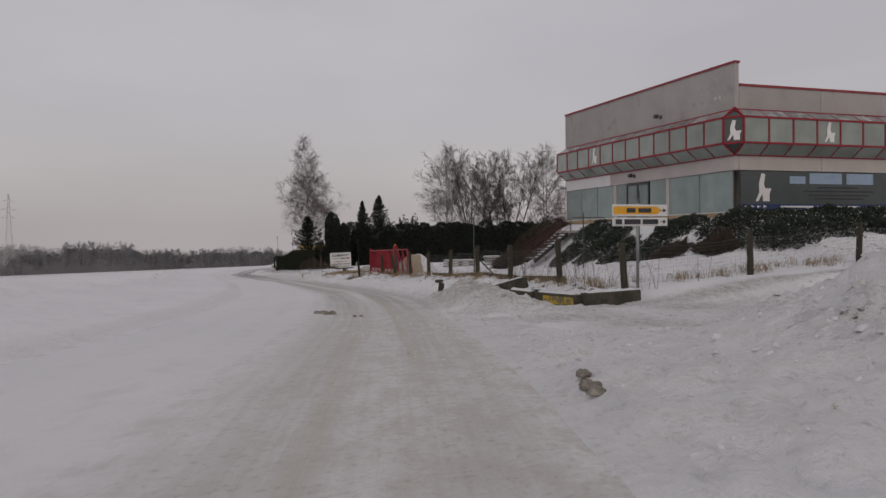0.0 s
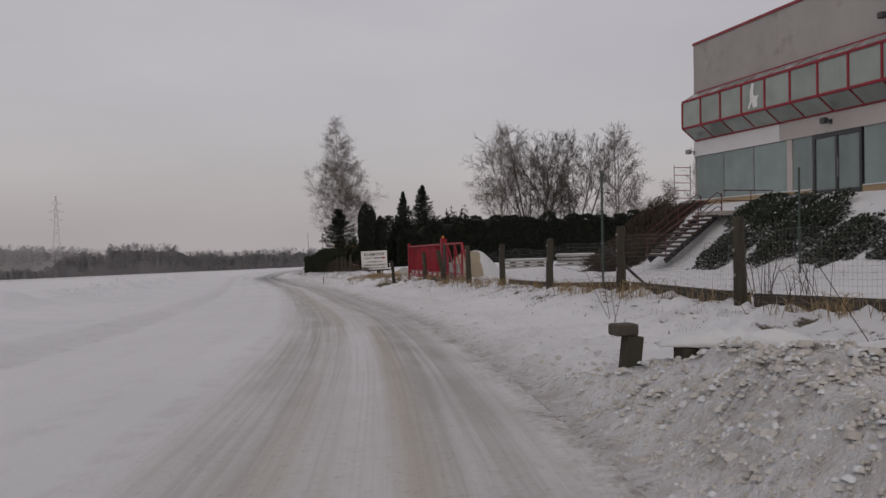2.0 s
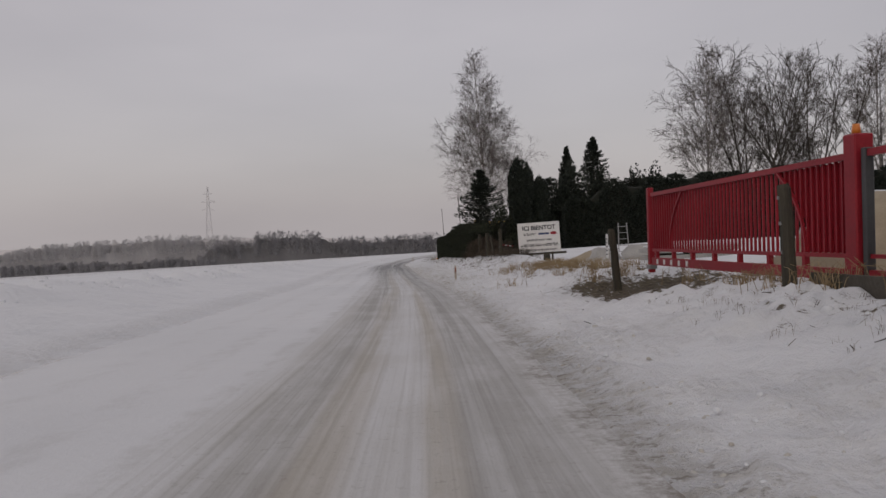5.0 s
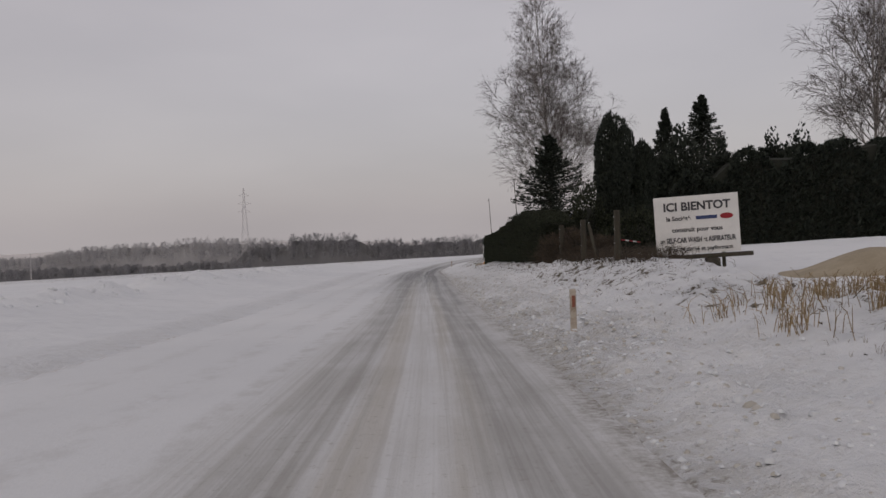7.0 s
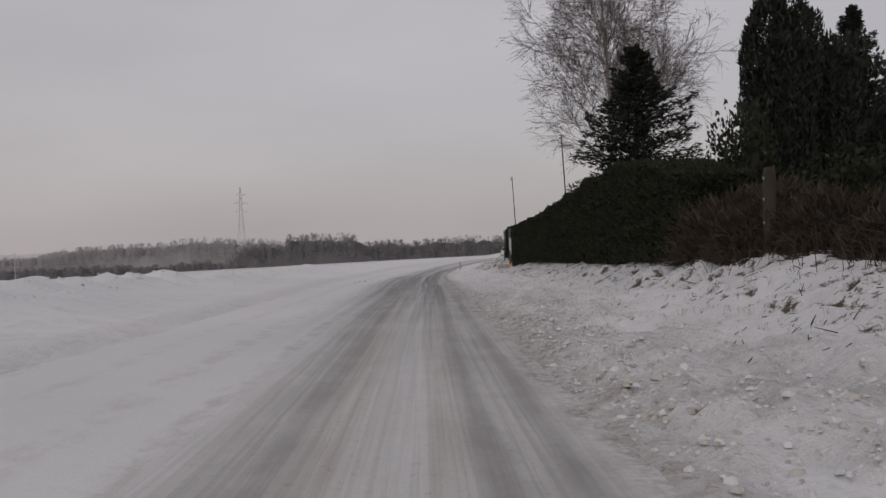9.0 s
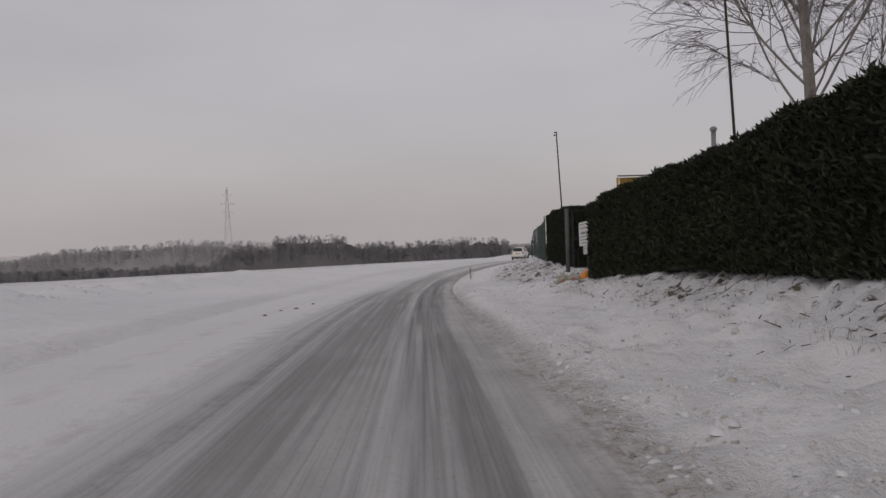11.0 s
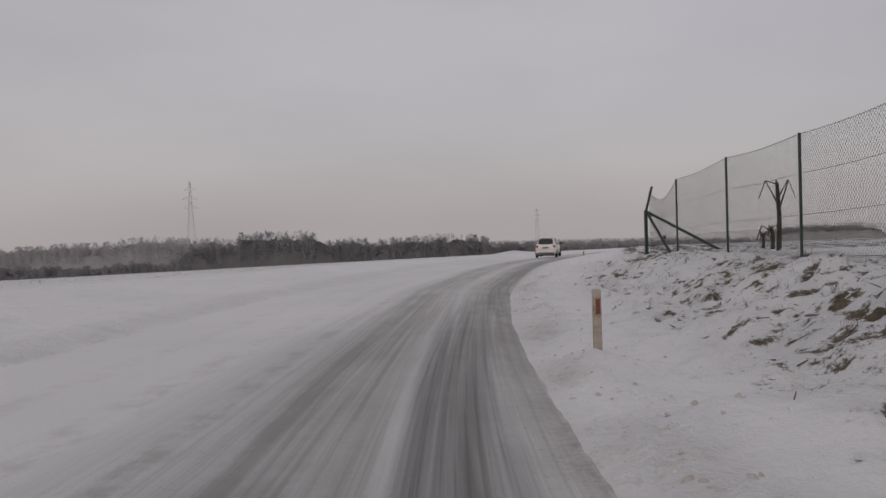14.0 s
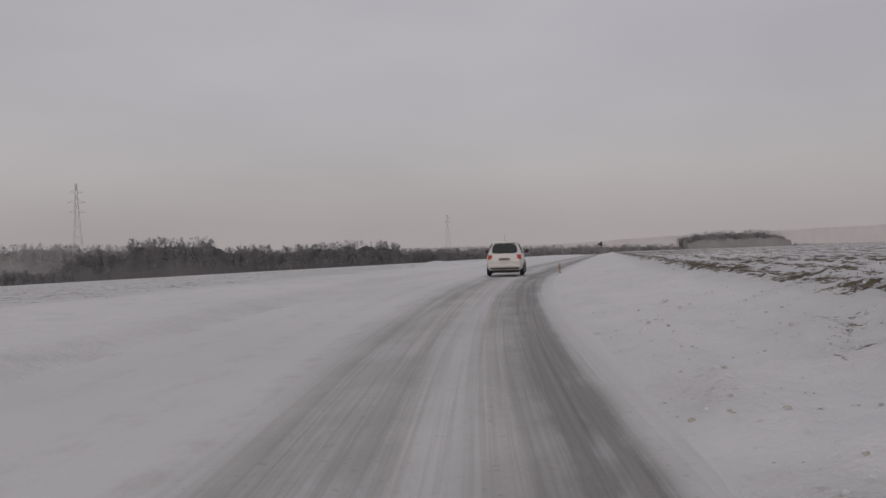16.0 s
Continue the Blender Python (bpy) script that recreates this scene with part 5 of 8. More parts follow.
def heap(x, y, r, h, seed, label, category, mt, stretch=1.0, snow_side=True):
    e = thing("sand_heap" if mt is SAND else "snow_heap", (x, y, g(x, y)), label, category)
    for k, (material, lift) in enumerate(((mt, 0.0), (SNOW_CAP, 0.03))):
        if k and not snow_side:
            continue
        bm = bmesh.new()
        nu, nv = 36, 10
        rings = []
        for j in range(nv + 1):
            rr = r * j / nv
            ring = []
            for i in range(nu):
                a = 2 * math.pi * i / nu
                px, py = rr * math.cos(a), rr * math.sin(a) * stretch
                f = 1 - smooth01(j / nv, 0.12, 1.0)
                z = h * f * (1 + 0.12 * noise.noise((px * 0.8, py * 0.8, seed))) - 0.08
                if k:
                    bare = smooth01(-px - 0.05 * r + 0.5 * noise.noise((px, py, seed + 5)) + 0.25 * z, -0.25, 0.25)
                    z += lift - 0.14 * bare
                ring.append(bm.verts.new((px, py, z)))
            rings.append(ring)
        for r0, r1 in zip(rings, rings[1:]):
            for i in range(nu):
                bm.faces.new((r0[i], r1[i], r1[(i + 1) % nu], r0[(i + 1) % nu]))
        bmesh.ops.remove_doubles(bm, verts=list(bm.verts), dist=0.0005)
        part("sand_mound" if not k else "snow_cover", bm, material, e, "" if not k else "snow on the sheltered side", True)
    return e


heap(-10.3, 27.0, 2.5, 1.55, 3, "beige sand heap with snow drifted over one flank", "sand heap", SAND, 1.0)
heap(-8.2, 52.5, 2.2, 0.6, 9, "low heap of rubble under snow", "rubble heap", SAND, 1.4)


def slab_stack(x, y, turn, length, layers, seed, lab):
    e = thing("slab_stack", (x, y, g(x, y)), lab, "slab stack", "stacked concrete slabs")
    e.matrix_basis = e.matrix_basis @ Matrix.Rotation(turn, 4, "Z")
    rng = random.Random(seed)
    for k in range(layers):
        bm = bmesh.new()
        s = rng.uniform(-0.15, 0.15)
        box(bm, (s, -0.55, k * 0.27 + 0.02), (length + s, 0.55, k * 0.27 + 0.20), bevel=0.015)
        part("slab", bm, KERB_GREY, e)
        for q in (0.15, 0.5, 0.85):
            bm = bmesh.new()
            box(bm, (length * q - 0.05, -0.5, k * 0.27 + 0.201), (length * q + 0.05, 0.5, k * 0.27 + 0.289))
            part("spacer", bm, POST_WOOD, e)
    bm = bmesh.new()
    box(bm, (0.05, -0.52, layers * 0.27 - 0.068), (length - 0.05, 0.52, layers * 0.27 + 0.02), bevel=0.03)
    part("snow_layer", bm, SNOW_CAP, e, "snow on the top slab")
    return e


slab_stack(3.6, 46.0, -0.06, 7.5, 4, 1, "stack of pale concrete slabs on wooden spacers under snow")
slab_stack(11.4, 45.2, -0.06, 6.0, 4, 2, "stack of pale concrete slabs on wooden spacers under snow")
slab_stack(-1.6, 44.6, 0.05, 3.6, 3, 3, "low stack of pale concrete slabs under snow")
slab_stack(-9.8, 41.0, 0.3, 4.0, 2, 4, "low stack of pale slabs beside the gate track")
for i, (x, y) in enumerate(((-9.0, 49.5), (-7.6, 47.8))):
    clod(x, y, 0.75, 60 + i, "big pale boulder dusted with snow in the yard", KERB_GREY)
chair = thing("ladder_frame", (-6.0, 55.5, g(-6.0, 55.5)), "grey steel ladder frame standing in the snowy yard", "ladder")
for dx in (-0.3, 0.3):
    bm = bmesh.new()
    tube(bm, [(dx, 0, 0), (dx * 0.8, 0.2, 1.9)], 0.03)
    part("stile", bm, GREY_STEEL, chair)
for k in range(5):
    bm = bmesh.new()
    tube(bm, [(-0.29, 0.04 * k, 0.35 * k + 0.3), (0.29, 0.04 * k, 0.35 * k + 0.3)], 0.02)
    part("rung", bm, GREY_STEEL, chair)

# ---- notice on a leaning post beside the gate, and the announcement board ----
tag = thing("post_notice", (-13.78, 32.55, g(-13.78, 32.55) + 0.9), "narrow white notice plate on a leaning fence post", "notice")
bm = bmesh.new()
box(bm, (-0.26, -0.12, 0.0), (-0.245, 0.06, 0.62), bevel=0.004)
part("plate", bm, SIGN_WHITE, tag)
bm = bmesh.new()
for k in range(5):
    box(bm, (-0.265, -0.09, 0.08 + k * 0.1), (-0.2605, 0.03, 0.11 + k * 0.1))
part("print_bars", bm, PRINT_DARK, tag)

A, B = Vector((-11.03, 60.22, 0)), Vector((-8.58, 59.59, 0))
bx = (B - A).normalized()
board = thing("announcement_board", (*(A.lerp(B, 0.5))[:2], g(-9.8, 59.9)), "white announcement board with dark lettering on low timber feet", "sign board")
o = board.matrix_basis.translation
FACE = Matrix.Translation((0, 0, 0)) @ Matrix.Rotation(math.atan2(bx.y, bx.x), 4, "Z") @ Matrix.Rotation(radians(-2.2), 4, "Y")
ZB0, ZB1 = -1.62 - o.z, 0.20 - o.z
bm = bmesh.new()
box(bm, (-1.27, -0.02, ZB0), (1.27, 0.02, ZB1), FACE, 0.004)
panel = part("panel", bm, SIGN_WHITE, board)


def lettering(text, size, u, v, bold, stretch=1.0, mt=PRINT_DARK):
    cu = bpy.data.curves.new("lettering", "FONT")
    cu.body, cu.size, cu.align_x, cu.align_y = text, size, "CENTER", "CENTER"
    cu.extrude, cu.offset = 0.004, bold
    cu.materials.append(mt)
    ob = new("lettering", cu)
    ob.parent = panel
    ob.matrix_basis = FACE @ Matrix.Translation((u, -0.026, ZB0 + v)) @ Matrix.Rotation(radians(90), 4, "X") @ Matrix.Diagonal((stretch, 1, 1, 1))
    return ob


lettering("ICI BIENTOT", 0.36, 0.02, 1.48, 0.012, 1.0)
lettering("la Société", 0.19, -0.55, 1.12, 0.005)
lettering("construit pour vous", 0.20, 0.0, 0.76, 0.005, 0.95)
lettering("un SELF-CAR WASH et ASPIRATEUR", 0.22, 0.0, 0.43, 0.007, 0.66)
lettering("ultra moderne et performant", 0.18, 0.05, 0.15, 0.004, 0.92)
bm = bmesh.new()
box(bm, (-0.02, -0.03, ZB0 + 1.06), (0.62, -0.023, ZB0 + 1.17), FACE)
part("trade_mark", bm, BLUE, panel, "plain blue bar")
bm = bmesh.new()
bmesh.ops.create_circle(bm, cap_ends=True, segments=20, radius=1, matrix=FACE @ Matrix.Translation((0.9, -0.027, ZB0 + 1.12)) @ Matrix.Rotation(radians(90), 4, "X") @ Matrix.Diagonal((0.2, 0.09, 1, 1)))
part("trade_mark_spot", bm, RED, panel, "plain red oval")
for u in (-0.75, 0.75):
    bm = bmesh.new()
    box(bm, (u - 0.05, 0.025, -0.2), (u + 0.05, 0.12, ZB1 - 0.15), FACE)
    part("upright", bm, POST_WOOD, board)
bm = bmesh.new()
box(bm, (-1.15, -0.14, ZB0 - 0.16), (1.6, 0.10, ZB0 - 0.03), FACE, 0.01)
part("timber_foot", bm, POST_WOOD, board)
for u in (-0.55, 0.5):
    bm = bmesh.new()
    box(bm, (u - 0.3, -0.3, -0.1), (u + 0.1, 0.25, ZB0 - 0.17), FACE, 0.02)
    part("block", bm, OLD_CONCRETE, board)

# ---- delineator posts ----
REFLEX = surf("red_reflector", (0.17, 0.055, 0.035), (0.24, 0.08, 0.045), 3, 20, 0.35, 0.0, 0.001)
DELIN = surf("stained_delineator", (0.34, 0.30, 0.25), (0.48, 0.43, 0.37), 3, 20, 0.8, 0.3, 0.004, stain=(0.20, 0.15, 0.10), stain_at=0.46)


def delineator(x, y, h, lean=0.0):
    e = thing("delineator", (x, y, g(x, y)), "stained white roadside delineator post with a red reflector", "marker post", "delineator posts")
    e.matrix_basis = e.matrix_basis @ Matrix.Rotation(lean, 4, "Y")
    bm = bmesh.new()
    box(bm, (-0.045, -0.045, -0.15), (0.045, 0.045, h), bevel=0.010)
    part("body", bm, DELIN, e)
    bm = bmesh.new()
    box(bm, (-0.025, -0.053, h - 0.28), (0.025, -0.046, h - 0.10), bevel=0.003)
    part("reflector", bm, REFLEX, e)
    bm = bmesh.new()
    box(bm, (-0.036, -0.036, h + 0.001), (0.036, 0.036, h + 0.016), bevel=0.006)
    part("snow_cap", bm, SNOW_CAP, e)


for x, y, h in ((-16.40, 47.7, 0.78), (-14.06, 123.4, 0.74), (-0.7, 174.3, 0.45)):
    delineator(x, y, h)

# ---- yellow hut, gate, hedges' notices ----
YELLOW_WALL = surf("yellow_rendered_wall", (0.40, 0.25, 0.06), (0.485, 0.315, 0.085), 0.9, 14, 0.85, 0.2, 0.006, stain=(0.36, 0.24, 0.07), stain_at=0.6)
LILAC = surf("lilac_paint", (0.24, 0.25, 0.40), (0.30, 0.31, 0.46), 2, 16, 0.6, 0.05, 0.002)
CORRUGATED = surf("weathered_corrugated_sheet", (0.10, 0.10, 0.10), (0.17, 0.165, 0.16), 1.2, 18, 0.85, 0.3, 0.006, stain=(0.22, 0.22, 0.21))
hut = thing("yellow_hut", (-4.0, 127.5, g(-4.0, 127.5)), "single-storey yellow hut with lilac trim and a corrugated roof", "building")
o = hut.matrix_basis.translation
HX0, HX1, HY0, HY1 = -2.45, 5.0, 127.5, 129.8


def hp(x, y, z):
    return (x - o.x, y - o.y, z - o.z)


WX0, WX1, WZ0, WZ1 = 0.62, 2.5, -1.7, -0.05
for x0, x1, z0, z1 in ((HX0, WX0, -4.3, 0.99), (WX1, HX1, -4.3, 0.99), (WX0, WX1, -4.3, WZ0), (WX0, WX1, WZ1, 0.99)):
    bm = bmesh.new()
    box(bm, hp(x0, HY0, z0), hp(x1, HY0 + 0.25, z1))
    part("front_wall", bm, YELLOW_WALL, hut, "yellow rendered wall")
bm = bmesh.new()
vs = [hp(HX0, HY0 + 0.26, -4.3), hp(HX0, HY1, -4.3), hp(HX0, HY1, 1.12), hp(HX0, HY0 + 0.26, 0.99)]
q0, q1 = [bm.verts.new(v) for v in vs], [bm.verts.new((v[0] + 0.25, v[1], v[2])) for v in vs]
bm.faces.new(q0)
bm.faces.new(q1[::-1])
for j in range(4):
    bm.faces.new((q0[j], q1[j], q1[(j + 1) % 4], q0[(j + 1) % 4]))
part("side_wall", bm, YELLOW_WALL, hut)
bm = bmesh.new()
box(bm, hp(HX0 + 0.26, HY1 - 0.25, -4.3), hp(HX1, HY1, 0.9))
box(bm, hp(HX1 - 0.25, HY0 + 0.26, -4.3), hp(HX1, HY1 - 0.26, 0.7))
part("back_wall", bm, YELLOW_WALL, hut)
bm = bmesh.new()
box(bm, hp(HX0 - 0.05, HY0 - 0.05, 0.80), hp(HX1 + 0.05, HY0 - 0.01, 1.04))
part("fascia", bm, LILAC, hut, "lilac fascia board")
bm = bmesh.new()
waves, rows_ = 60, 2
x_lo, x_hi = HX0 - 2.25, HX1 + 0.4
sheet_row = []
for i in range(waves * 4 + 1):
    x = x_lo + (x_hi - x_lo) * i / (waves * 4)
    lift = 0.03 * math.cos(i * math.pi / 2)
    skew = 1.35 * (1 - i / (waves * 4))
    edge = ((x, HY0 - 0.35, 1.13), (x + skew, HY1 + 0.3, 1.33))
    sheet_row.append([bm.verts.new(hp(a, y, z + lift)) for a, y, z in edge] + [bm.verts.new(hp(a, y, z + lift + 0.03)) for a, y, z in edge])
for a, b in zip(sheet_row, sheet_row[1:]):
    bm.faces.new((a[0], b[0], b[1], a[1]))
    bm.faces.new((a[2], a[3], b[3], b[2]))
    bm.faces.new((a[0], a[2], b[2], b[0]))
part("roof", bm, CORRUGATED, hut, "dark corrugated sheet roof")
bm = bmesh.new()
for x in (x_lo + 0.15,):
    beam(bm, hp(x, HY0 + 0.1, -4.2), hp(x, HY0 + 0.1, 1.08), 0.12, 0.12, (0, 1, 0))
box(bm, hp(x_lo + 0.35, HY0 + 0.3, -4.2), hp(HX0 - 0.02, HY0 + 0.4, 1.08))
part("porch_screen", bm, YELLOW_WALL, hut, "pale yellow porch screen")
bm = bmesh.new()
for a, b in (((WX0 - 0.12, HY0 - 0.03, WZ0 - 0.12), (WX0, HY0 + 0.05, WZ1 + 0.12)), ((WX1, HY0 - 0.03, WZ0 - 0.12), (WX1 + 0.12, HY0 + 0.05, WZ1 + 0.12)), ((WX0 + 0.001, HY0 - 0.03, WZ1), (WX1 - 0.001, HY0 + 0.05, WZ1 + 0.12)), ((WX0 + 0.001, HY0 - 0.03, WZ0 - 0.12), (WX1 - 0.001, HY0 + 0.05, WZ0))):
    box(bm, hp(*a), hp(*b))
win = part("window", bm, LILAC, hut, "lilac window frame")
bm = bmesh.new()
box(bm, hp(WX0, HY0 + 0.10, WZ0), hp(WX1, HY0 + 0.12, WZ1))
part("window_pane", bm, glass("dark_hut_glass", (0.012, 0.014, 0.016), 0.06), win)
bm = bmesh.new()
box(bm, hp(WX0 + 0.12, HY0 + 0.085, WZ0 + 0.16), hp(WX0 + 0.62, HY0 + 0.09, WZ0 + 0.21))
box(bm, hp(WX0 + 0.12, HY0 + 0.085, WZ0 + 0.30), hp(WX0 + 0.45, HY0 + 0.09, WZ0 + 0.35))
part("window_print", bm, PRINT_WHITE, win, "small white plain bars")
for x, y, zt_, nm in ((1.03, 128.0, 2.1, "flue"), (-3.35, 115.7, 2.25, "flue")):
    if y > 120:
        par, zb = hut, 0.9
    else:
        par = thing("flue_pipe", (x, y, g(x, y)), "grey metal flue pipe rising behind the clipped hedge", "flue")
        zb = par.matrix_basis.translation.z
    oo = par.matrix_basis.translation
    bm = bmesh.new()
    tube(bm, [(x - oo.x, y - oo.y, zb - oo.z), (x - oo.x, y - oo.y, zt_ - oo.z)], 0.09 if y > 120 else 0.11, 10)
    pipe = part("flue", bm, GREY_STEEL, par, smooth=True)
    bm = bmesh.new()
    bmesh.ops.create_uvsphere(bm, u_segments=12, v_segments=8, radius=0.17, matrix=Matrix.Translation((x - oo.x, y - oo.y, zt_ - oo.z + 0.1)) @ Matrix.Diagonal((1, 1, 0.85, 1)))
    part("cowl", bm, GREY_STEEL, pipe, smooth=True)

DULL_POST = surf("dull_grey_paint", (0.060, 0.062, 0.064), (0.10, 0.10, 0.10), 2, 20, 0.7, 0.2, 0.004, stain=(0.05, 0.045, 0.035), stain_at=0.55)
# black bar gate between the two hedges
barg = thing("bar_gate", (-11.6, 108.8, g(-11.7, 108.8)), "black steel bar gate hung on a thick grey post", "gate")
o = barg.matrix_basis.translation
bm = bmesh.new()
tube(bm, [(-0.12, 0, -0.2), (-0.12, 0, 2.32)], 0.072, 14)
part("hinge_post", bm, DULL_POST, barg, "thick dark grey steel gate post", True)
GA, GB = Vector((0.10, 0.0, 0)), Vector((5.6, -0.45, 0))
bm = bmesh.new()
for z in (0.16, 1.22, 2.24):
    beam(bm, GA + Vector((0, 0, z)), GB + Vector((0, 0, z)), 0.05)
beam(bm, GA + Vector((0, 0, 0.16)), GA + Vector((0, 0, 2.24)), 0.06, 0.06, (0, 1, 0))
beam(bm, GB + Vector((0, 0, 0.16)), GB + Vector((0, 0, 2.24)), 0.06, 0.06, (0, 1, 0))
part("gate_frame", bm, BLACK_STEEL, barg)
for i in range(1, 34):
    p = GA.lerp(GB, i / 34)
    bm = bmesh.new()
    tube(bm, [p + Vector((0, 0, 0.17)), p + Vector((0, 0, 2.23))], 0.011, 5)
    part("bar", bm, BLACK_STEEL, barg)

STAKE = surf("pale_stake_wood", (0.20, 0.15, 0.08), (0.30, 0.23, 0.13), 3, 25, 0.85, 0.3, 0.006)
notice = thing("notice_board", (-12.3, 103.2, g(-12.3, 103.2)), "white printed notice board on a post at the hedge end", "notice")
o = notice.matrix_basis.translation
bm = bmesh.new()
tube(bm, [(0.0, -0.1, -0.15), (0.0, -0.1, -1.75 - o.z)], 0.045)
part("post", bm, POST_WOOD, notice)


def plate(y0, y1, z0, z1, nm, bars):
    bm = bmesh.new()
    tilt = Matrix.Translation((-0.09, 0, 0)) @ Matrix.Rotation(radians(-2.5), 4, "X")
    box(bm, (-0.012, y0, z0), (0.012, y1, z1), tilt, 0.005)
    p = part(nm, bm, SIGN_WHITE, notice)
    for f, w, h in bars:
        zc = z0 + (z1 - z0) * f
        bm = bmesh.new()
        box(bm, (-0.020, y0 + (y1 - y0) * (0.5 - w / 2), zc - h), (-0.0135, y0 + (y1 - y0) * (0.5 + w / 2), zc + h), tilt)
        part("print_bar", bm, PRINT_GREY, p, "grey plain bar")


PRINT_GREY = surf("faded_print", (0.16, 0.17, 0.17), (0.24, 0.25, 0.25), 3, 20, 0.6, 0.0, 0.001)
plate(-0.55, 0.60, -2.57 - o.z, -1.86 - o.z, "upper_plate", ((0.9, 0.82, 0.012), (0.74, 0.7, 0.014), (0.54, 0.5, 0.035), (0.38, 0.6, 0.014), (0.25, 0.75, 0.012), (0.12, 0.45, 0.014)))
plate(-0.36, 0.10, -2.82 - o.z, -2.585 - o.z, "lower_plate", ((0.75, 0.8, 0.010), (0.5, 0.7, 0.010), (0.25, 0.75, 0.010)))
cap = thing("letter_box", (-12.05, 103.15, -2.17), "small white plastic letter box on the hedge", "letter box")
bm = bmesh.new()
box(bm, (-0.10, -0.17, 0), (0.12, 0.17, 0.40), Matrix.Rotation(0.12, 4, "X"), 0.02)
part("body", bm, SIGN_WHITE, cap)
bm = bmesh.new()
box(bm, (-0.14, -0.20, 0.405), (0.14, 0.20, 0.44), Matrix.Rotation(0.12, 4, "X"), 0.01)
part("lid", bm, SIGN_WHITE, cap)
bm = bmesh.new()
beam(bm, (0.0, 0.05, -1.5), (0.0, 0.0, 0.0), 0.09, 0.06, (0, 1, 0))
part("stake", bm, STAKE, cap, "pale wooden stake")


def bag(x, y, s, tone, label, seed, wide=1.0, turn=0.0, high=1.0):
    bm = bmesh.new()
    bmesh.ops.create_icosphere(bm, subdivisions=3, radius=1)
    for v in bm.verts:
        k = 1 + 0.22 * noise.noise(v.co * 1.8 + Vector((seed, 2, 0))) + 0.12 * noise.noise(v.co * 4.5 + Vector((seed, 5, 0)))
        pinch = 1 - 0.65 * smooth01(v.co.z, 0.35, 1.0)
        crease = 1 + 0.07 * math.sin(9 * v.co.x + 5 * v.co.z + seed) + 0.05 * math.sin(14 * v.co.y - 8 * v.co.z)
        v.co = Vector((v.co.x * s * k * pinch * wide * crease, v.co.y * s * k * pinch * crease, max(v.co.z, -0.55) * s * k * 1.15 * high))
    e = thing("rubbish_bag", (x, y, g(x, y)), label, "rubbish bag", "rubbish bags")
    e.matrix_basis = e.matrix_basis @ Matrix.Rotation(turn, 4, "Z")
    bmesh.ops.translate(bm, verts=list(bm.verts), vec=(0, 0, 0.5 * s * high))
    part("sack", bm, tone, e, smooth=True)
    bm = bmesh.new()
    tube(bm, [(0, 0, 1.5 * s * high), (0.06 * s, 0.03 * s, (1.5 * high + 0.2) * s), (0.2 * s, 0.1 * s, (1.5 * high + 0.32) * s)], [0.12 * s, 0.08 * s, 0.17 * s], 7)
    part("tied_neck", bm, tone, e)


CLEARBAG = surf("pale_plastic_sack", (0.17, 0.19, 0.13), (0.42, 0.40, 0.37), 4, 14, 0.35, 0.4, 0.02, stain=(0.26, 0.07, 0.05), stain_at=0.54)
ORANGE = surf("orange_plastic", (0.55, 0.20, 0.015), (0.66, 0.26, 0.02), 4, 20, 0.4, 0.2, 0.01)
bag(-12.85, 104.2, 0.18, CLEARBAG, "pale plastic rubbish sack with red and green print on the snow", 1, 1.1, -0.9, 1.0)
bag(-12.6, 103.8, 0.15, CLEARBAG, "pale plastic rubbish sack lying on the snow", 2, 1.5, -0.7, 0.9)
bag(-12.32, 103.5, 0.165, ORANGE, "orange plastic rubbish sack under the notice board", 3, 0.9, 0.3, 1.25)
bag(-12.15, 102.9, 0.17, CLEARBAG, "pale plastic rubbish sack against the hedge", 4, 0.9, 0.2, 1.6)

# ---- chain-link fence with green posts ----
FEN = [(-11.2, 116.2), (-10.53, 119.76), (-10.01, 123.3), (-9.46, 127.2), (-8.88, 131.27), (-8.42, 135.37)]
fence = thing("chain_link_fence", (-9.5, 127.0, g(-9.5, 127.0)), "tall green chain-link fence with sagging top, on the snowy bank", "fence")
o = fence.matrix_basis.translation


def fz(x, y):
    return g(x, y) - o.z


TOPZ = [2.25, 2.12, 2.12, 2.15, 2.2, 2.12]
for (x, y), h in zip(FEN, TOPZ):
    bm = bmesh.new()
    tube(bm, [(x - o.x, y - o.y, fz(x, y) - 0.2), (x - o.x, y - o.y, fz(x, y) + h)], 0.027, 7)
    part("post", bm, GREEN_STEEL, fence)
EX, EYY = -7.9, 139.0
bm = bmesh.new()
zb = fz(EX, EYY)
beam(bm, (EX - o.x - 0.12, EYY - o.y, zb - 0.2), (EX - o.x - 0.12, EYY - o.y, zb + 1.45), 0.09, 0.09, (0, 1, 0))
beam(bm, (EX - o.x - 0.12, EYY - o.y, zb + 1.4), (EX - o.x + 0.1, EYY - o.y, zb + 2.2), 0.06, 0.06, (0, 1, 0))
part("end_post", bm, GREEN_STEEL, fence)
for dx, dy in ((0.62, -0.4), (1.75, -1.9)):
    bm = bmesh.new()
    beam(bm, (EX - o.x - 0.1, EYY - o.y, zb + 1.42), (EX - o.x - 0.12 + dx, EYY - o.y + dy, fz(EX + dx, EYY + dy) + 0.02), 0.075)
    part("strut", bm, GREEN_STEEL, fence)
bm = bmesh.new()
for k in (0.35, 1.3):
    tube(bm, [(EX - o.x - 0.14, EYY - o.y, zb + k), (EX - o.x + 0.16, EYY - o.y - 0.08, zb + k - 0.02)], 0.016, 5)
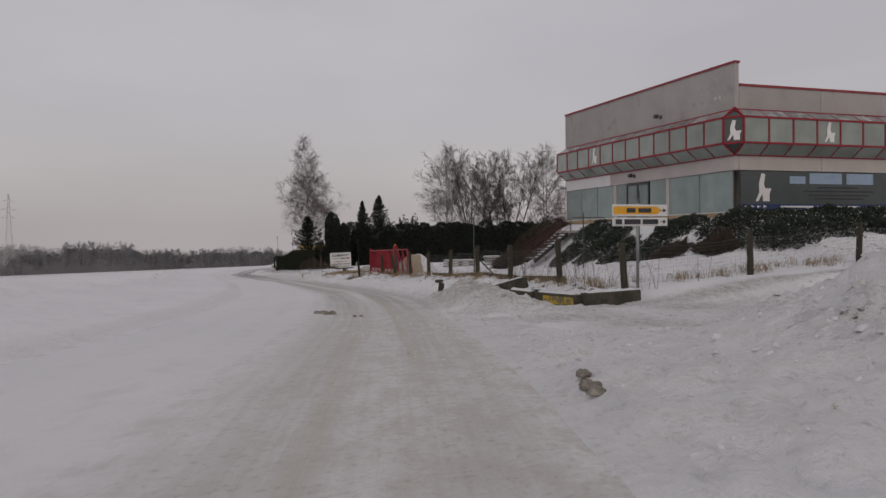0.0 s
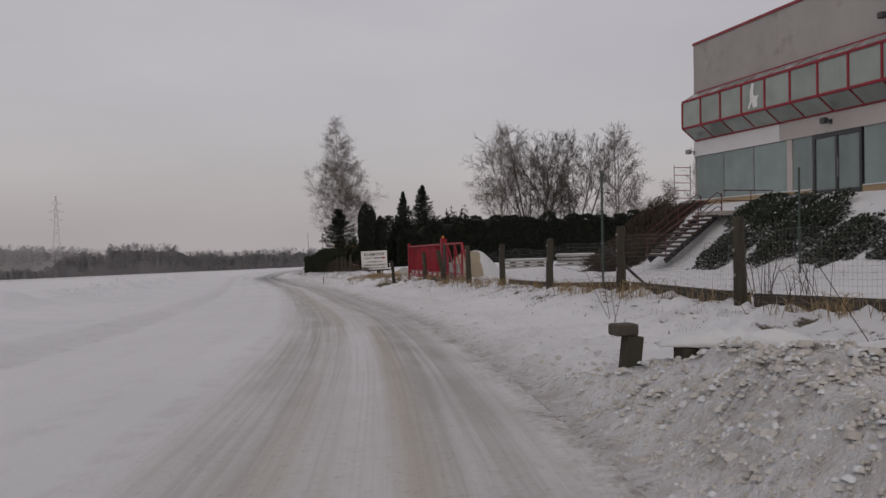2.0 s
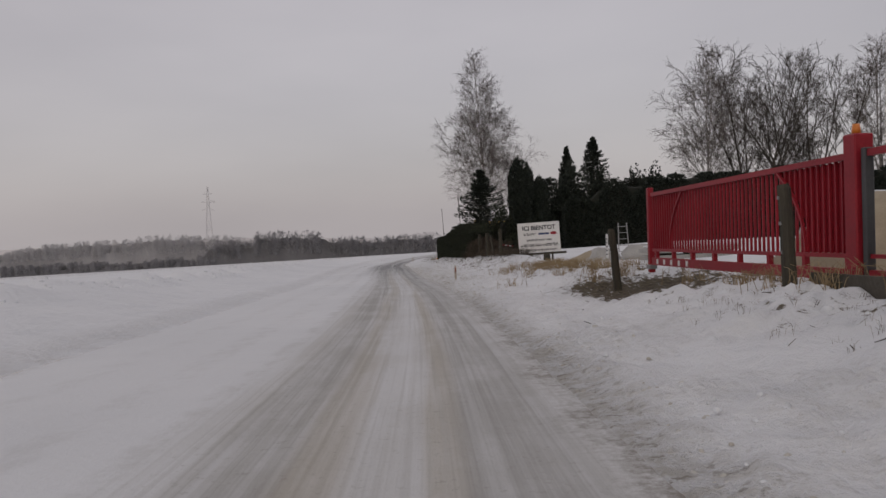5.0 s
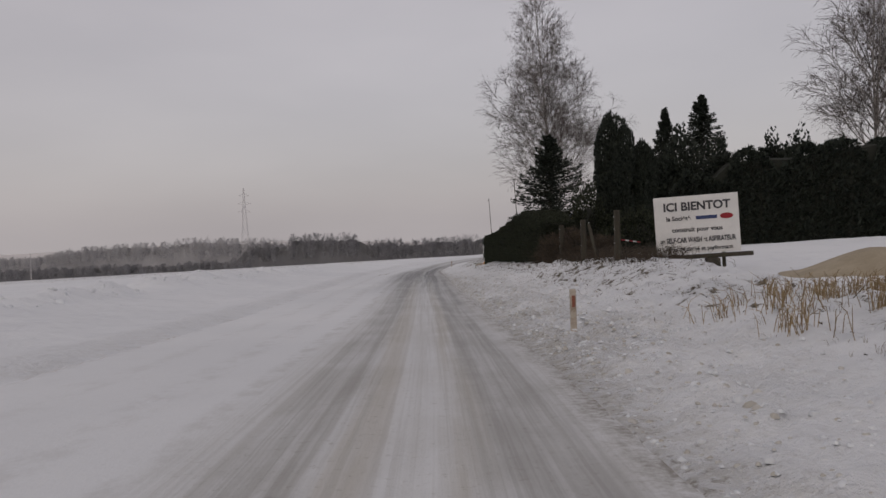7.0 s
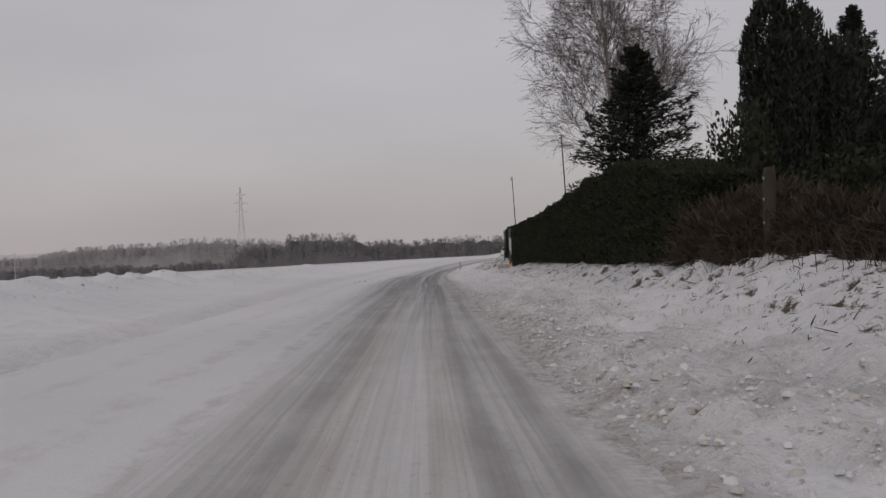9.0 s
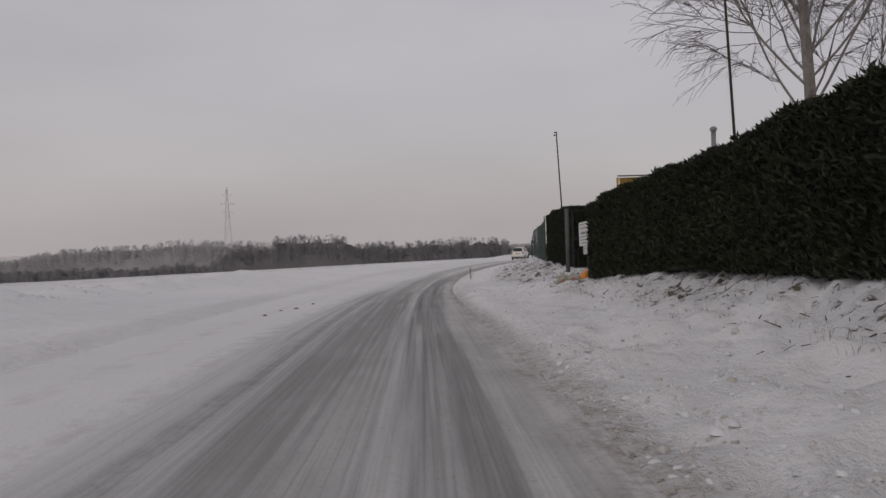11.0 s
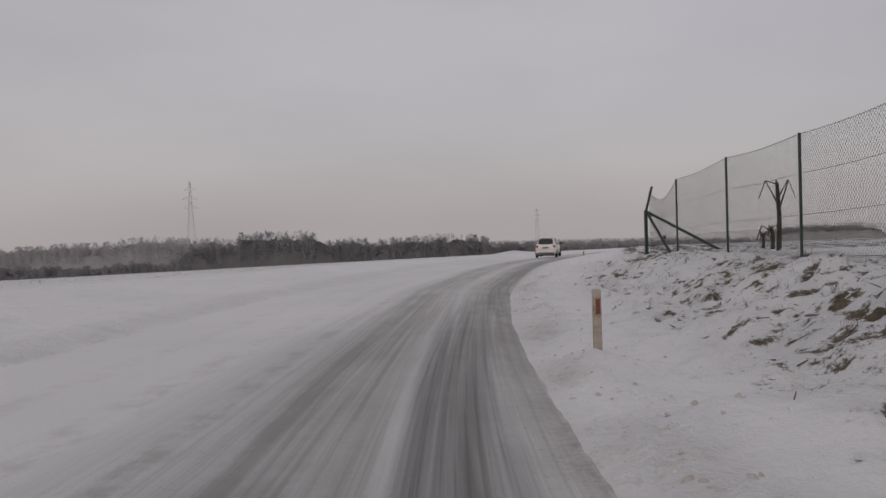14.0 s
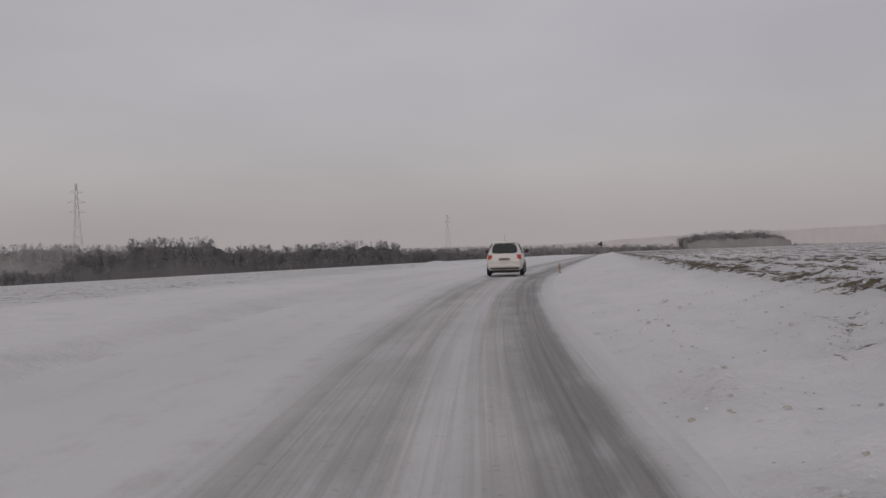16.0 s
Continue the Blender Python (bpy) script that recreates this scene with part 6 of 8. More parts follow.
part("tension_bolts", bm, BLACK_STEEL, fence)


def chain_link(a, b, ha, hb, sag):
    """Diamond mesh between two posts: two families of slanting wires and three line wires."""
    bm = bmesh.new()
    (xa, ya), (xb, yb) = a, b
    length = math.hypot(xb - xa, yb - ya)
    cell = 0.085

    def at(u, h):
        f = min(max(u / length, 0), 1)
        x, y = xa + (xb - xa) * f, ya + (yb - ya) * f
        top = ha + (hb - ha) * f - sag * math.sin(math.pi * f)
        return (x - o.x, y - o.y, za + (zb_ - za) * f + 0.04 + h * (top - 0.04))

    za, zb_ = fz(xa, ya), fz(xb, yb)
    hh = (ha + hb) / 2
    n = int((length + hh) / cell)
    for s in (1, -1):
        for k in range(n + 1):
            u0 = k * cell - (hh if s == 1 else 0)
            lo, hi = (u0, 0.0), (u0 + s * hh, 1.0)
            ua, ub = lo[0], hi[0]
            f0, f1 = 0.0, 1.0
            for bound in (0.0, length):
                if (ua - bound) * (ub - bound) < 0:
                    f = (bound - ua) / (ub - ua)
                    inside_a = 0 <= ua <= length
                    if inside_a:
                        f1 = min(f1, f)
                    else:
                        f0 = max(f0, f)
            if not (-1e-6 <= ua + (ub - ua) * (f0 + f1) / 2 <= length + 1e-6) or f1 - f0 < 0.02:
                continue
            p0, p1 = at(ua + (ub - ua) * f0, f0), at(ua + (ub - ua) * f1, f1)
            tube(bm, [p0, p1], 0.0019, 3, False)
    for h in (0.02, 0.35, 0.68, 0.99):
        tube(bm, [at(length * j / 6, h) for j in range(7)], 0.004, 3, False)
    return part("mesh_panel", bm, GREEN_STEEL, fence)


for (p, q, ha, hb) in zip(FEN, FEN[1:], TOPZ, TOPZ[1:]):
    chain_link(p, q, ha, hb, 0.05)
chain_link(FEN[-1], (EX, EYY), 2.12, 2.1, 0.42)
# an old dark vine stem and small stakes behind the mesh
for x, y, h in ((-7.6, 131.5, 1.55), (-5.6, 128.6, 1.0), (-4.6, 131.0, 0.7), (-6.2, 134.5, 0.6), (-5.2, 137.0, 0.5)):
    e = thing("dead_stem", (x, y, g(x, y)), "dark dead plant stem behind the chain-link fence", "stem", "dead stems")
    bm = bmesh.new()
    rng = random.Random(int(y * 10))
    tube(bm, [(0, 0, -0.1), (0.03, 0, h * 0.5), (0.0, 0.02, h)], [0.06, 0.05, 0.04], 6)
    for k in range(5):
        a = rng.uniform(0, 6.28)
        tube(bm, [(0, 0, h * rng.uniform(0.5, 1)), (0.25 * math.cos(a), 0.25 * math.sin(a), h + 0.05), (0.4 * math.cos(a), 0.4 * math.sin(a), h - 0.35)], [0.02, 0.015, 0.006], 4)
    part("stem", bm, POST_WOOD, e)
# leaning flag poles at the hedge
for x, y, zt_, lean in ((-10.34, 117.1, 2.55, 0.12), (-10.38, 97.5, 3.27, 0.10)):
    e = thing("flag_pole", (x, y, g(x, y)), "thin rusty flag pole leaning out of the hedge", "flag pole", "flag poles")
    h = zt_ - e.matrix_basis.translation.z
    bm = bmesh.new()
    tube(bm, [(0.045 * h, 0, -0.1), (0, 0, h)], [0.04, 0.028], 7)
    part("pole", bm, POST_WOOD, e, "rust-brown pole")
    bm = bmesh.new()
    box(bm, (-0.09, -0.03, h), (0.05, 0.03, h + 0.05), bevel=0.01)
    box(bm, (-0.12, -0.03, h - 0.14), (-0.04, 0.03, h - 0.07), bevel=0.01)
    part("pulley", bm, BLACK_STEEL, e)


# ---- plants ----
NEEDLE = leafy("dark_conifer_needles", (0.010, 0.015, 0.012), (0.027, 0.034, 0.025))
HEDGE_LEAF = leafy("clipped_hedge_leaf", (0.007, 0.011, 0.007), (0.036, 0.042, 0.024))
SHRUB_LEAF = leafy("evergreen_shrub_leaf", (0.011, 0.018, 0.013), (0.040, 0.052, 0.036), frost=(0.60, 0.60, 0.62), amount=0.24, grain=3.4)
TWIG = leafy("bare_birch_twig", (0.055, 0.044, 0.042), (0.12, 0.10, 0.095))
TWIG_DARK = leafy("bare_dark_twig", (0.028, 0.023, 0.020), (0.07, 0.058, 0.050))
BRAMBLE = leafy("brown_bramble", (0.022, 0.017, 0.013), (0.080, 0.062, 0.044))
STRAW_DULL = leafy("dull_dead_grass", (0.07, 0.056, 0.038), (0.20, 0.165, 0.115))
STRAW = leafy("dry_grass", (0.16, 0.115, 0.062), (0.34, 0.26, 0.155))
# near-black filler, the shade inside the foliage put into its colour
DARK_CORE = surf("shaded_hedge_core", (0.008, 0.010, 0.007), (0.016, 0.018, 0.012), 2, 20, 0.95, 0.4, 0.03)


def blades(name, pts, size, material, parent, seed, aspect=0.5, along=None, flat=0.0):
    """Many small pointed leaves or needle sprays, one four-cornered face each, turned at random or along given ways."""
    rng = np.random.default_rng(seed)
    pts = np.asarray(pts, float)
    n = len(pts)
    a = rng.normal(size=(n, 3)) if along is None else np.asarray(along, float) + 0.45 * rng.normal(size=(n, 3))
    a /= np.linalg.norm(a, axis=1, keepdims=True)
    b = rng.normal(size=(n, 3))
    if flat:
        b[:, 2] *= 1 - flat
    b -= a * (a * b).sum(1, keepdims=True)
    b /= np.linalg.norm(b, axis=1, keepdims=True)
    s = (np.asarray(size) * rng.uniform(0.6, 1.4, n))[:, None]
    q = np.stack([pts - a * s, pts + b * s * aspect - a * s * 0.1, pts + a * s, pts - b * s * aspect - a * s * 0.1], 1)
    faces = np.arange(4 * n).reshape(n, 4)
    return raw(name, q.reshape(-1, 3), faces, material, parent)


def sticks(name, segs, material, parent, sides=3):
    """Twigs: tapered prisms from (p0, p1, r0, r1) rows."""
    s = np.array(segs, float)
    p0, p1, r0, r1 = s[:, 0:3], s[:, 3:6], s[:, 6:7], s[:, 7:8]
    t = p1 - p0
    t /= np.linalg.norm(t, axis=1, keepdims=True) + 1e-9
    ref = np.where(np.abs(t[:, 2:3]) > 0.9, np.array([[1.0, 0, 0]]), np.array([[0, 0, 1.0]]))
    u = np.cross(t, ref)
    u /= np.linalg.norm(u, axis=1, keepdims=True) + 1e-9
    v = np.cross(t, u)
    ring0 = [p0 + r0 * (math.cos(k * 2 * math.pi / sides) * u + math.sin(k * 2 * math.pi / sides) * v) for k in range(sides)]
    ring1 = [p1 + r1 * (math.cos(k * 2 * math.pi / sides) * u + math.sin(k * 2 * math.pi / sides) * v) for k in range(sides)]
    verts = np.stack(ring0 + ring1, 1).reshape(-1, 3)
    n = len(s)
    base = (np.arange(n) * 2 * sides)[:, None]
    faces = np.concatenate([base + np.array([[k, (k + 1) % sides, sides + (k + 1) % sides, sides + k]]) for k in range(sides)], 0)
    return raw(name, verts, faces, material, parent)


def bare_tree(name, x, y, top, label, seed, reach=((0.0, 5.5), (0.3, 7.0), (1.0, 0.6)), counts=(60, 9, 5, 3), stems=1, splay=0.0, rise=0.75, weep=0.6, clear=0.10, trunk_r=0.2, twig=1.0, thick=0.007, bark=None, twig_mat=None, leaders=3, group="", category="tree"):
    """A leafless tree: stems, boughs, branches, sprays and fine hanging twigs, each level growing from the one before.
    reach: (share of the height, bough length) knots; counts: boughs, and children of each bough, branch and spray."""
    rng = np.random.default_rng(seed)
    z = g(x, y)
    e = thing(name, (x, y, z), label, category, group)
    height = top - z
    wood, twigs = [], []

    def unit(v):
        return v / (np.linalg.norm(v, axis=1, keepdims=True) + 1e-9)

    def grow(start, way, length, steps, lift, droop, wobble, r0, r1, out):
        """Grows all shoots of one level at once and returns their points and directions."""
        p, d = start.copy(), unit(way)
        pts, ways = [p.copy()], [d.copy()]
        for k in range(steps):
            f = (k + 1) / steps
            q = p + d * (length / steps)[:, None]
            ra, rb = r0 + (r1 - r0) * k / steps, r0 + (r1 - r0) * f
            out.append(np.concatenate([p, q, ra[:, None], rb[:, None]], 1))
            p = q
            bend = lift * (1 - f) - droop * f * f
            d = d + rng.normal(0, wobble, d.shape)
            d[:, 2] += bend
            d = unit(d)
            pts.append(p.copy())
            ways.append(d.copy())
        return np.stack(pts, 1), np.stack(ways, 1)

    def pick(pts, ways, f):
        """Points and directions at shares f along each shoot."""
        n = pts.shape[1] - 1
        k = np.clip((f * n).astype(int), 0, n - 1)
        w = (f * n - k)[:, None]
        rows = np.arange(len(pts))
        return pts[rows, k] * (1 - w) + pts[rows, k + 1] * w, ways[rows, k]

    def aside(ways, angle):
        """Directions that leave the given ones at an angle, all round."""
        r = rng.normal(size=ways.shape)
        r = unit(r - ways * (r * ways).sum(1, keepdims=True))
        return ways * np.cos(angle)[:, None] + r * np.sin(angle)[:, None]

    az = 2 * math.pi * np.arange(stems) / stems + rng.uniform(0, 0.8, stems)
    out_k = splay * rng.uniform(0.55, 1.15, stems) * (stems > 1)
    length = height * np.where(np.arange(stems) == 0, 0.98, rng.uniform(0.82, 0.97, stems))
    way = np.stack([out_k * np.cos(az), out_k * np.sin(az), np.ones(stems)], 1)
    tr = np.full(stems, trunk_r / math.sqrt(stems) ** 0.8)
    base = np.tile(np.array([[0.0, 0.0, -0.2]]), (stems, 1))
    P0, W0 = grow(base, way, length, 14, 0.05, 0.0, 0.012 if stems == 1 else 0.035, tr, np.full(stems, 0.012), wood)
    # boughs
    n1 = counts[0]
    f = clear + (0.985 - clear) * (np.arange(n1) + rng.random(n1)) / n1
    st = np.arange(n1) % stems
    p, w = pick(P0[st], W0[st], f)
    ks, vs = zip(*reach)
    ln = np.interp(f, ks, vs) * rng.uniform(0.65, 1.2, n1)
    a = np.arange(n1) * 2.4 + rng.uniform(-0.5, 0.5, n1)
    up = rise * rng.uniform(0.65, 1.35, n1) * (0.5 + 0.9 * f)
    lead = rng.permutation(np.nonzero((f > 0.25) & (f < 0.6))[0])[:leaders]
    up[lead] *= 2.6
    d = np.stack([np.cos(a), np.sin(a), up], 1) + 0.35 * w
    rad = np.clip(tr[st] * (1 - f) ** 0.9 * (0.26 if stems == 1 else 0.5), 0.014, 0.5)
    P1, W1 = grow(p, d, ln, 8, 0.10, 0.16 * weep, 0.07, rad, np.full(n1, thick * 1.6), wood)

    def shoots(P, W, ln, n, lo, share, least, angle, steps, lift, droop, wobble, ra, rb, out):
        share_n = np.maximum(1, np.round(n * (ln / ln.mean()) ** 0.9 + rng.uniform(-0.4, 0.4, len(P)))).astype(int)
        idx = np.repeat(np.arange(len(P)), share_n)
        f = lo + (1 - lo) * rng.random(len(idx)) ** 0.8
        p, w = pick(P[idx], W[idx], f)
        l2 = ln[idx] * share * (1.15 - 0.75 * f) * rng.uniform(0.6, 1.3, len(idx)) + least
        d = aside(w, rng.uniform(0.55, 1.25, len(idx)) * angle)
        m = len(idx)
        P2, W2 = grow(p, d, l2, steps, lift, droop, wobble, np.full(m, ra), np.full(m, rb), out)
        return P2, W2, l2

    P2, W2, l2 = shoots(P1, W1, ln, counts[1], 0.18, 0.42, 0.25, 0.75, 5, 0.10, 0.16 * weep, 0.10, thick * 2.4, thick * 1.4, wood)
    P3, W3, l3 = shoots(P2, W2, l2, counts[2], 0.15, 0.38, 0.30 * twig, 0.70, 3, 0.05, 0.35 * weep, 0.12, thick * 1.4, thick, twigs)
    shoots(P3, W3, l3, counts[3], 0.1, 0.25, 0.55 * twig, 0.60, 3, 0.0, 0.9 * weep, 0.12, thick, thick * 0.55, twigs)
    sticks("trunk", np.concatenate(wood), bark or BARK_BIRCH, e, 5)
    sticks("crown", np.concatenate(twigs), twig_mat or TWIG, e, 3)
    return e


BARK_DARK = surf("dark_alder_bark", (0.035, 0.030, 0.026), (0.075, 0.064, 0.055), 3.0, 20, 0.9, 0.4, 0.02)
SLIM = ((0.0, 4.6), (0.2, 7.0), (0.35, 7.2), (0.5, 5.4), (0.65, 3.8), (0.8, 2.6), (0.92, 1.7), (1.0, 0.8))
WIDE_BIRCH = ((0.0, 4.0), (0.3, 6.2), (0.6, 5.0), (0.85, 2.6), (1.0, 1.2))
ROUND = ((0.0, 3.6), (0.3, 5.6), (0.6, 5.4), (0.8, 4.0), (1.0, 1.8))
# the birch behind the hedge
bare_tree("birch_tree", -6.7, 100.6, 19.9, "tall bare weeping birch with pale trunk behind the hedge", 14, SLIM, (70, 9, 5, 4), rise=1.05, weep=0.8, clear=0.15, trunk_r=0.19, twig=1.1, thick=0.0066, leaders=5)
# the group behind the yard
bare_tree("birch_tree", 14.6, 90.5, 17.9, "bare birch with drooping twigs over the conifer row", 21, WIDE_BIRCH, (58, 7, 4, 3), 2, 0.12, 0.9, 0.95, 0.2, 0.2, 1.2, 0.0085, group="yard trees")
bare_tree("alder_tree", 19.8, 91.0, 18.6, "broad bare tree with forked dark stems", 22, ROUND, (78, 7, 4, 3), 6, 0.50, 1.1, 0.30, 0.26, 0.36, 0.95, 0.0095, BARK_DARK, TWIG_DARK, 0, "yard trees")
bare_tree("alder_tree", 26.0, 91.5, 18.9, "broad bare tree with forked dark stems", 28, ROUND, (78, 7, 4, 3), 6, 0.50, 1.1, 0.30, 0.26, 0.36, 0.95, 0.0095, BARK_DARK, TWIG_DARK, 0, "yard trees")
bare_tree("birch_tree", 32.4, 89.0, 18.0, "bare birch with thin drooping twigs", 23, WIDE_BIRCH, (58, 7, 4, 3), 2, 0.14, 1.0, 0.8, 0.2, 0.2, 1.1, 0.0085, group="yard trees")
bare_tree("birch_tree", 36.6, 85.5, 9.0, "small bare weeping tree over the conifer row", 24, ((0.0, 2.0), (0.5, 3.2), (1.0, 1.2)), (34, 7, 4, 3), 3, 0.3, 0.8, 1.0, 0.3, 0.12, 1.0, 0.008, group="yard trees")
bare_tree("birch_tree", 45.0, 85.0, 15.2, "bare birch standing over the conifer row", 25, WIDE_BIRCH, (40, 6, 4, 3), 1, 0.0, 1.0, 0.8, 0.2, 0.16, 1.0, 0.0085, group="yard trees")
bare_tree("birch_tree", 49.5, 85.5, 16.6, "bare birch standing over the conifer row", 26, WIDE_BIRCH, (40, 6, 4, 3), 1, 0.0, 1.0, 0.8, 0.2, 0.16, 1.0, 0.0085, group="yard trees")


def spruce(x, y, top, r, seed, label, group="conifers", z=None, name="spruce_tree", mat=None, density=1.0, droop=0.35, power=0.55):
    """A conifer: a trunk, boughs in whorls, and needle sprays along every bough."""
    rng = random.Random(seed)
    z = g(x, y) if z is None else z
    e = thing(name, (x, y, z), label, "conifer", group)
    h = top - z
    wood, pts, ways = [(0, 0, -0.2, 0, 0, h * 0.97, 0.02 * h, 0.015)], [], []
    count = int(h * 15)
    for i in range(count):
        f = 0.03 + 0.96 * (i + rng.random()) / count
        az = i * 2.4 + rng.uniform(-0.6, 0.6)
        gap = 0.80 + 0.34 * noise.noise((math.cos(az) * 1.2, math.sin(az) * 1.2, f * h * 0.9 + seed))
        ln = r * (1 - f) ** power * gap * rng.uniform(0.75, 1.15) + 0.10
        p = np.array([0, 0, f * h])
        d = np.array([math.cos(az), math.sin(az), 0.30 - 0.35 * (1 - f)])
        n = 5
        for j in range(n):
            q = p + d * ln / n
            wood.append((*p, *q, 0.02, 0.012))
            for m in range(int(11 * density)):
                t = rng.random()
                side = np.array([-d[1], d[0], 0]) * rng.uniform(-1, 1) * (0.20 * ln * (1.15 - j / n) + 0.06)
                pts.append(p + (q - p) * t + side + np.array([0, 0, rng.uniform(-0.22, 0.10)]))
                ways.append(d + np.array([0, 0, -droop]) + side * 0.6)
            p = q
            d = d + np.array([0, 0, -droop * 0.20 + 0.16 * (j > 1)])
    sticks("trunk", wood, POST_WOOD, e, 4)
    blades("needles", pts, 0.12, mat or NEEDLE, e, seed, 0.28, ways)
    return e


def column(x, y, top, r, seed, label, z=None, name="thuja_tree", n=20000, group="conifers"):
    """A dense columnar conifer with upright sprays."""
    rng = np.random.default_rng(seed)
    z = g(x, y) if z is None else z
    e = thing(name, (x, y, z), label, "conifer", group)
    h = top - z
    f = rng.random(n) ** 0.9
    az = rng.uniform(0, 2 * math.pi, n)
    lump = np.array([noise.noise((math.cos(a) * 1.6, math.sin(a) * 1.6, q * h * 0.8 + seed)) for a, q in zip(az, f)])
    rad = r * np.clip(np.minimum(0.72 + 0.9 * f, 1.0) * np.where(f > 0.74, np.clip(1 - (np.maximum(f - 0.74, 0) / 0.265) ** 3.6, 0.0, 1), 1.0), 0.02, 1) * (1 + 0.30 * lump) * rng.uniform(0.78, 1.06, n)
    pts = np.stack([rad * np.cos(az), rad * np.sin(az), f * h * (0.97 + 0.10 * lump) + rng.normal(0, 0.06, n)], 1)
    ways = np.stack([0.35 * np.cos(az), 0.35 * np.sin(az), np.ones(n)], 1)
    bm = bmesh.new()
    tube(bm, [(0, 0, -0.1), (0, 0, h * 0.25), (0, 0, h * 0.6), (0, 0, h * 0.93)], [r * 0.6, r * 0.8, r * 0.72, r * 0.08], 10)
    part("shaded_core", bm, DARK_CORE, e)
    blades("foliage", pts, 0.11, NEEDLE, e, seed, 0.30, ways)
    return e


def clump(x, y, sx, sy, h, seed, label, mat, name="evergreen_shrub", n=3000, group="shrubs on the bank", size=0.10, z=None, core=DARK_CORE, turn=0.0, category="shrub"):
    """A rounded, uneven shrub: an irregular dark core and leaves all over it."""
    rng = np.random.default_rng(seed)
    z = g(x, y) if z is None else z
    e = thing(name, (x, y, z), label, category, group)
    e.matrix_basis = e.matrix_basis @ Matrix.Rotation(turn, 4, "Z")
    az, cu = rng.uniform(0, 2 * math.pi, n), rng.uniform(-0.15, 1, n)
    cs = np.sqrt(np.clip(1 - cu**2, 0, 1))
    d = np.stack([cs * np.cos(az), cs * np.sin(az), cu], 1)
    k = np.array([1 + 0.42 * noise.noise(Vector(v) * 1.7 + Vector((seed, 0, 0))) + 0.30 * noise.noise(Vector(v) * 4.2 + Vector((0, seed, 0))) for v in d])
    pts = d * k[:, None] * rng.uniform(0.80, 1.10, n)[:, None] * np.array([sx, sy, h])
    ca, sa = math.cos(turn), math.sin(turn)

    gx, gy = np.linspace(-1.6 * sx, 1.6 * sx, 9), np.linspace(-1.6 * sy, 1.6 * sy, 9)
    grid = np.array([[g(x + ca * px - sa * py, y + sa * px + ca * py) - z for py in gy] for px in gx])

    def slope(px, py):
        i = np.clip((np.asarray(px) / sx + 1.6) / 0.4, 0, 7.999)
        j = np.clip((np.asarray(py) / sy + 1.6) / 0.4, 0, 7.999)
        a, b = i.astype(int), j.astype(int)
        u, v = i - a, j - b
        return grid[a, b] * (1 - u) * (1 - v) + grid[a + 1, b] * u * (1 - v) + grid[a, b + 1] * (1 - u) * v + grid[a + 1, b + 1] * u * v

    bm = bmesh.new()
    bmesh.ops.create_icosphere(bm, subdivisions=3, radius=1)
    for v in bm.verts:
        c = v.co.normalized()
        kk = 0.72 * (1 + 0.42 * noise.noise(c * 1.7 + Vector((seed, 0, 0))) + 0.30 * noise.noise(c * 4.2 + Vector((0, seed, 0))))
        v.co = Vector((c.x * sx * kk, c.y * sy * kk, max(c.z, -0.3) * h * kk + float(slope(c.x * sx * kk, c.y * sy * kk))))
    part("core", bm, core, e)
    pts[:, 2] = np.maximum(pts[:, 2], 0.0) + slope(pts[:, 0], pts[:, 1])
    blades("leaves", pts, size, mat, e, seed, 0.55 if mat is not BRAMBLE else 0.10, d + np.array([0, 0, 0.3]))
    return e


spruce(4.43, 96.7, 9.4, 6.4, 31, "dark green spruce with spiky top", density=2.3, power=0.95)
spruce(1.46, 96.6, 8.4, 3.9, 32, "slim dark green spruce with a pointed top", density=2.3, power=1.0)
column(-6.7, 81.5, 5.8, 1.05, 33, "tall dark columnar thuja")
column(-4.9, 81.9, 4.2, 0.72, 34, "narrower dark columnar thuja")
spruce(-9.3, 88.0, 5.5, 4.6, 35, "shaggy broad-topped dark fir behind the clipped hedge", density=2.6, droop=0.12, name="fir_tree", power=0.75)
spruce(-2.2, 90.0, 4.6, 3.6, 36, "dense dark fir between the thujas", density=1.6, name="fir_tree", power=0.4)
spruce(1.6, 86.5, 3.7, 3.8, 37, "dense dark fir beside the spruces", density=1.6, name="fir_tree", power=0.4)
spruce(5.6, 88.0, 4.3, 4.0, 38, "dense dark fir beside the spruces", density=1.6, name="fir_tree", power=0.4)
clump(-8.9, 79.6, 1.7, 2.0, 3.4, 39, "rounded dark evergreen bush behind the hedge", HEDGE_LEAF, "evergreen_bush", 9000, "conifers", 0.075, category="bush")
clump(-7.0, 77.0, 1.8, 2.0, 2.2, 46, "low dark evergreen bush beside the hedge", HEDGE_LEAF, "evergreen_bush", 8000, "conifers", 0.075, category="bush")


for i, (x, y, sx, h) in enumerate(((-0.6, 88.2, 2.2, 6.3), (2.8, 89.6, 2.3, 6.6), (7.0, 89.0, 2.6, 6.4))):
    clump(x, y, sx, sx * 0.8, h, 47 + 3 * i, "dense dark evergreen tree between the spruces", NEEDLE, "evergreen_tree", 9000, "conifers", 0.15, category="tree")


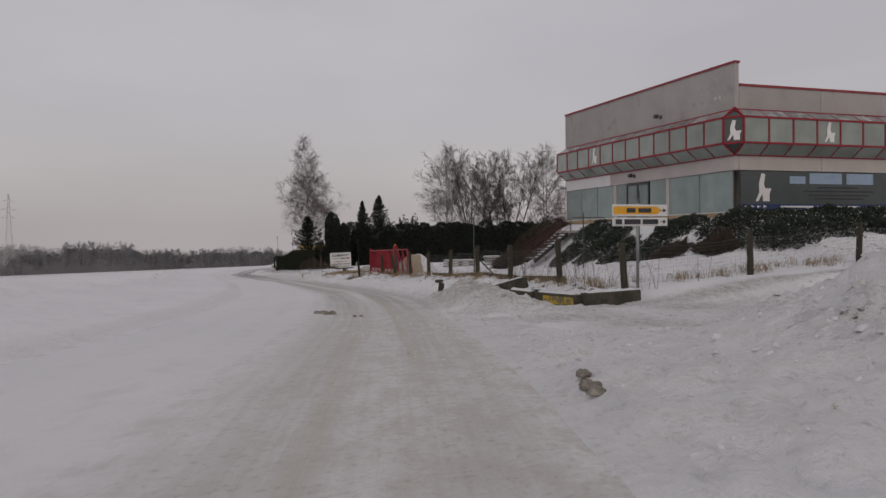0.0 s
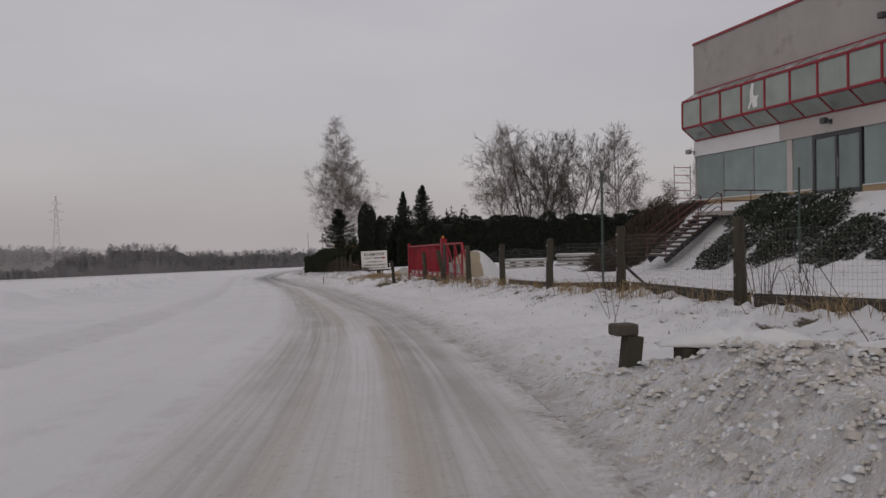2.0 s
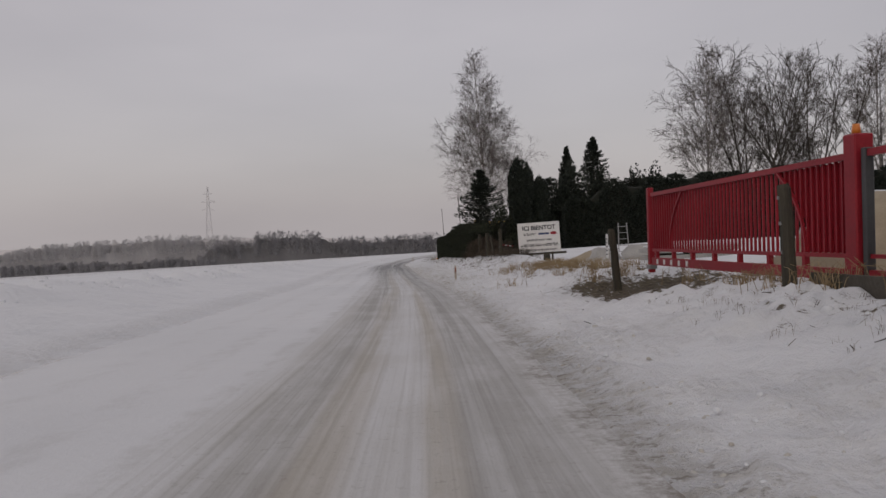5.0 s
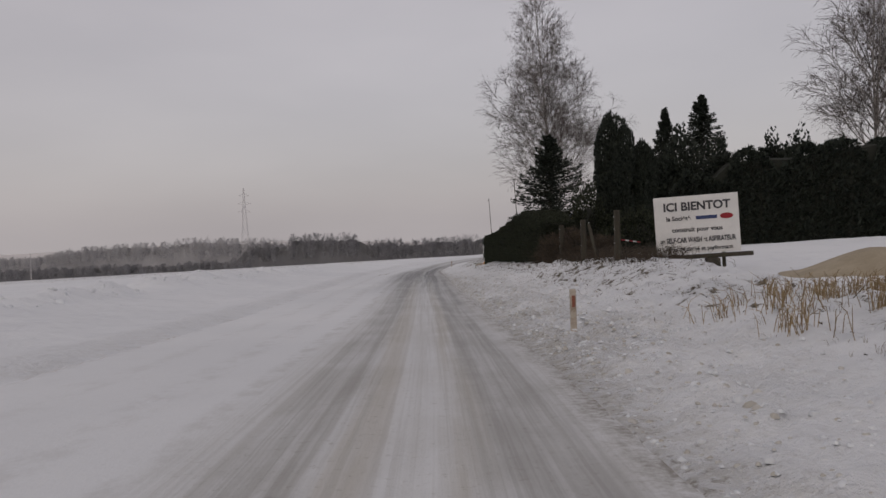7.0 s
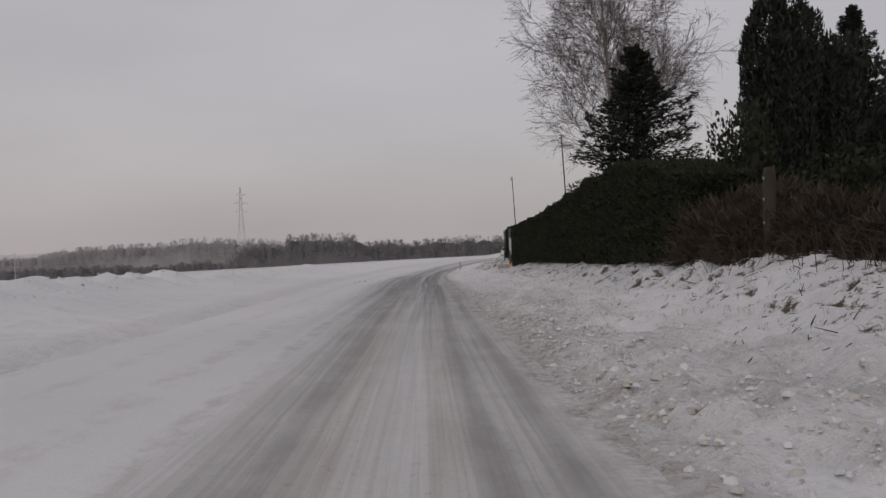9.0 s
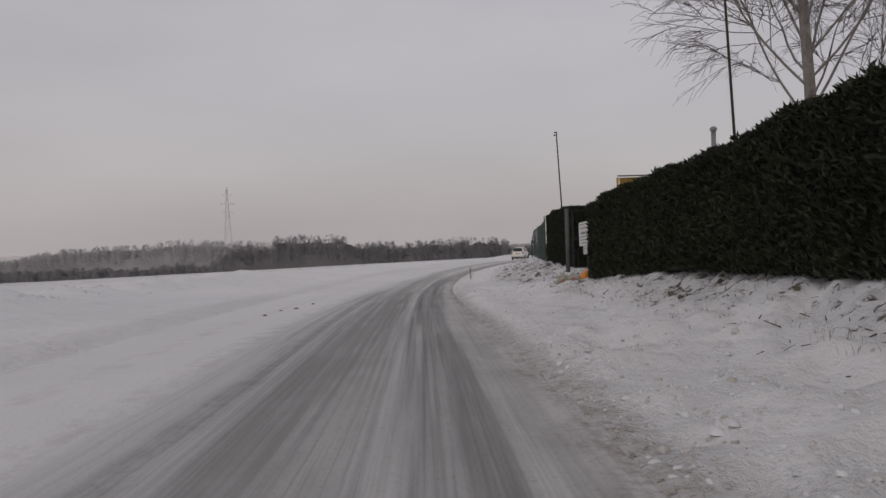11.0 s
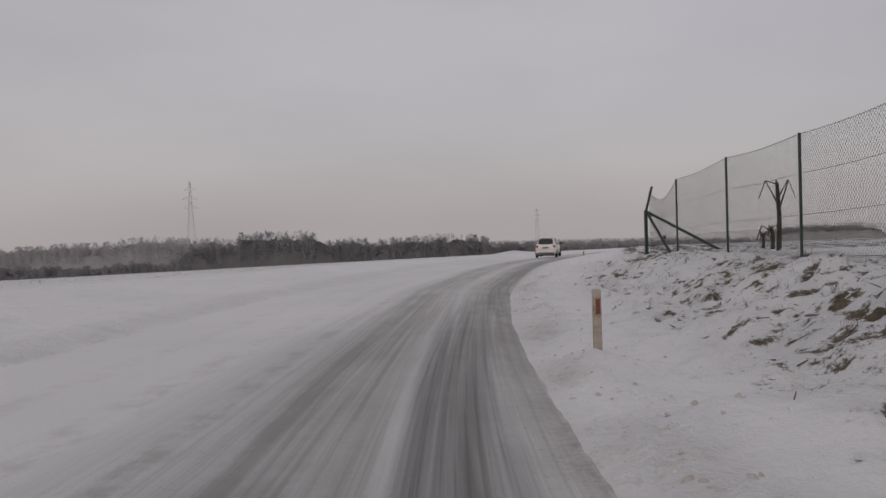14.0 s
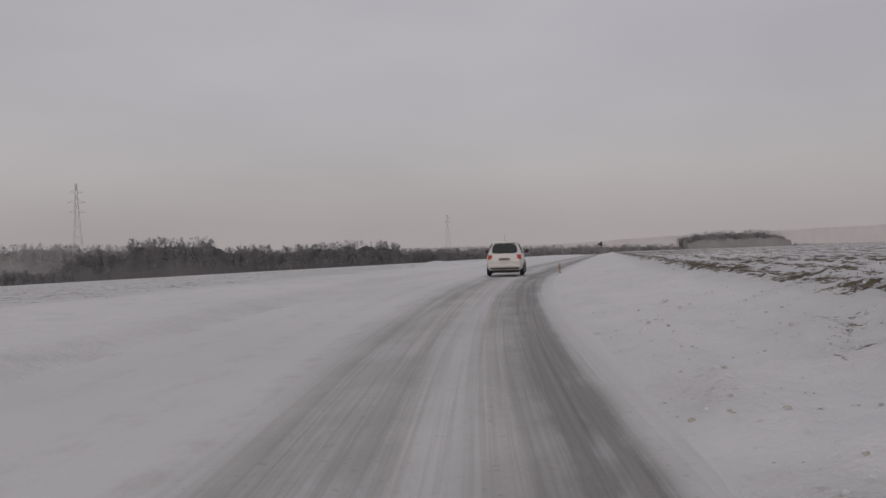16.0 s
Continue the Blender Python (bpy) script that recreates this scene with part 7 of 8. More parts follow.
def hedge(name, pts, width, seed, label, mat, density=420, leaf=0.11, rag=0.10, spray=0.30, core=DARK_CORE, category="hedge"):
    """A hedge along a line of (x, y, bottom, top), with a dark core and leaves on its faces and ragged top."""
    rng = np.random.default_rng(seed)
    P = np.array(pts, float)
    o = Vector((P[0, 0], P[0, 1], P[0, 2]))
    e = thing(name, o, label, category)
    seg = np.hypot(np.diff(P[:, 0]), np.diff(P[:, 1]))
    s = np.r_[0, np.cumsum(seg)]
    total = s[-1]
    area = sum((P[i, 3] - P[i, 2] + P[i + 1, 3] - P[i + 1, 2]) / 2 * seg[i] for i in range(len(seg)))
    bm = bmesh.new()
    rings = []
    m = max(int(total / 0.8), 3)
    for i in range(m + 1):
        u = total * i / m
        x, y, zb, zt = (np.interp(u, s, P[:, c]) for c in range(4))
        j = min(np.searchsorted(s, u, "right") - 1, len(seg) - 1)
        n = np.array([-(P[j + 1, 1] - P[j, 1]), P[j + 1, 0] - P[j, 0]]) / seg[j]
        w = width / 2 * 0.82
        dz = 0.12 + rag * noise.noise((u * 0.7, seed, 0))
        rings.append([bm.verts.new((x + n[0] * a - o.x, y + n[1] * a - o.y, c - o.z)) for a, c in ((-w, zb), (-w, zt - dz - 0.15), (-w * 0.6, zt - dz), (w * 0.6, zt - dz), (w, zt - dz - 0.15), (w, zb))])
    for r0, r1 in zip(rings, rings[1:]):
        for k in range(5):
            bm.faces.new((r0[k], r0[k + 1], r1[k + 1], r1[k]))
    bm.faces.new(rings[0])
    bm.faces.new(rings[-1][::-1])
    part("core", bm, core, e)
    out, ways = [], []
    n_face = int(area * density)
    for face, count in ((-1, n_face), (1, n_face // 3), (0, int(total * width * density * 1.2)), (2, int(width * 2.5 * density)), (3, int(width * 2.5 * density))):
        u = rng.uniform(0, total, count)
        if face == 2:
            u = np.abs(rng.normal(0, 0.06, count))
        if face == 3:
            u = total - np.abs(rng.normal(0, 0.06, count))
        j = np.clip(np.searchsorted(s, u, "right") - 1, 0, len(seg) - 1)
        x, y, zb, zt = (np.interp(u, s, P[:, c]) for c in range(4))
        nx, ny = -(P[j + 1, 1] - P[j, 1]) / seg[j], (P[j + 1, 0] - P[j, 0]) / seg[j]
        wave = np.array([noise.noise((a * 0.55, seed, 3)) + 0.6 * noise.noise((a * 1.9, seed, 8)) for a in u])
        if face in (-1, 1):
            v = rng.random(count)
            a = face * (width / 2 * (1 + 0.16 * np.array([noise.noise((p * 0.9, q * 2.2, seed)) for p, q in zip(u, v)])) * rng.uniform(0.86, 1.05, count))
            zz = zb + (zt - zb + rag * wave) * v
            way = np.stack([nx * face * 0.7, ny * face * 0.7, 0.5 * np.ones(count)], 1)
        else:
            a = rng.uniform(-width / 2, width / 2, count)
            zz = zt + rag * wave + rng.normal(-0.06, 0.03, count) if face == 0 else zb + (zt - zb) * rng.random(count)
            way = np.stack([0 * u, 0 * u, np.ones(count)], 1) if face == 0 else np.stack([rng.normal(size=count) * 0.5, (-1 if face == 2 else 1) * np.ones(count) * np.sign(P[-1, 1] - P[0, 1] + 1e-6), 0.4 * np.ones(count)], 1)
        if face in (2, 3):
            push = (-1 if face == 2 else 1) * (0.04 + np.abs(rng.normal(0, 0.12, count)))
            x, y = x + ny * push, y - nx * push
        out.append(np.stack([x + nx * a - o.x, y + ny * a - o.y, zz - o.z], 1))
        ways.append(way)
    blades("leaves", np.concatenate(out), leaf, mat, e, seed, spray, np.concatenate(ways))
    return e


def along(points):
    return [(x, y, g(x, y) - 0.05, zt) for x, y, zt in points]


hedge("clipped_hedge", along([(-11.55, 102.7, -1.38), (-11.5, 101.6, -1.18), (-11.5, 98.0, -1.0), (-11.5, 95.0, -0.86), (-11.5, 91, -0.55), (-11.5, 87.4, -0.28), (-11.5, 83.5, 0.1), (-11.5, 80.6, 0.28), (-11.45, 77.5, 0.2), (-11.3, 75.0, -0.35)]), 1.7, 41, "long dark clipped conifer hedge along the verge", HEDGE_LEAF, 950, 0.062, 0.16)
hedge("clipped_hedge", along([(-10.3, 116.6, -1.34), (-10.3, 115.0, -1.16), (-10.3, 111.5, -1.10)]), 1.45, 42, "square clipped conifer hedge behind the bar gate", HEDGE_LEAF, 1500, 0.055, 0.22)
hedge("conifer_hedge", [(-1.5, 86.5, -2.6, 1.8), (3.5, 85.5, -2.5, 3.3), (9, 85, -2.4, 3.9), (14, 85, -2.4, 4.1), (21, 84.5, -2.2, 3.9), (28, 84, -2.2, 4.2), (35, 83.5, -2.0, 4.1), (42, 83, -2.0, 3.7), (52, 82, -2.0, 4.2), (66, 80, -1.5, 4.2)], 2.6, 43, "tall dark row of conifers behind the yard", NEEDLE, 95, 0.20, 1.3)

# evergreen shrubs on the bank below the building
for i, (x, y, sx, sy, h, t) in enumerate(((-2.6, 9.6, 1.5, 1.9, 1.25, 0.2), (-3.6, 7.2, 2.0, 1.9, 1.45, 0.0), (-4.3, 10.4, 1.4, 1.5, 1.25, 0.4), (-4.3, 4.2, 1.3, 1.4, 1.2, 0.0), (-2.4, 1.6, 1.6, 1.9, 1.2, 0.3), (-2.0, 11.4, 1.2, 1.4, 0.85, 0.0), (-4.2, 1.2, 1.3, 1.4, 1.0, 0.0))):
    clump(x - 0.5, y, sx * 0.84, sy * 0.80, h * 0.34, 50 + i, "dense evergreen shrub with patches of snow", SHRUB_LEAF, n=7500, turn=t, size=0.07)
for i in range(15):
    rr = random.Random(900 + i)
    x, y = -1.6 + 1.75 * (i // 2) + rr.uniform(-0.5, 0.5), (-1.9 if i % 2 else -4.3) + rr.uniform(-0.5, 0.4)
    clump(x, y, rr.uniform(1.4, 2.2), rr.uniform(1.1, 1.6), rr.uniform(0.35, 0.65) * (1.0 if i % 2 else 0.8), 70 + i, "spreading evergreen ground cover dusted with snow", SHRUB_LEAF, n=4500, size=0.07)
for i, (x, y, sx, sy, h) in enumerate(((-5.4, -1.6, 1.0, 1.0, 0.9), (-4.0, -3.6, 0.9, 0.9, 0.8), (-1.6, 23.6, 1.9, 2.2, 1.7), (0.6, 25.0, 2.2, 2.4, 1.9), (-3.2, 22.6, 1.6, 1.8, 1.1), (-4.4, 17.2, 1.3, 1.4, 0.55), (-3.0, 18.0, 1.6, 1.6, 0.6), (-4.7, 19.2, 1.5, 1.6, 0.7), (-3.2, 20.4, 1.7, 1.6, 0.8), (-5.4, 17.9, 1.0, 1.2, 0.45))):
    clump(x, y, sx, sy, h * 0.58, 90 + i, "tangled brown leafless bramble bush", BRAMBLE, "bramble_bush", n=6500, size=0.15, core=DARK_CORE)


for i, (x, y, sx, sy, h) in enumerate(((-11.5, 74.2, 1.0, 1.3, 1.9), (-11.3, 72.4, 1.1, 1.3, 1.5), (-11.0, 70.4, 1.1, 1.4, 1.25), (-11.2, 68.2, 0.9, 1.3, 0.95))):
    clump(x, y, sx, sy, h * 0.72, 130 + i, "dark tangled bramble thicket at the end of the hedge", BRAMBLE, "bramble_bush", n=9000, size=0.11, core=DARK_CORE, group="brambles by the hedge")


def tufts(name, spots, per, height, material, label, category, seed, spread=0.25, wild=0.38, bulk=1.0):
    """Dry grass or thin stems: narrow blades that fan out from each spot, one joined mass."""
    rng = np.random.default_rng(seed)
    segs = []
    for x, y in spots:
        z = g(x, y)
        for _ in range(per):
            a, r = rng.uniform(0, 6.28), abs(rng.normal(0, spread))
            bx, by = x + r * math.cos(a), y + r * math.sin(a)
            h = height * rng.uniform(0.4, 1.25)
            lean = rng.normal(0, wild, 2)
            p0, p1 = (bx, by, z - 0.05), (bx + lean[0] * h * 0.45, by + lean[1] * h * 0.45, z + h * 0.62)
            p2 = (bx + lean[0] * h * 1.1, by + lean[1] * h * 1.1, z + h * (0.95 - 0.3 * rng.random()))
            segs += [(*p0, *p1, 0.006 * bulk, 0.005 * bulk), (*p1, *p2, 0.005 * bulk, 0.002 * bulk)]
    ob = sticks(name, segs, material, None, 3)
    return tagged(ob, label, category, kind="stuff")


rng = np.random.default_rng(7)
spots = []
for (xa, ya), (xb, yb) in zip(runs, runs[1:]):
    for _ in range(9):
        f = rng.random()
        spots.append((xa + (xb - xa) * f + rng.normal(-0.1, 0.3), ya + (yb - ya) * f))
spots += [(-16.0 + 0.5 * rng.normal() + k * 0.42, -14.9 + 0.06 * k + 0.4 * rng.normal()) for k in range(24)]
spots += [(-13.6 + 0.35 * rng.normal(), y + rng.normal(0, 0.4)) for y in np.arange(17, 27, 0.4)]
spots += [(-13.0 + 0.9 * rng.normal(), y + rng.normal(0, 0.5)) for y in np.arange(34.5, 48, 0.14)]
tufts("dry_grass", spots, 26, 0.33, STRAW, "dry yellow grass tufts standing out of the snow", "grass", 8)
spots = [(-16.2 + 1.0 * rng.normal(), y + 0.4 * rng.normal()) for y in np.arange(-16, -4, 0.5)]
tufts("bare_stems", spots, 4, 1.15, BRAMBLE, "thin bare brown stems by the fence", "stems", 9, 0.15)
spots = [(-11.3 + 0.55 * rng.normal(), y + 0.3 * rng.normal()) for y in np.arange(58, 77, 0.05)]
tufts("brown_brush", spots, 9, 0.50, BRAMBLE, "dense brown brambles and weeds beside the hedge", "brush", 10, 0.45, 0.6)
spots = []
for y in rng.uniform(-9, 136, 1500):
    x = line_x(y) + right_edge(y) + 2.3 + abs(rng.normal(1.4, 0.9))
    spots.append((x, y))
tufts("bank_grass", spots, 5, 0.10, STRAW_DULL, "short dead grass poking through the snow bank", "grass", 15, 0.06, 0.5, 0.35)
segs = []
for y in np.concatenate([rng.uniform(-8, 134, 900), rng.uniform(55, 122, 1300)]):
    x = line_x(y) + right_edge(y) + 3.9 + 0.9 * rng.normal()
    z, a, ln = g(x, y), rng.uniform(0, 6.28), 0.03 + rng.exponential(0.05)
    q = (x + ln * math.cos(a), y + ln * math.sin(a))
    r = 0.004 + 0.006 * rng.random()
    segs.append((x, y, z + 0.01, *q, g(*q) + 0.02 + 0.4 * ln * rng.random(), r, r * 0.6))
tagged(sticks("twig_litter", segs, BRAMBLE, None, 3), "dead twigs and leaf litter lying on the snow bank", "litter", kind="stuff")
spots = [(line_x(y) + right_edge(y) + 4.6 + abs(4.0 * rng.normal()), y) for y in rng.uniform(134, 220, 500)]
tufts("field_stubble", spots, 6, 0.07, STRAW_DULL, "brown stubble and clods at the field edge", "stubble", 13, 0.3, 0.38, 0.7)
# old posts in the brush beside the board
for i, (x, y, zt_) in enumerate(((-12.03, 61.3, -0.15), (-12.25, 65.3, -0.39), (-11.95, 71.1, -0.54))):
    wooden_post("fence_post", x, y, zt_ - g(x, y), (0.01, 0.0), 70 + i, 0.11)
e = thing("post_strut", (-12.1, 65.1, g(-12.1, 65.1)), "weathered wooden strut leaning against a fence post", "strut")
bm = bmesh.new()
tube(bm, [(0.05, 0.15, 1.35), (0.15, -0.75, -0.1)], [0.06, 0.07], 7)
part("pole", bm, POST_WOOD, e)
bm = bmesh.new()
tube(bm, [(0.05, 0.15, 1.352), (0.05, 0.16, 1.38)], [0.05, 0.02], 6)
part("snow_dab", bm, SNOW_CAP, e)
e = thing("marker_board", (-11.5, 61.6, -1.2), "thin red and white marker board leaning in the brush", "marker board")
for k in range(5):
    bm = bmesh.new()
    beam(bm, (-0.40 + 0.165 * k, -0.33 + 0.135 * k, 0.07 - 0.024 * k), (-0.239 + 0.165 * k, -0.198 + 0.135 * k, 0.046 - 0.024 * k), 0.02, 0.04)
    part("stripe", bm, RED if k % 2 == 0 else SIGN_WHITE, e)
bm = bmesh.new()
tube(bm, [(-0.2, -0.15, 0.0), (-0.2, -0.13, g(-11.7, 61.45) + 1.1)], 0.02, 5)
part("stake", bm, POST_WOOD, e)


# ---- the far country: woods, pylons, hills ----
def far_woods(name, knots, base, mat, seed, label, spacing=2.6, crown=1.0, conifers=0.12, depth=22.0):
    """A wood far off: a frayed undergrowth mass with hundreds of bare crowns and some conifers standing in it, as one mesh."""
    rng = np.random.default_rng(seed)
    K = np.array(knots, float)
    s = np.r_[0, np.cumsum(np.hypot(np.diff(K[:, 0]), np.diff(K[:, 1])))]
    total = s[-1]
    V, F = [], []

    def at(u):
        return [float(np.interp(u, s, K[:, c])) for c in range(3)]

    n = int(total / (1.4 * crown))
    for rank, share in ((0, 0.80), (1, 0.70), (2, 0.52)):
        i0 = len(V)
        for k in range(n + 1):
            x, y, zt = at(total * k / n)
            up = (zt - base) * (share + 0.10 * noise.noise((k * 0.21, rank * 5.1, seed)) + 0.07 * noise.noise((k * 0.9, rank, seed + 2)))
            V += [(x, y - rank * 7, base), (x, y - rank * 7 + 2, base + up)]
        F += [(i0 + 2 * k, i0 + 2 * k + 2, i0 + 2 * k + 3, i0 + 2 * k + 1) for k in range(n)]
    strips = len(F)
    for _ in range(int(total / spacing * 3)):
        u = rng.random() * total
        x, y, zt = at(u)
        y += rng.uniform(-depth, 4)
        h = (zt - base) * rng.uniform(0.80, 1.05)
        pine = rng.random() < conifers
        r = crown * (rng.uniform(1.2, 2.0) if pine else rng.uniform(2.0, 3.6))
        for k in range(50 if pine else 62):
            f = rng.uniform(0.40, 1.0)
            wide = r * ((1.05 - f) ** 0.6 if pine else math.sqrt(max(0.02, 1 - ((f - 0.70) / 0.32) ** 2)))
            c = np.array([x + rng.uniform(-wide, wide), y + rng.uniform(-2, 2), base + h * f])
            if pine:
                t = rng.normal(size=(3, 3)) * crown * 0.42
            else:
                out = np.array([(c[0] - x) * 0.35 + rng.normal(0, 0.3), 0, rng.uniform(0.45, 1.1) * crown])
                wide_v = np.array([rng.uniform(0.14, 0.30) * crown, 0.2, 0])
                t = np.array([-out - wide_v, -out + wide_v, out])
            j = len(V)
            V += [tuple(c + v) for v in t]
            F.append((j, j + 1, j + 2))
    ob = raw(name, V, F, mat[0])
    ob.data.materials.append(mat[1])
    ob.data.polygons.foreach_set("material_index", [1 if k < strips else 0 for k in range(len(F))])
    return tagged(ob, label, "woods", kind="stuff")


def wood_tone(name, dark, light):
    """Crowns, and the thicket below them with its inner shade in a darker tone."""
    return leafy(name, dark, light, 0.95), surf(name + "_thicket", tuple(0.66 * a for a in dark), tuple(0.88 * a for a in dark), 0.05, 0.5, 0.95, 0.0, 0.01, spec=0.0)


# pale greys put the haze of distance into the woods' and hill's colours
WOOD_NEAR = wood_tone("haze_greyed_winter_wood", (0.19, 0.19, 0.2), (0.26, 0.257, 0.268))
WOOD_FAR = wood_tone("haze_paled_wood", (0.36, 0.357, 0.37), (0.42, 0.415, 0.425))
HILL = surf("haze_paled_hill", (0.57, 0.555, 0.57), (0.63, 0.615, 0.63), 0.04, 0.35, 0.95, 0.0, 0.01, spec=0.0)
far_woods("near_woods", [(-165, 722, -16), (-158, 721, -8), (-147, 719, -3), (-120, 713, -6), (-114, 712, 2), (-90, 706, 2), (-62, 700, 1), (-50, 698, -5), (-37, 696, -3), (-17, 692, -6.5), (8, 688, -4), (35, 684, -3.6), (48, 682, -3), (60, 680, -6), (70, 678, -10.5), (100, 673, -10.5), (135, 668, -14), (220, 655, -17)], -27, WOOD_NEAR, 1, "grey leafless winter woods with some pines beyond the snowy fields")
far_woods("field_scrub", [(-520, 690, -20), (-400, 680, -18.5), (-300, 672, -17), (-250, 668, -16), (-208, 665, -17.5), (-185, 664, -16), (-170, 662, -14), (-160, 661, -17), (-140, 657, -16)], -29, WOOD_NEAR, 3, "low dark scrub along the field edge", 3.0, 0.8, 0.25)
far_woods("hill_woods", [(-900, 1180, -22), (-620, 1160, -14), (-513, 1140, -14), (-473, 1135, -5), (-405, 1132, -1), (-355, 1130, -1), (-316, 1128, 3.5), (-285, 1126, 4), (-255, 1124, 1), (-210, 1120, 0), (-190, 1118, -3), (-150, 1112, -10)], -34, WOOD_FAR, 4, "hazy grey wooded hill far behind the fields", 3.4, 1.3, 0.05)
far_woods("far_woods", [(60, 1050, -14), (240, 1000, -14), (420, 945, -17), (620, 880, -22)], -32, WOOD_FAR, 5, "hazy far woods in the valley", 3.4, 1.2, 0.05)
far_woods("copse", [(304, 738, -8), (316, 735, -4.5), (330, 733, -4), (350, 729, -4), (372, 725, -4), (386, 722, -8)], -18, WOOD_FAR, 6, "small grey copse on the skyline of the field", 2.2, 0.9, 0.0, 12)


def hill(name, knots, y, mat, label):
    xs = np.linspace(knots[0][0], knots[-1][0], 160)
    zs = np.interp(xs, *zip(*knots))
    bm = bmesh.new()
    prev = None
    for x, z in zip(xs, zs):
        zz = z + 2.2 * noise.noise((x * 0.02, 0, 1)) + 1.3 * noise.noise((x * 0.08, 0, 2))
        cur = [bm.verts.new((x, y, -140)), bm.verts.new((x, y, zz)), bm.verts.new((x, y + 300, zz - 30))]
        if prev:
            bm.faces.new((prev[0], cur[0], cur[1], prev[1]))
            bm.faces.new((prev[1], cur[1], cur[2], prev[2]))
        prev = cur
    return tagged(finish(bm, name, mat, True), label, "backdrop", kind="structure")


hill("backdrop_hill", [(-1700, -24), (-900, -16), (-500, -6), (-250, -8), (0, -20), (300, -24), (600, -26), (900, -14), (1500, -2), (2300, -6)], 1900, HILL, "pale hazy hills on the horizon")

PYLON = surf("galvanised_pylon_steel", (0.42, 0.41, 0.42), (0.50, 0.49, 0.50), 0.1, 1.0, 0.8, 0.0, 0.001)


def pylon(x, y, zb, zt, w, arms, label):
    e = thing("pylon", (x, y, zb), label, "pylon", "power pylons")
    h = zt - zb

    def half(f):
        return w * (0.5 * (1 - f) ** 1.3 + 0.055)

    levels = [0, 0.1, 0.2, 0.3, 0.4, 0.5, 0.6, 0.7, 0.8, 0.9, 1.0]
    bm = bmesh.new()
    for sx in (-1, 1):
        for sy in (-1, 1):
            tube(bm, [(sx * half(f), sy * half(f), f * h) for f in levels], w * 0.012, 4)
    part("legs", bm, PYLON, e)
    bm = bmesh.new()
    for f0, f1 in zip(levels, levels[1:]):
        for s in (-1, 1):
            for axis in (0, 1):
                pa, pb = [0, 0, f0 * h], [0, 0, f1 * h]
                pa[axis], pb[axis] = -half(f0), half(f1)
                pa[1 - axis], pb[1 - axis] = s * half(f0), s * half(f1)
                tube(bm, [pa, pb], w * 0.007, 3)
                pa[axis], pb[axis] = half(f0), -half(f1)
                tube(bm, [pa, pb], w * 0.007, 3)
    part("bracing", bm, PYLON, e)
    for f, reach in arms:
        for s in (-1, 1):
            bm = bmesh.new()
            tube(bm, [(s * half(f), 0, f * h), (s * reach, 0, f * h + 0.4)], w * 0.018, 3)
            tube(bm, [(s * reach, 0, f * h + 0.4), (s * half(f), 0, f * h + h * 0.03)], w * 0.014, 3)
            part("cross_arm", bm, PYLON, e)


pylon(-180.2, 840, -30, 50.9, 9.5, ((0.70, 6.0), (0.80, 7.0), (0.90, 5.0)), "tall lattice power pylon rising over the winter woods")
pylon(315.0, 1728, -50, 43.5, 12.0, ((0.72, 7.0), (0.84, 8.0), (0.94, 5.5)), "distant lattice power pylon fading into the haze")
for x, y, zt_ in ((-262, 560, -4.5), (-330, 620, -6)):
    e = thing("power_pole", (x, y, -30), "thin power pole far across the fields", "pole", "far poles")
    bm = bmesh.new()
    tube(bm, [(0, 0, 0), (0, 0, zt_ + 30)], 0.22, 5)
    part("mast", bm, PYLON, e)
    bm = bmesh.new()
    tube(bm, [(-1.6, 0, zt_ + 29.4), (1.6, 0, zt_ + 29.4)], 0.16, 4)
    part("cross_arm", bm, PYLON, e)
e = thing("road_sign", (43.5, 275.8, g(43.5, 275.8)), "small triangular road sign on a pole beside the distant road", "road sign")
bm = bmesh.new()
tube(bm, [(0, 0, -0.2), (0, 0, 2.1)], 0.05, 6)
part("pole", bm, GREY_STEEL, e)
bm = bmesh.new()
bmesh.ops.create_cone(bm, cap_ends=True, segments=3, radius1=0.62, radius2=0.62, depth=0.03, matrix=Matrix.Translation((0, -0.06, 2.2)) @ Matrix.Rotation(radians(90), 4, "X") @ Matrix.Rotation(radians(90), 4, "Z"))
part("plate", bm, DARK_METAL, e)


# ---- the small white hatchback on the road ----
CAR_WHITE = surf("white_car_paint", (0.60, 0.59, 0.575), (0.68, 0.67, 0.655), 1.2, 8, 0.25, 0.02, 0.002, stain=(0.48, 0.45, 0.42), stain_at=0.62)
RUBBER = surf("tyre_rubber", (0.012, 0.012, 0.013), (0.03, 0.03, 0.03), 6, 30, 0.9, 0.2, 0.004)
CAR_GLASS = glass("tinted_car_glass", (0.012, 0.018, 0.018), 0.05, 0.6)
LAMP_RED = surf("red_tail_lamp", (0.42, 0.05, 0.045), (0.52, 0.075, 0.06), 4, 20, 0.2, 0.0, 0.001)
PLATE = surf("number_plate", (0.40, 0.39, 0.38), (0.46, 0.45, 0.44), 4, 20, 0.5, 0.0, 0.001)
CAR_TRIM = surf("black_car_trim", (0.02, 0.02, 0.021), (0.04, 0.04, 0.04), 4, 20, 0.6, 0.02, 0.001)
CX, CY, TURN = -4.5, 170.4, radians(-19)
car = thing("hatchback_car", (CX, CY, g(CX, CY) + 0.01), "small white three-door hatchback with red tail lamps on the snowy road", "car")
car.matrix_basis = Matrix.Translation((CX, CY, g(CX, CY) + 0.02)) @ Matrix.Rotation(TURN, 4, "Z") @ Matrix.Diagonal((0.95, 1, 1, 1))
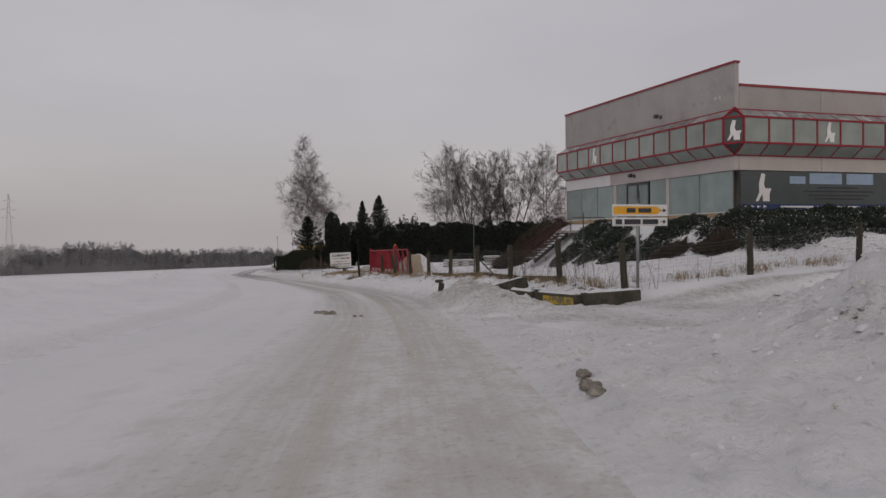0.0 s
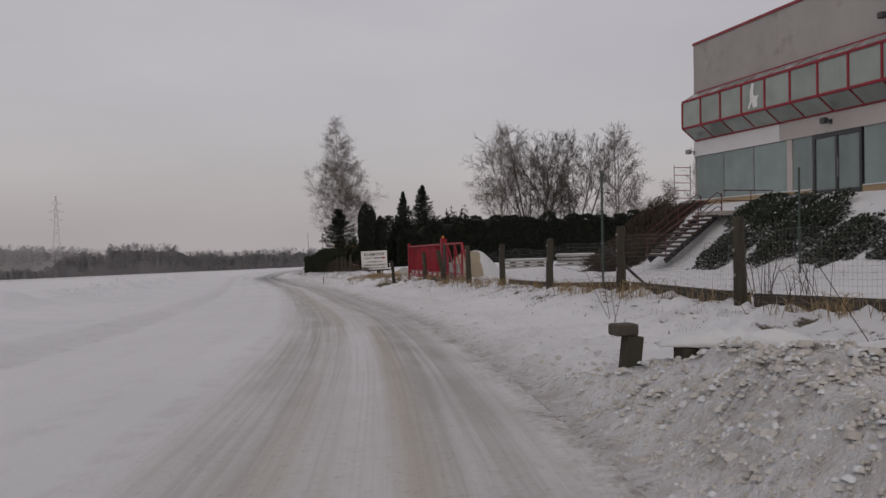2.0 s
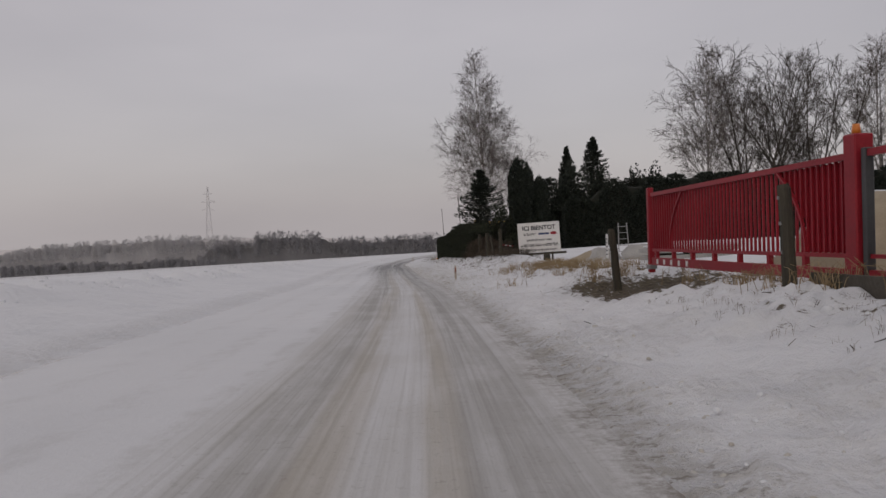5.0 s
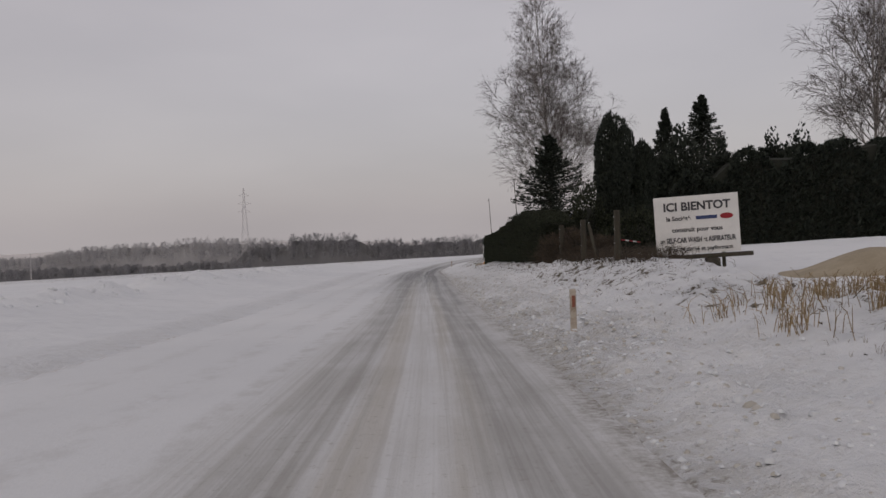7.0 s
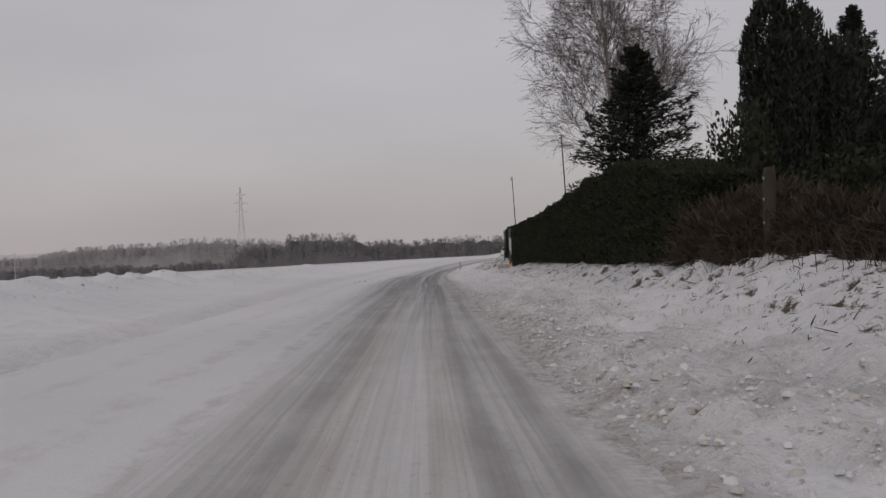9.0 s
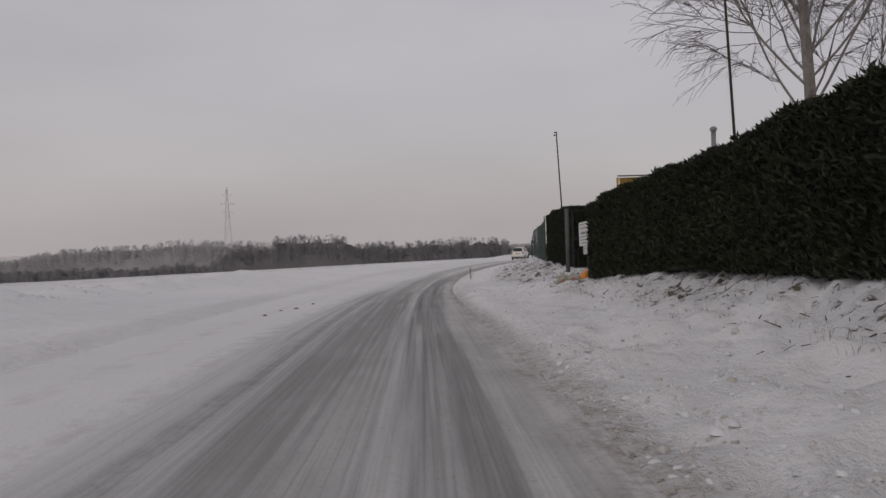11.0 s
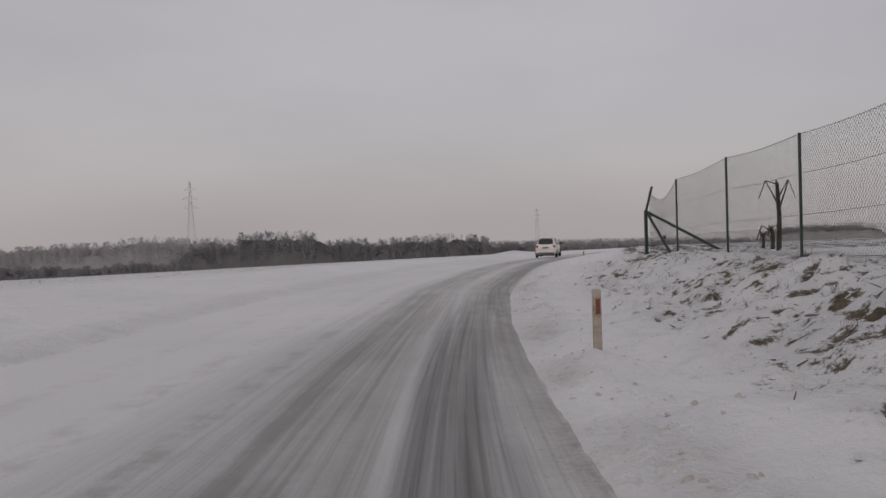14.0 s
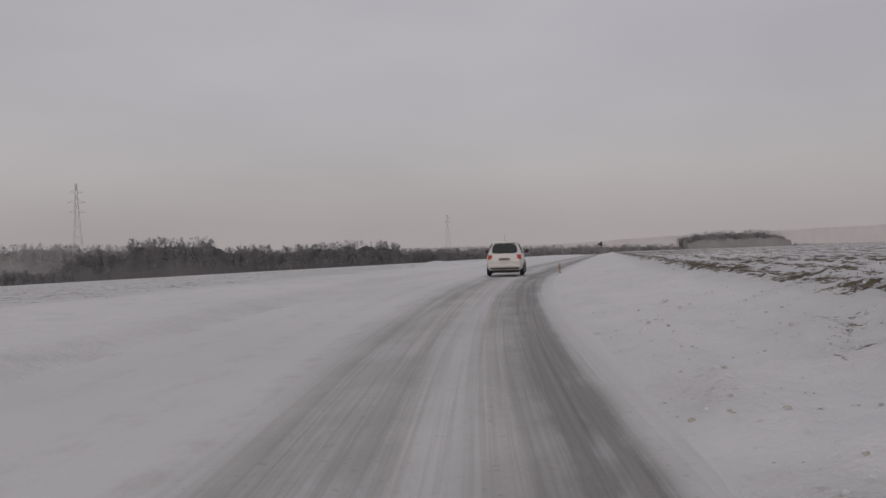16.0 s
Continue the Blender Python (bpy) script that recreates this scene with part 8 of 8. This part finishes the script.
# stations from the tail forward: y, half width, sill, waist, roof height, roof half width
STN = [(-0.02, 0.66, 0.42, 0.72, 0.80, 0.60), (0.06, 0.76, 0.28, 0.80, 0.92, 0.66), (0.22, 0.80, 0.24, 0.86, 1.12, 0.60), (0.42, 0.81, 0.22, 0.90, 1.35, 0.50), (0.62, 0.815, 0.20, 0.92, 1.45, 0.50),
       (1.1, 0.815, 0.20, 0.92, 1.49, 0.55), (1.6, 0.815, 0.20, 0.91, 1.48, 0.55), (2.05, 0.81, 0.20, 0.90, 1.40, 0.53), (2.45, 0.80, 0.20, 0.88, 1.14, 0.56), (2.75, 0.79, 0.22, 0.84, 0.96, 0.60),
       (3.15, 0.76, 0.24, 0.76, 0.86, 0.56), (3.42, 0.68, 0.28, 0.66, 0.74, 0.48), (3.54, 0.52, 0.36, 0.58, 0.62, 0.38)]


def section(s):
    y, w, z0, zw, zr, rw = s
    return [(0, y, z0), (w * 0.86, y, z0), (w * 0.97, y, z0 + 0.10), (w, y, (z0 + zw) / 2), (w * 0.985, y, zw - 0.06), (w * 0.95, y, zw), (w * 0.95 + (rw - w * 0.95) * 0.5, y, zw + (zr - zw) * 0.55), (rw, y, zr - 0.07), (rw * 0.8, y, zr - 0.015), (0, y, zr)]


bm = bmesh.new()
loops = []
for s in STN:
    half = section(s)
    loops.append([bm.verts.new(p) for p in half] + [bm.verts.new((-x, y, z)) for x, y, z in half[-2:0:-1]])
for l0, l1 in zip(loops, loops[1:]):
    for k in range(len(l0)):
        bm.faces.new((l0[k], l0[(k + 1) % len(l0)], l1[(k + 1) % len(l0)], l1[k]))
bm.faces.new(loops[0])
bm.faces.new(loops[-1][::-1])
bmesh.ops.recalc_face_normals(bm, faces=list(bm.faces))
body = part("body", bm, CAR_WHITE, car, smooth=True)


def patch(name, pts, mt, parent, label=""):
    bm = bmesh.new()
    bm.faces.new([bm.verts.new(p) for p in pts])
    r = bmesh.ops.extrude_face_region(bm, geom=list(bm.faces))
    n = list(bm.faces)[0].normal if bm.faces[:] else Vector((0, 0, 0))
    bmesh.ops.translate(bm, verts=[v for v in r["geom"] if isinstance(v, bmesh.types.BMVert)], vec=(0, -0.015, 0))
    bmesh.ops.recalc_face_normals(bm, faces=list(bm.faces))
    return part(name, bm, mt, parent, label)


patch("rear_window", [(-0.44, 0.10, 0.965), (0.44, 0.10, 0.965), (0.54, 0.125, 1.0), (0.565, 0.15, 1.04), (0.53, 0.28, 1.24), (0.48, 0.335, 1.31), (0.36, 0.365, 1.345), (-0.36, 0.365, 1.345), (-0.48, 0.335, 1.31), (-0.53, 0.28, 1.24), (-0.565, 0.15, 1.04), (-0.54, 0.125, 1.0)], CAR_GLASS, car, "dark tinted rear window")
for s in (-1, 1):
    bm = bmesh.new()
    side = [(0.80, 0.62, 0.945), (0.80, 1.35, 0.95), (0.79, 2.2, 0.935), (0.66, 1.95, 1.27), (0.60, 1.3, 1.39), (0.625, 0.72, 1.34)]
    q = [bm.verts.new((s * (x + 0.012), y, z)) for x, y, z in side]
    bm.faces.new(q if s > 0 else q[::-1])
    part("side_window", bm, CAR_GLASS, car)
    bm = bmesh.new()
    box(bm, (s * 0.64 - 0.095, -0.02, 0.70), (s * 0.64 + 0.095, 0.12, 0.90), bevel=0.03)
    part("tail_lamp", bm, LAMP_RED, car, "red tail lamp")
    bm = bmesh.new()
    box(bm, (s * 0.93 - 0.09, 2.02, 0.93), (s * 0.93 + 0.09, 2.12, 1.07), bevel=0.03)
    beam(bm, (s * 0.80, 2.07, 0.95), (s * 0.88, 2.07, 0.97), 0.04)
    part("wing_mirror", bm, CAR_TRIM, car)
    for y in (0.62, 2.92):
        bm = bmesh.new()
        bmesh.ops.create_cone(bm, cap_ends=True, segments=24, radius1=0.295, radius2=0.295, depth=0.19, matrix=Matrix.Translation((s * 0.73, y, 0.29)) @ Matrix.Rotation(radians(90), 4, "Y"))
        bmesh.ops.bevel(bm, geom=[e2 for e2 in bm.edges if len(e2.link_faces) == 2 and any(len(f.verts) > 4 for f in e2.link_faces)], offset=0.03, segments=2, affect="EDGES")
        wheel = part("wheel", bm, RUBBER, car, "black tyre")
        bm = bmesh.new()
        bmesh.ops.create_cone(bm, cap_ends=True, segments=20, radius1=0.19, radius2=0.17, depth=0.02, matrix=Matrix.Translation((s * 0.83, y, 0.29)) @ Matrix.Rotation(radians(90 * s), 4, "Y"))
        part("rim", bm, GREY_STEEL, wheel)
bm = bmesh.new()
box(bm, (-0.70, -0.05, 0.36), (0.70, 0.10, 0.52), bevel=0.03)
part("rear_bumper", bm, CAR_WHITE, car)
bm = bmesh.new()
box(bm, (-0.62, -0.058, 0.30), (0.62, 0.06, 0.355), bevel=0.01)
part("bumper_trim", bm, CAR_TRIM, car)
bm = bmesh.new()
box(bm, (-0.26, -0.062, 0.67), (0.26, -0.025, 0.78), bevel=0.006)
plate_ = part("number_plate", bm, PLATE, car, "pale number plate")
bm = bmesh.new()
box(bm, (-0.22, -0.07, 0.70), (0.22, -0.064, 0.75))
part("plate_bar", bm, PRINT_DARK, plate_)
bm = bmesh.new()
box(bm, (-0.6, 0.2, 0.14), (0.6, 3.3, 0.30))
part("underbody", bm, CAR_TRIM, car)
bm = bmesh.new()
tube(bm, [(0, 0.75, 1.46), (0, 0.55, 1.75)], 0.008, 4)
part("aerial", bm, CAR_TRIM, car)
bm = bmesh.new()
box(bm, (-0.5, 0.38, 1.375), (0.5, 0.50, 1.42), bevel=0.01)
part("roof_spoiler", bm, CAR_WHITE, car)
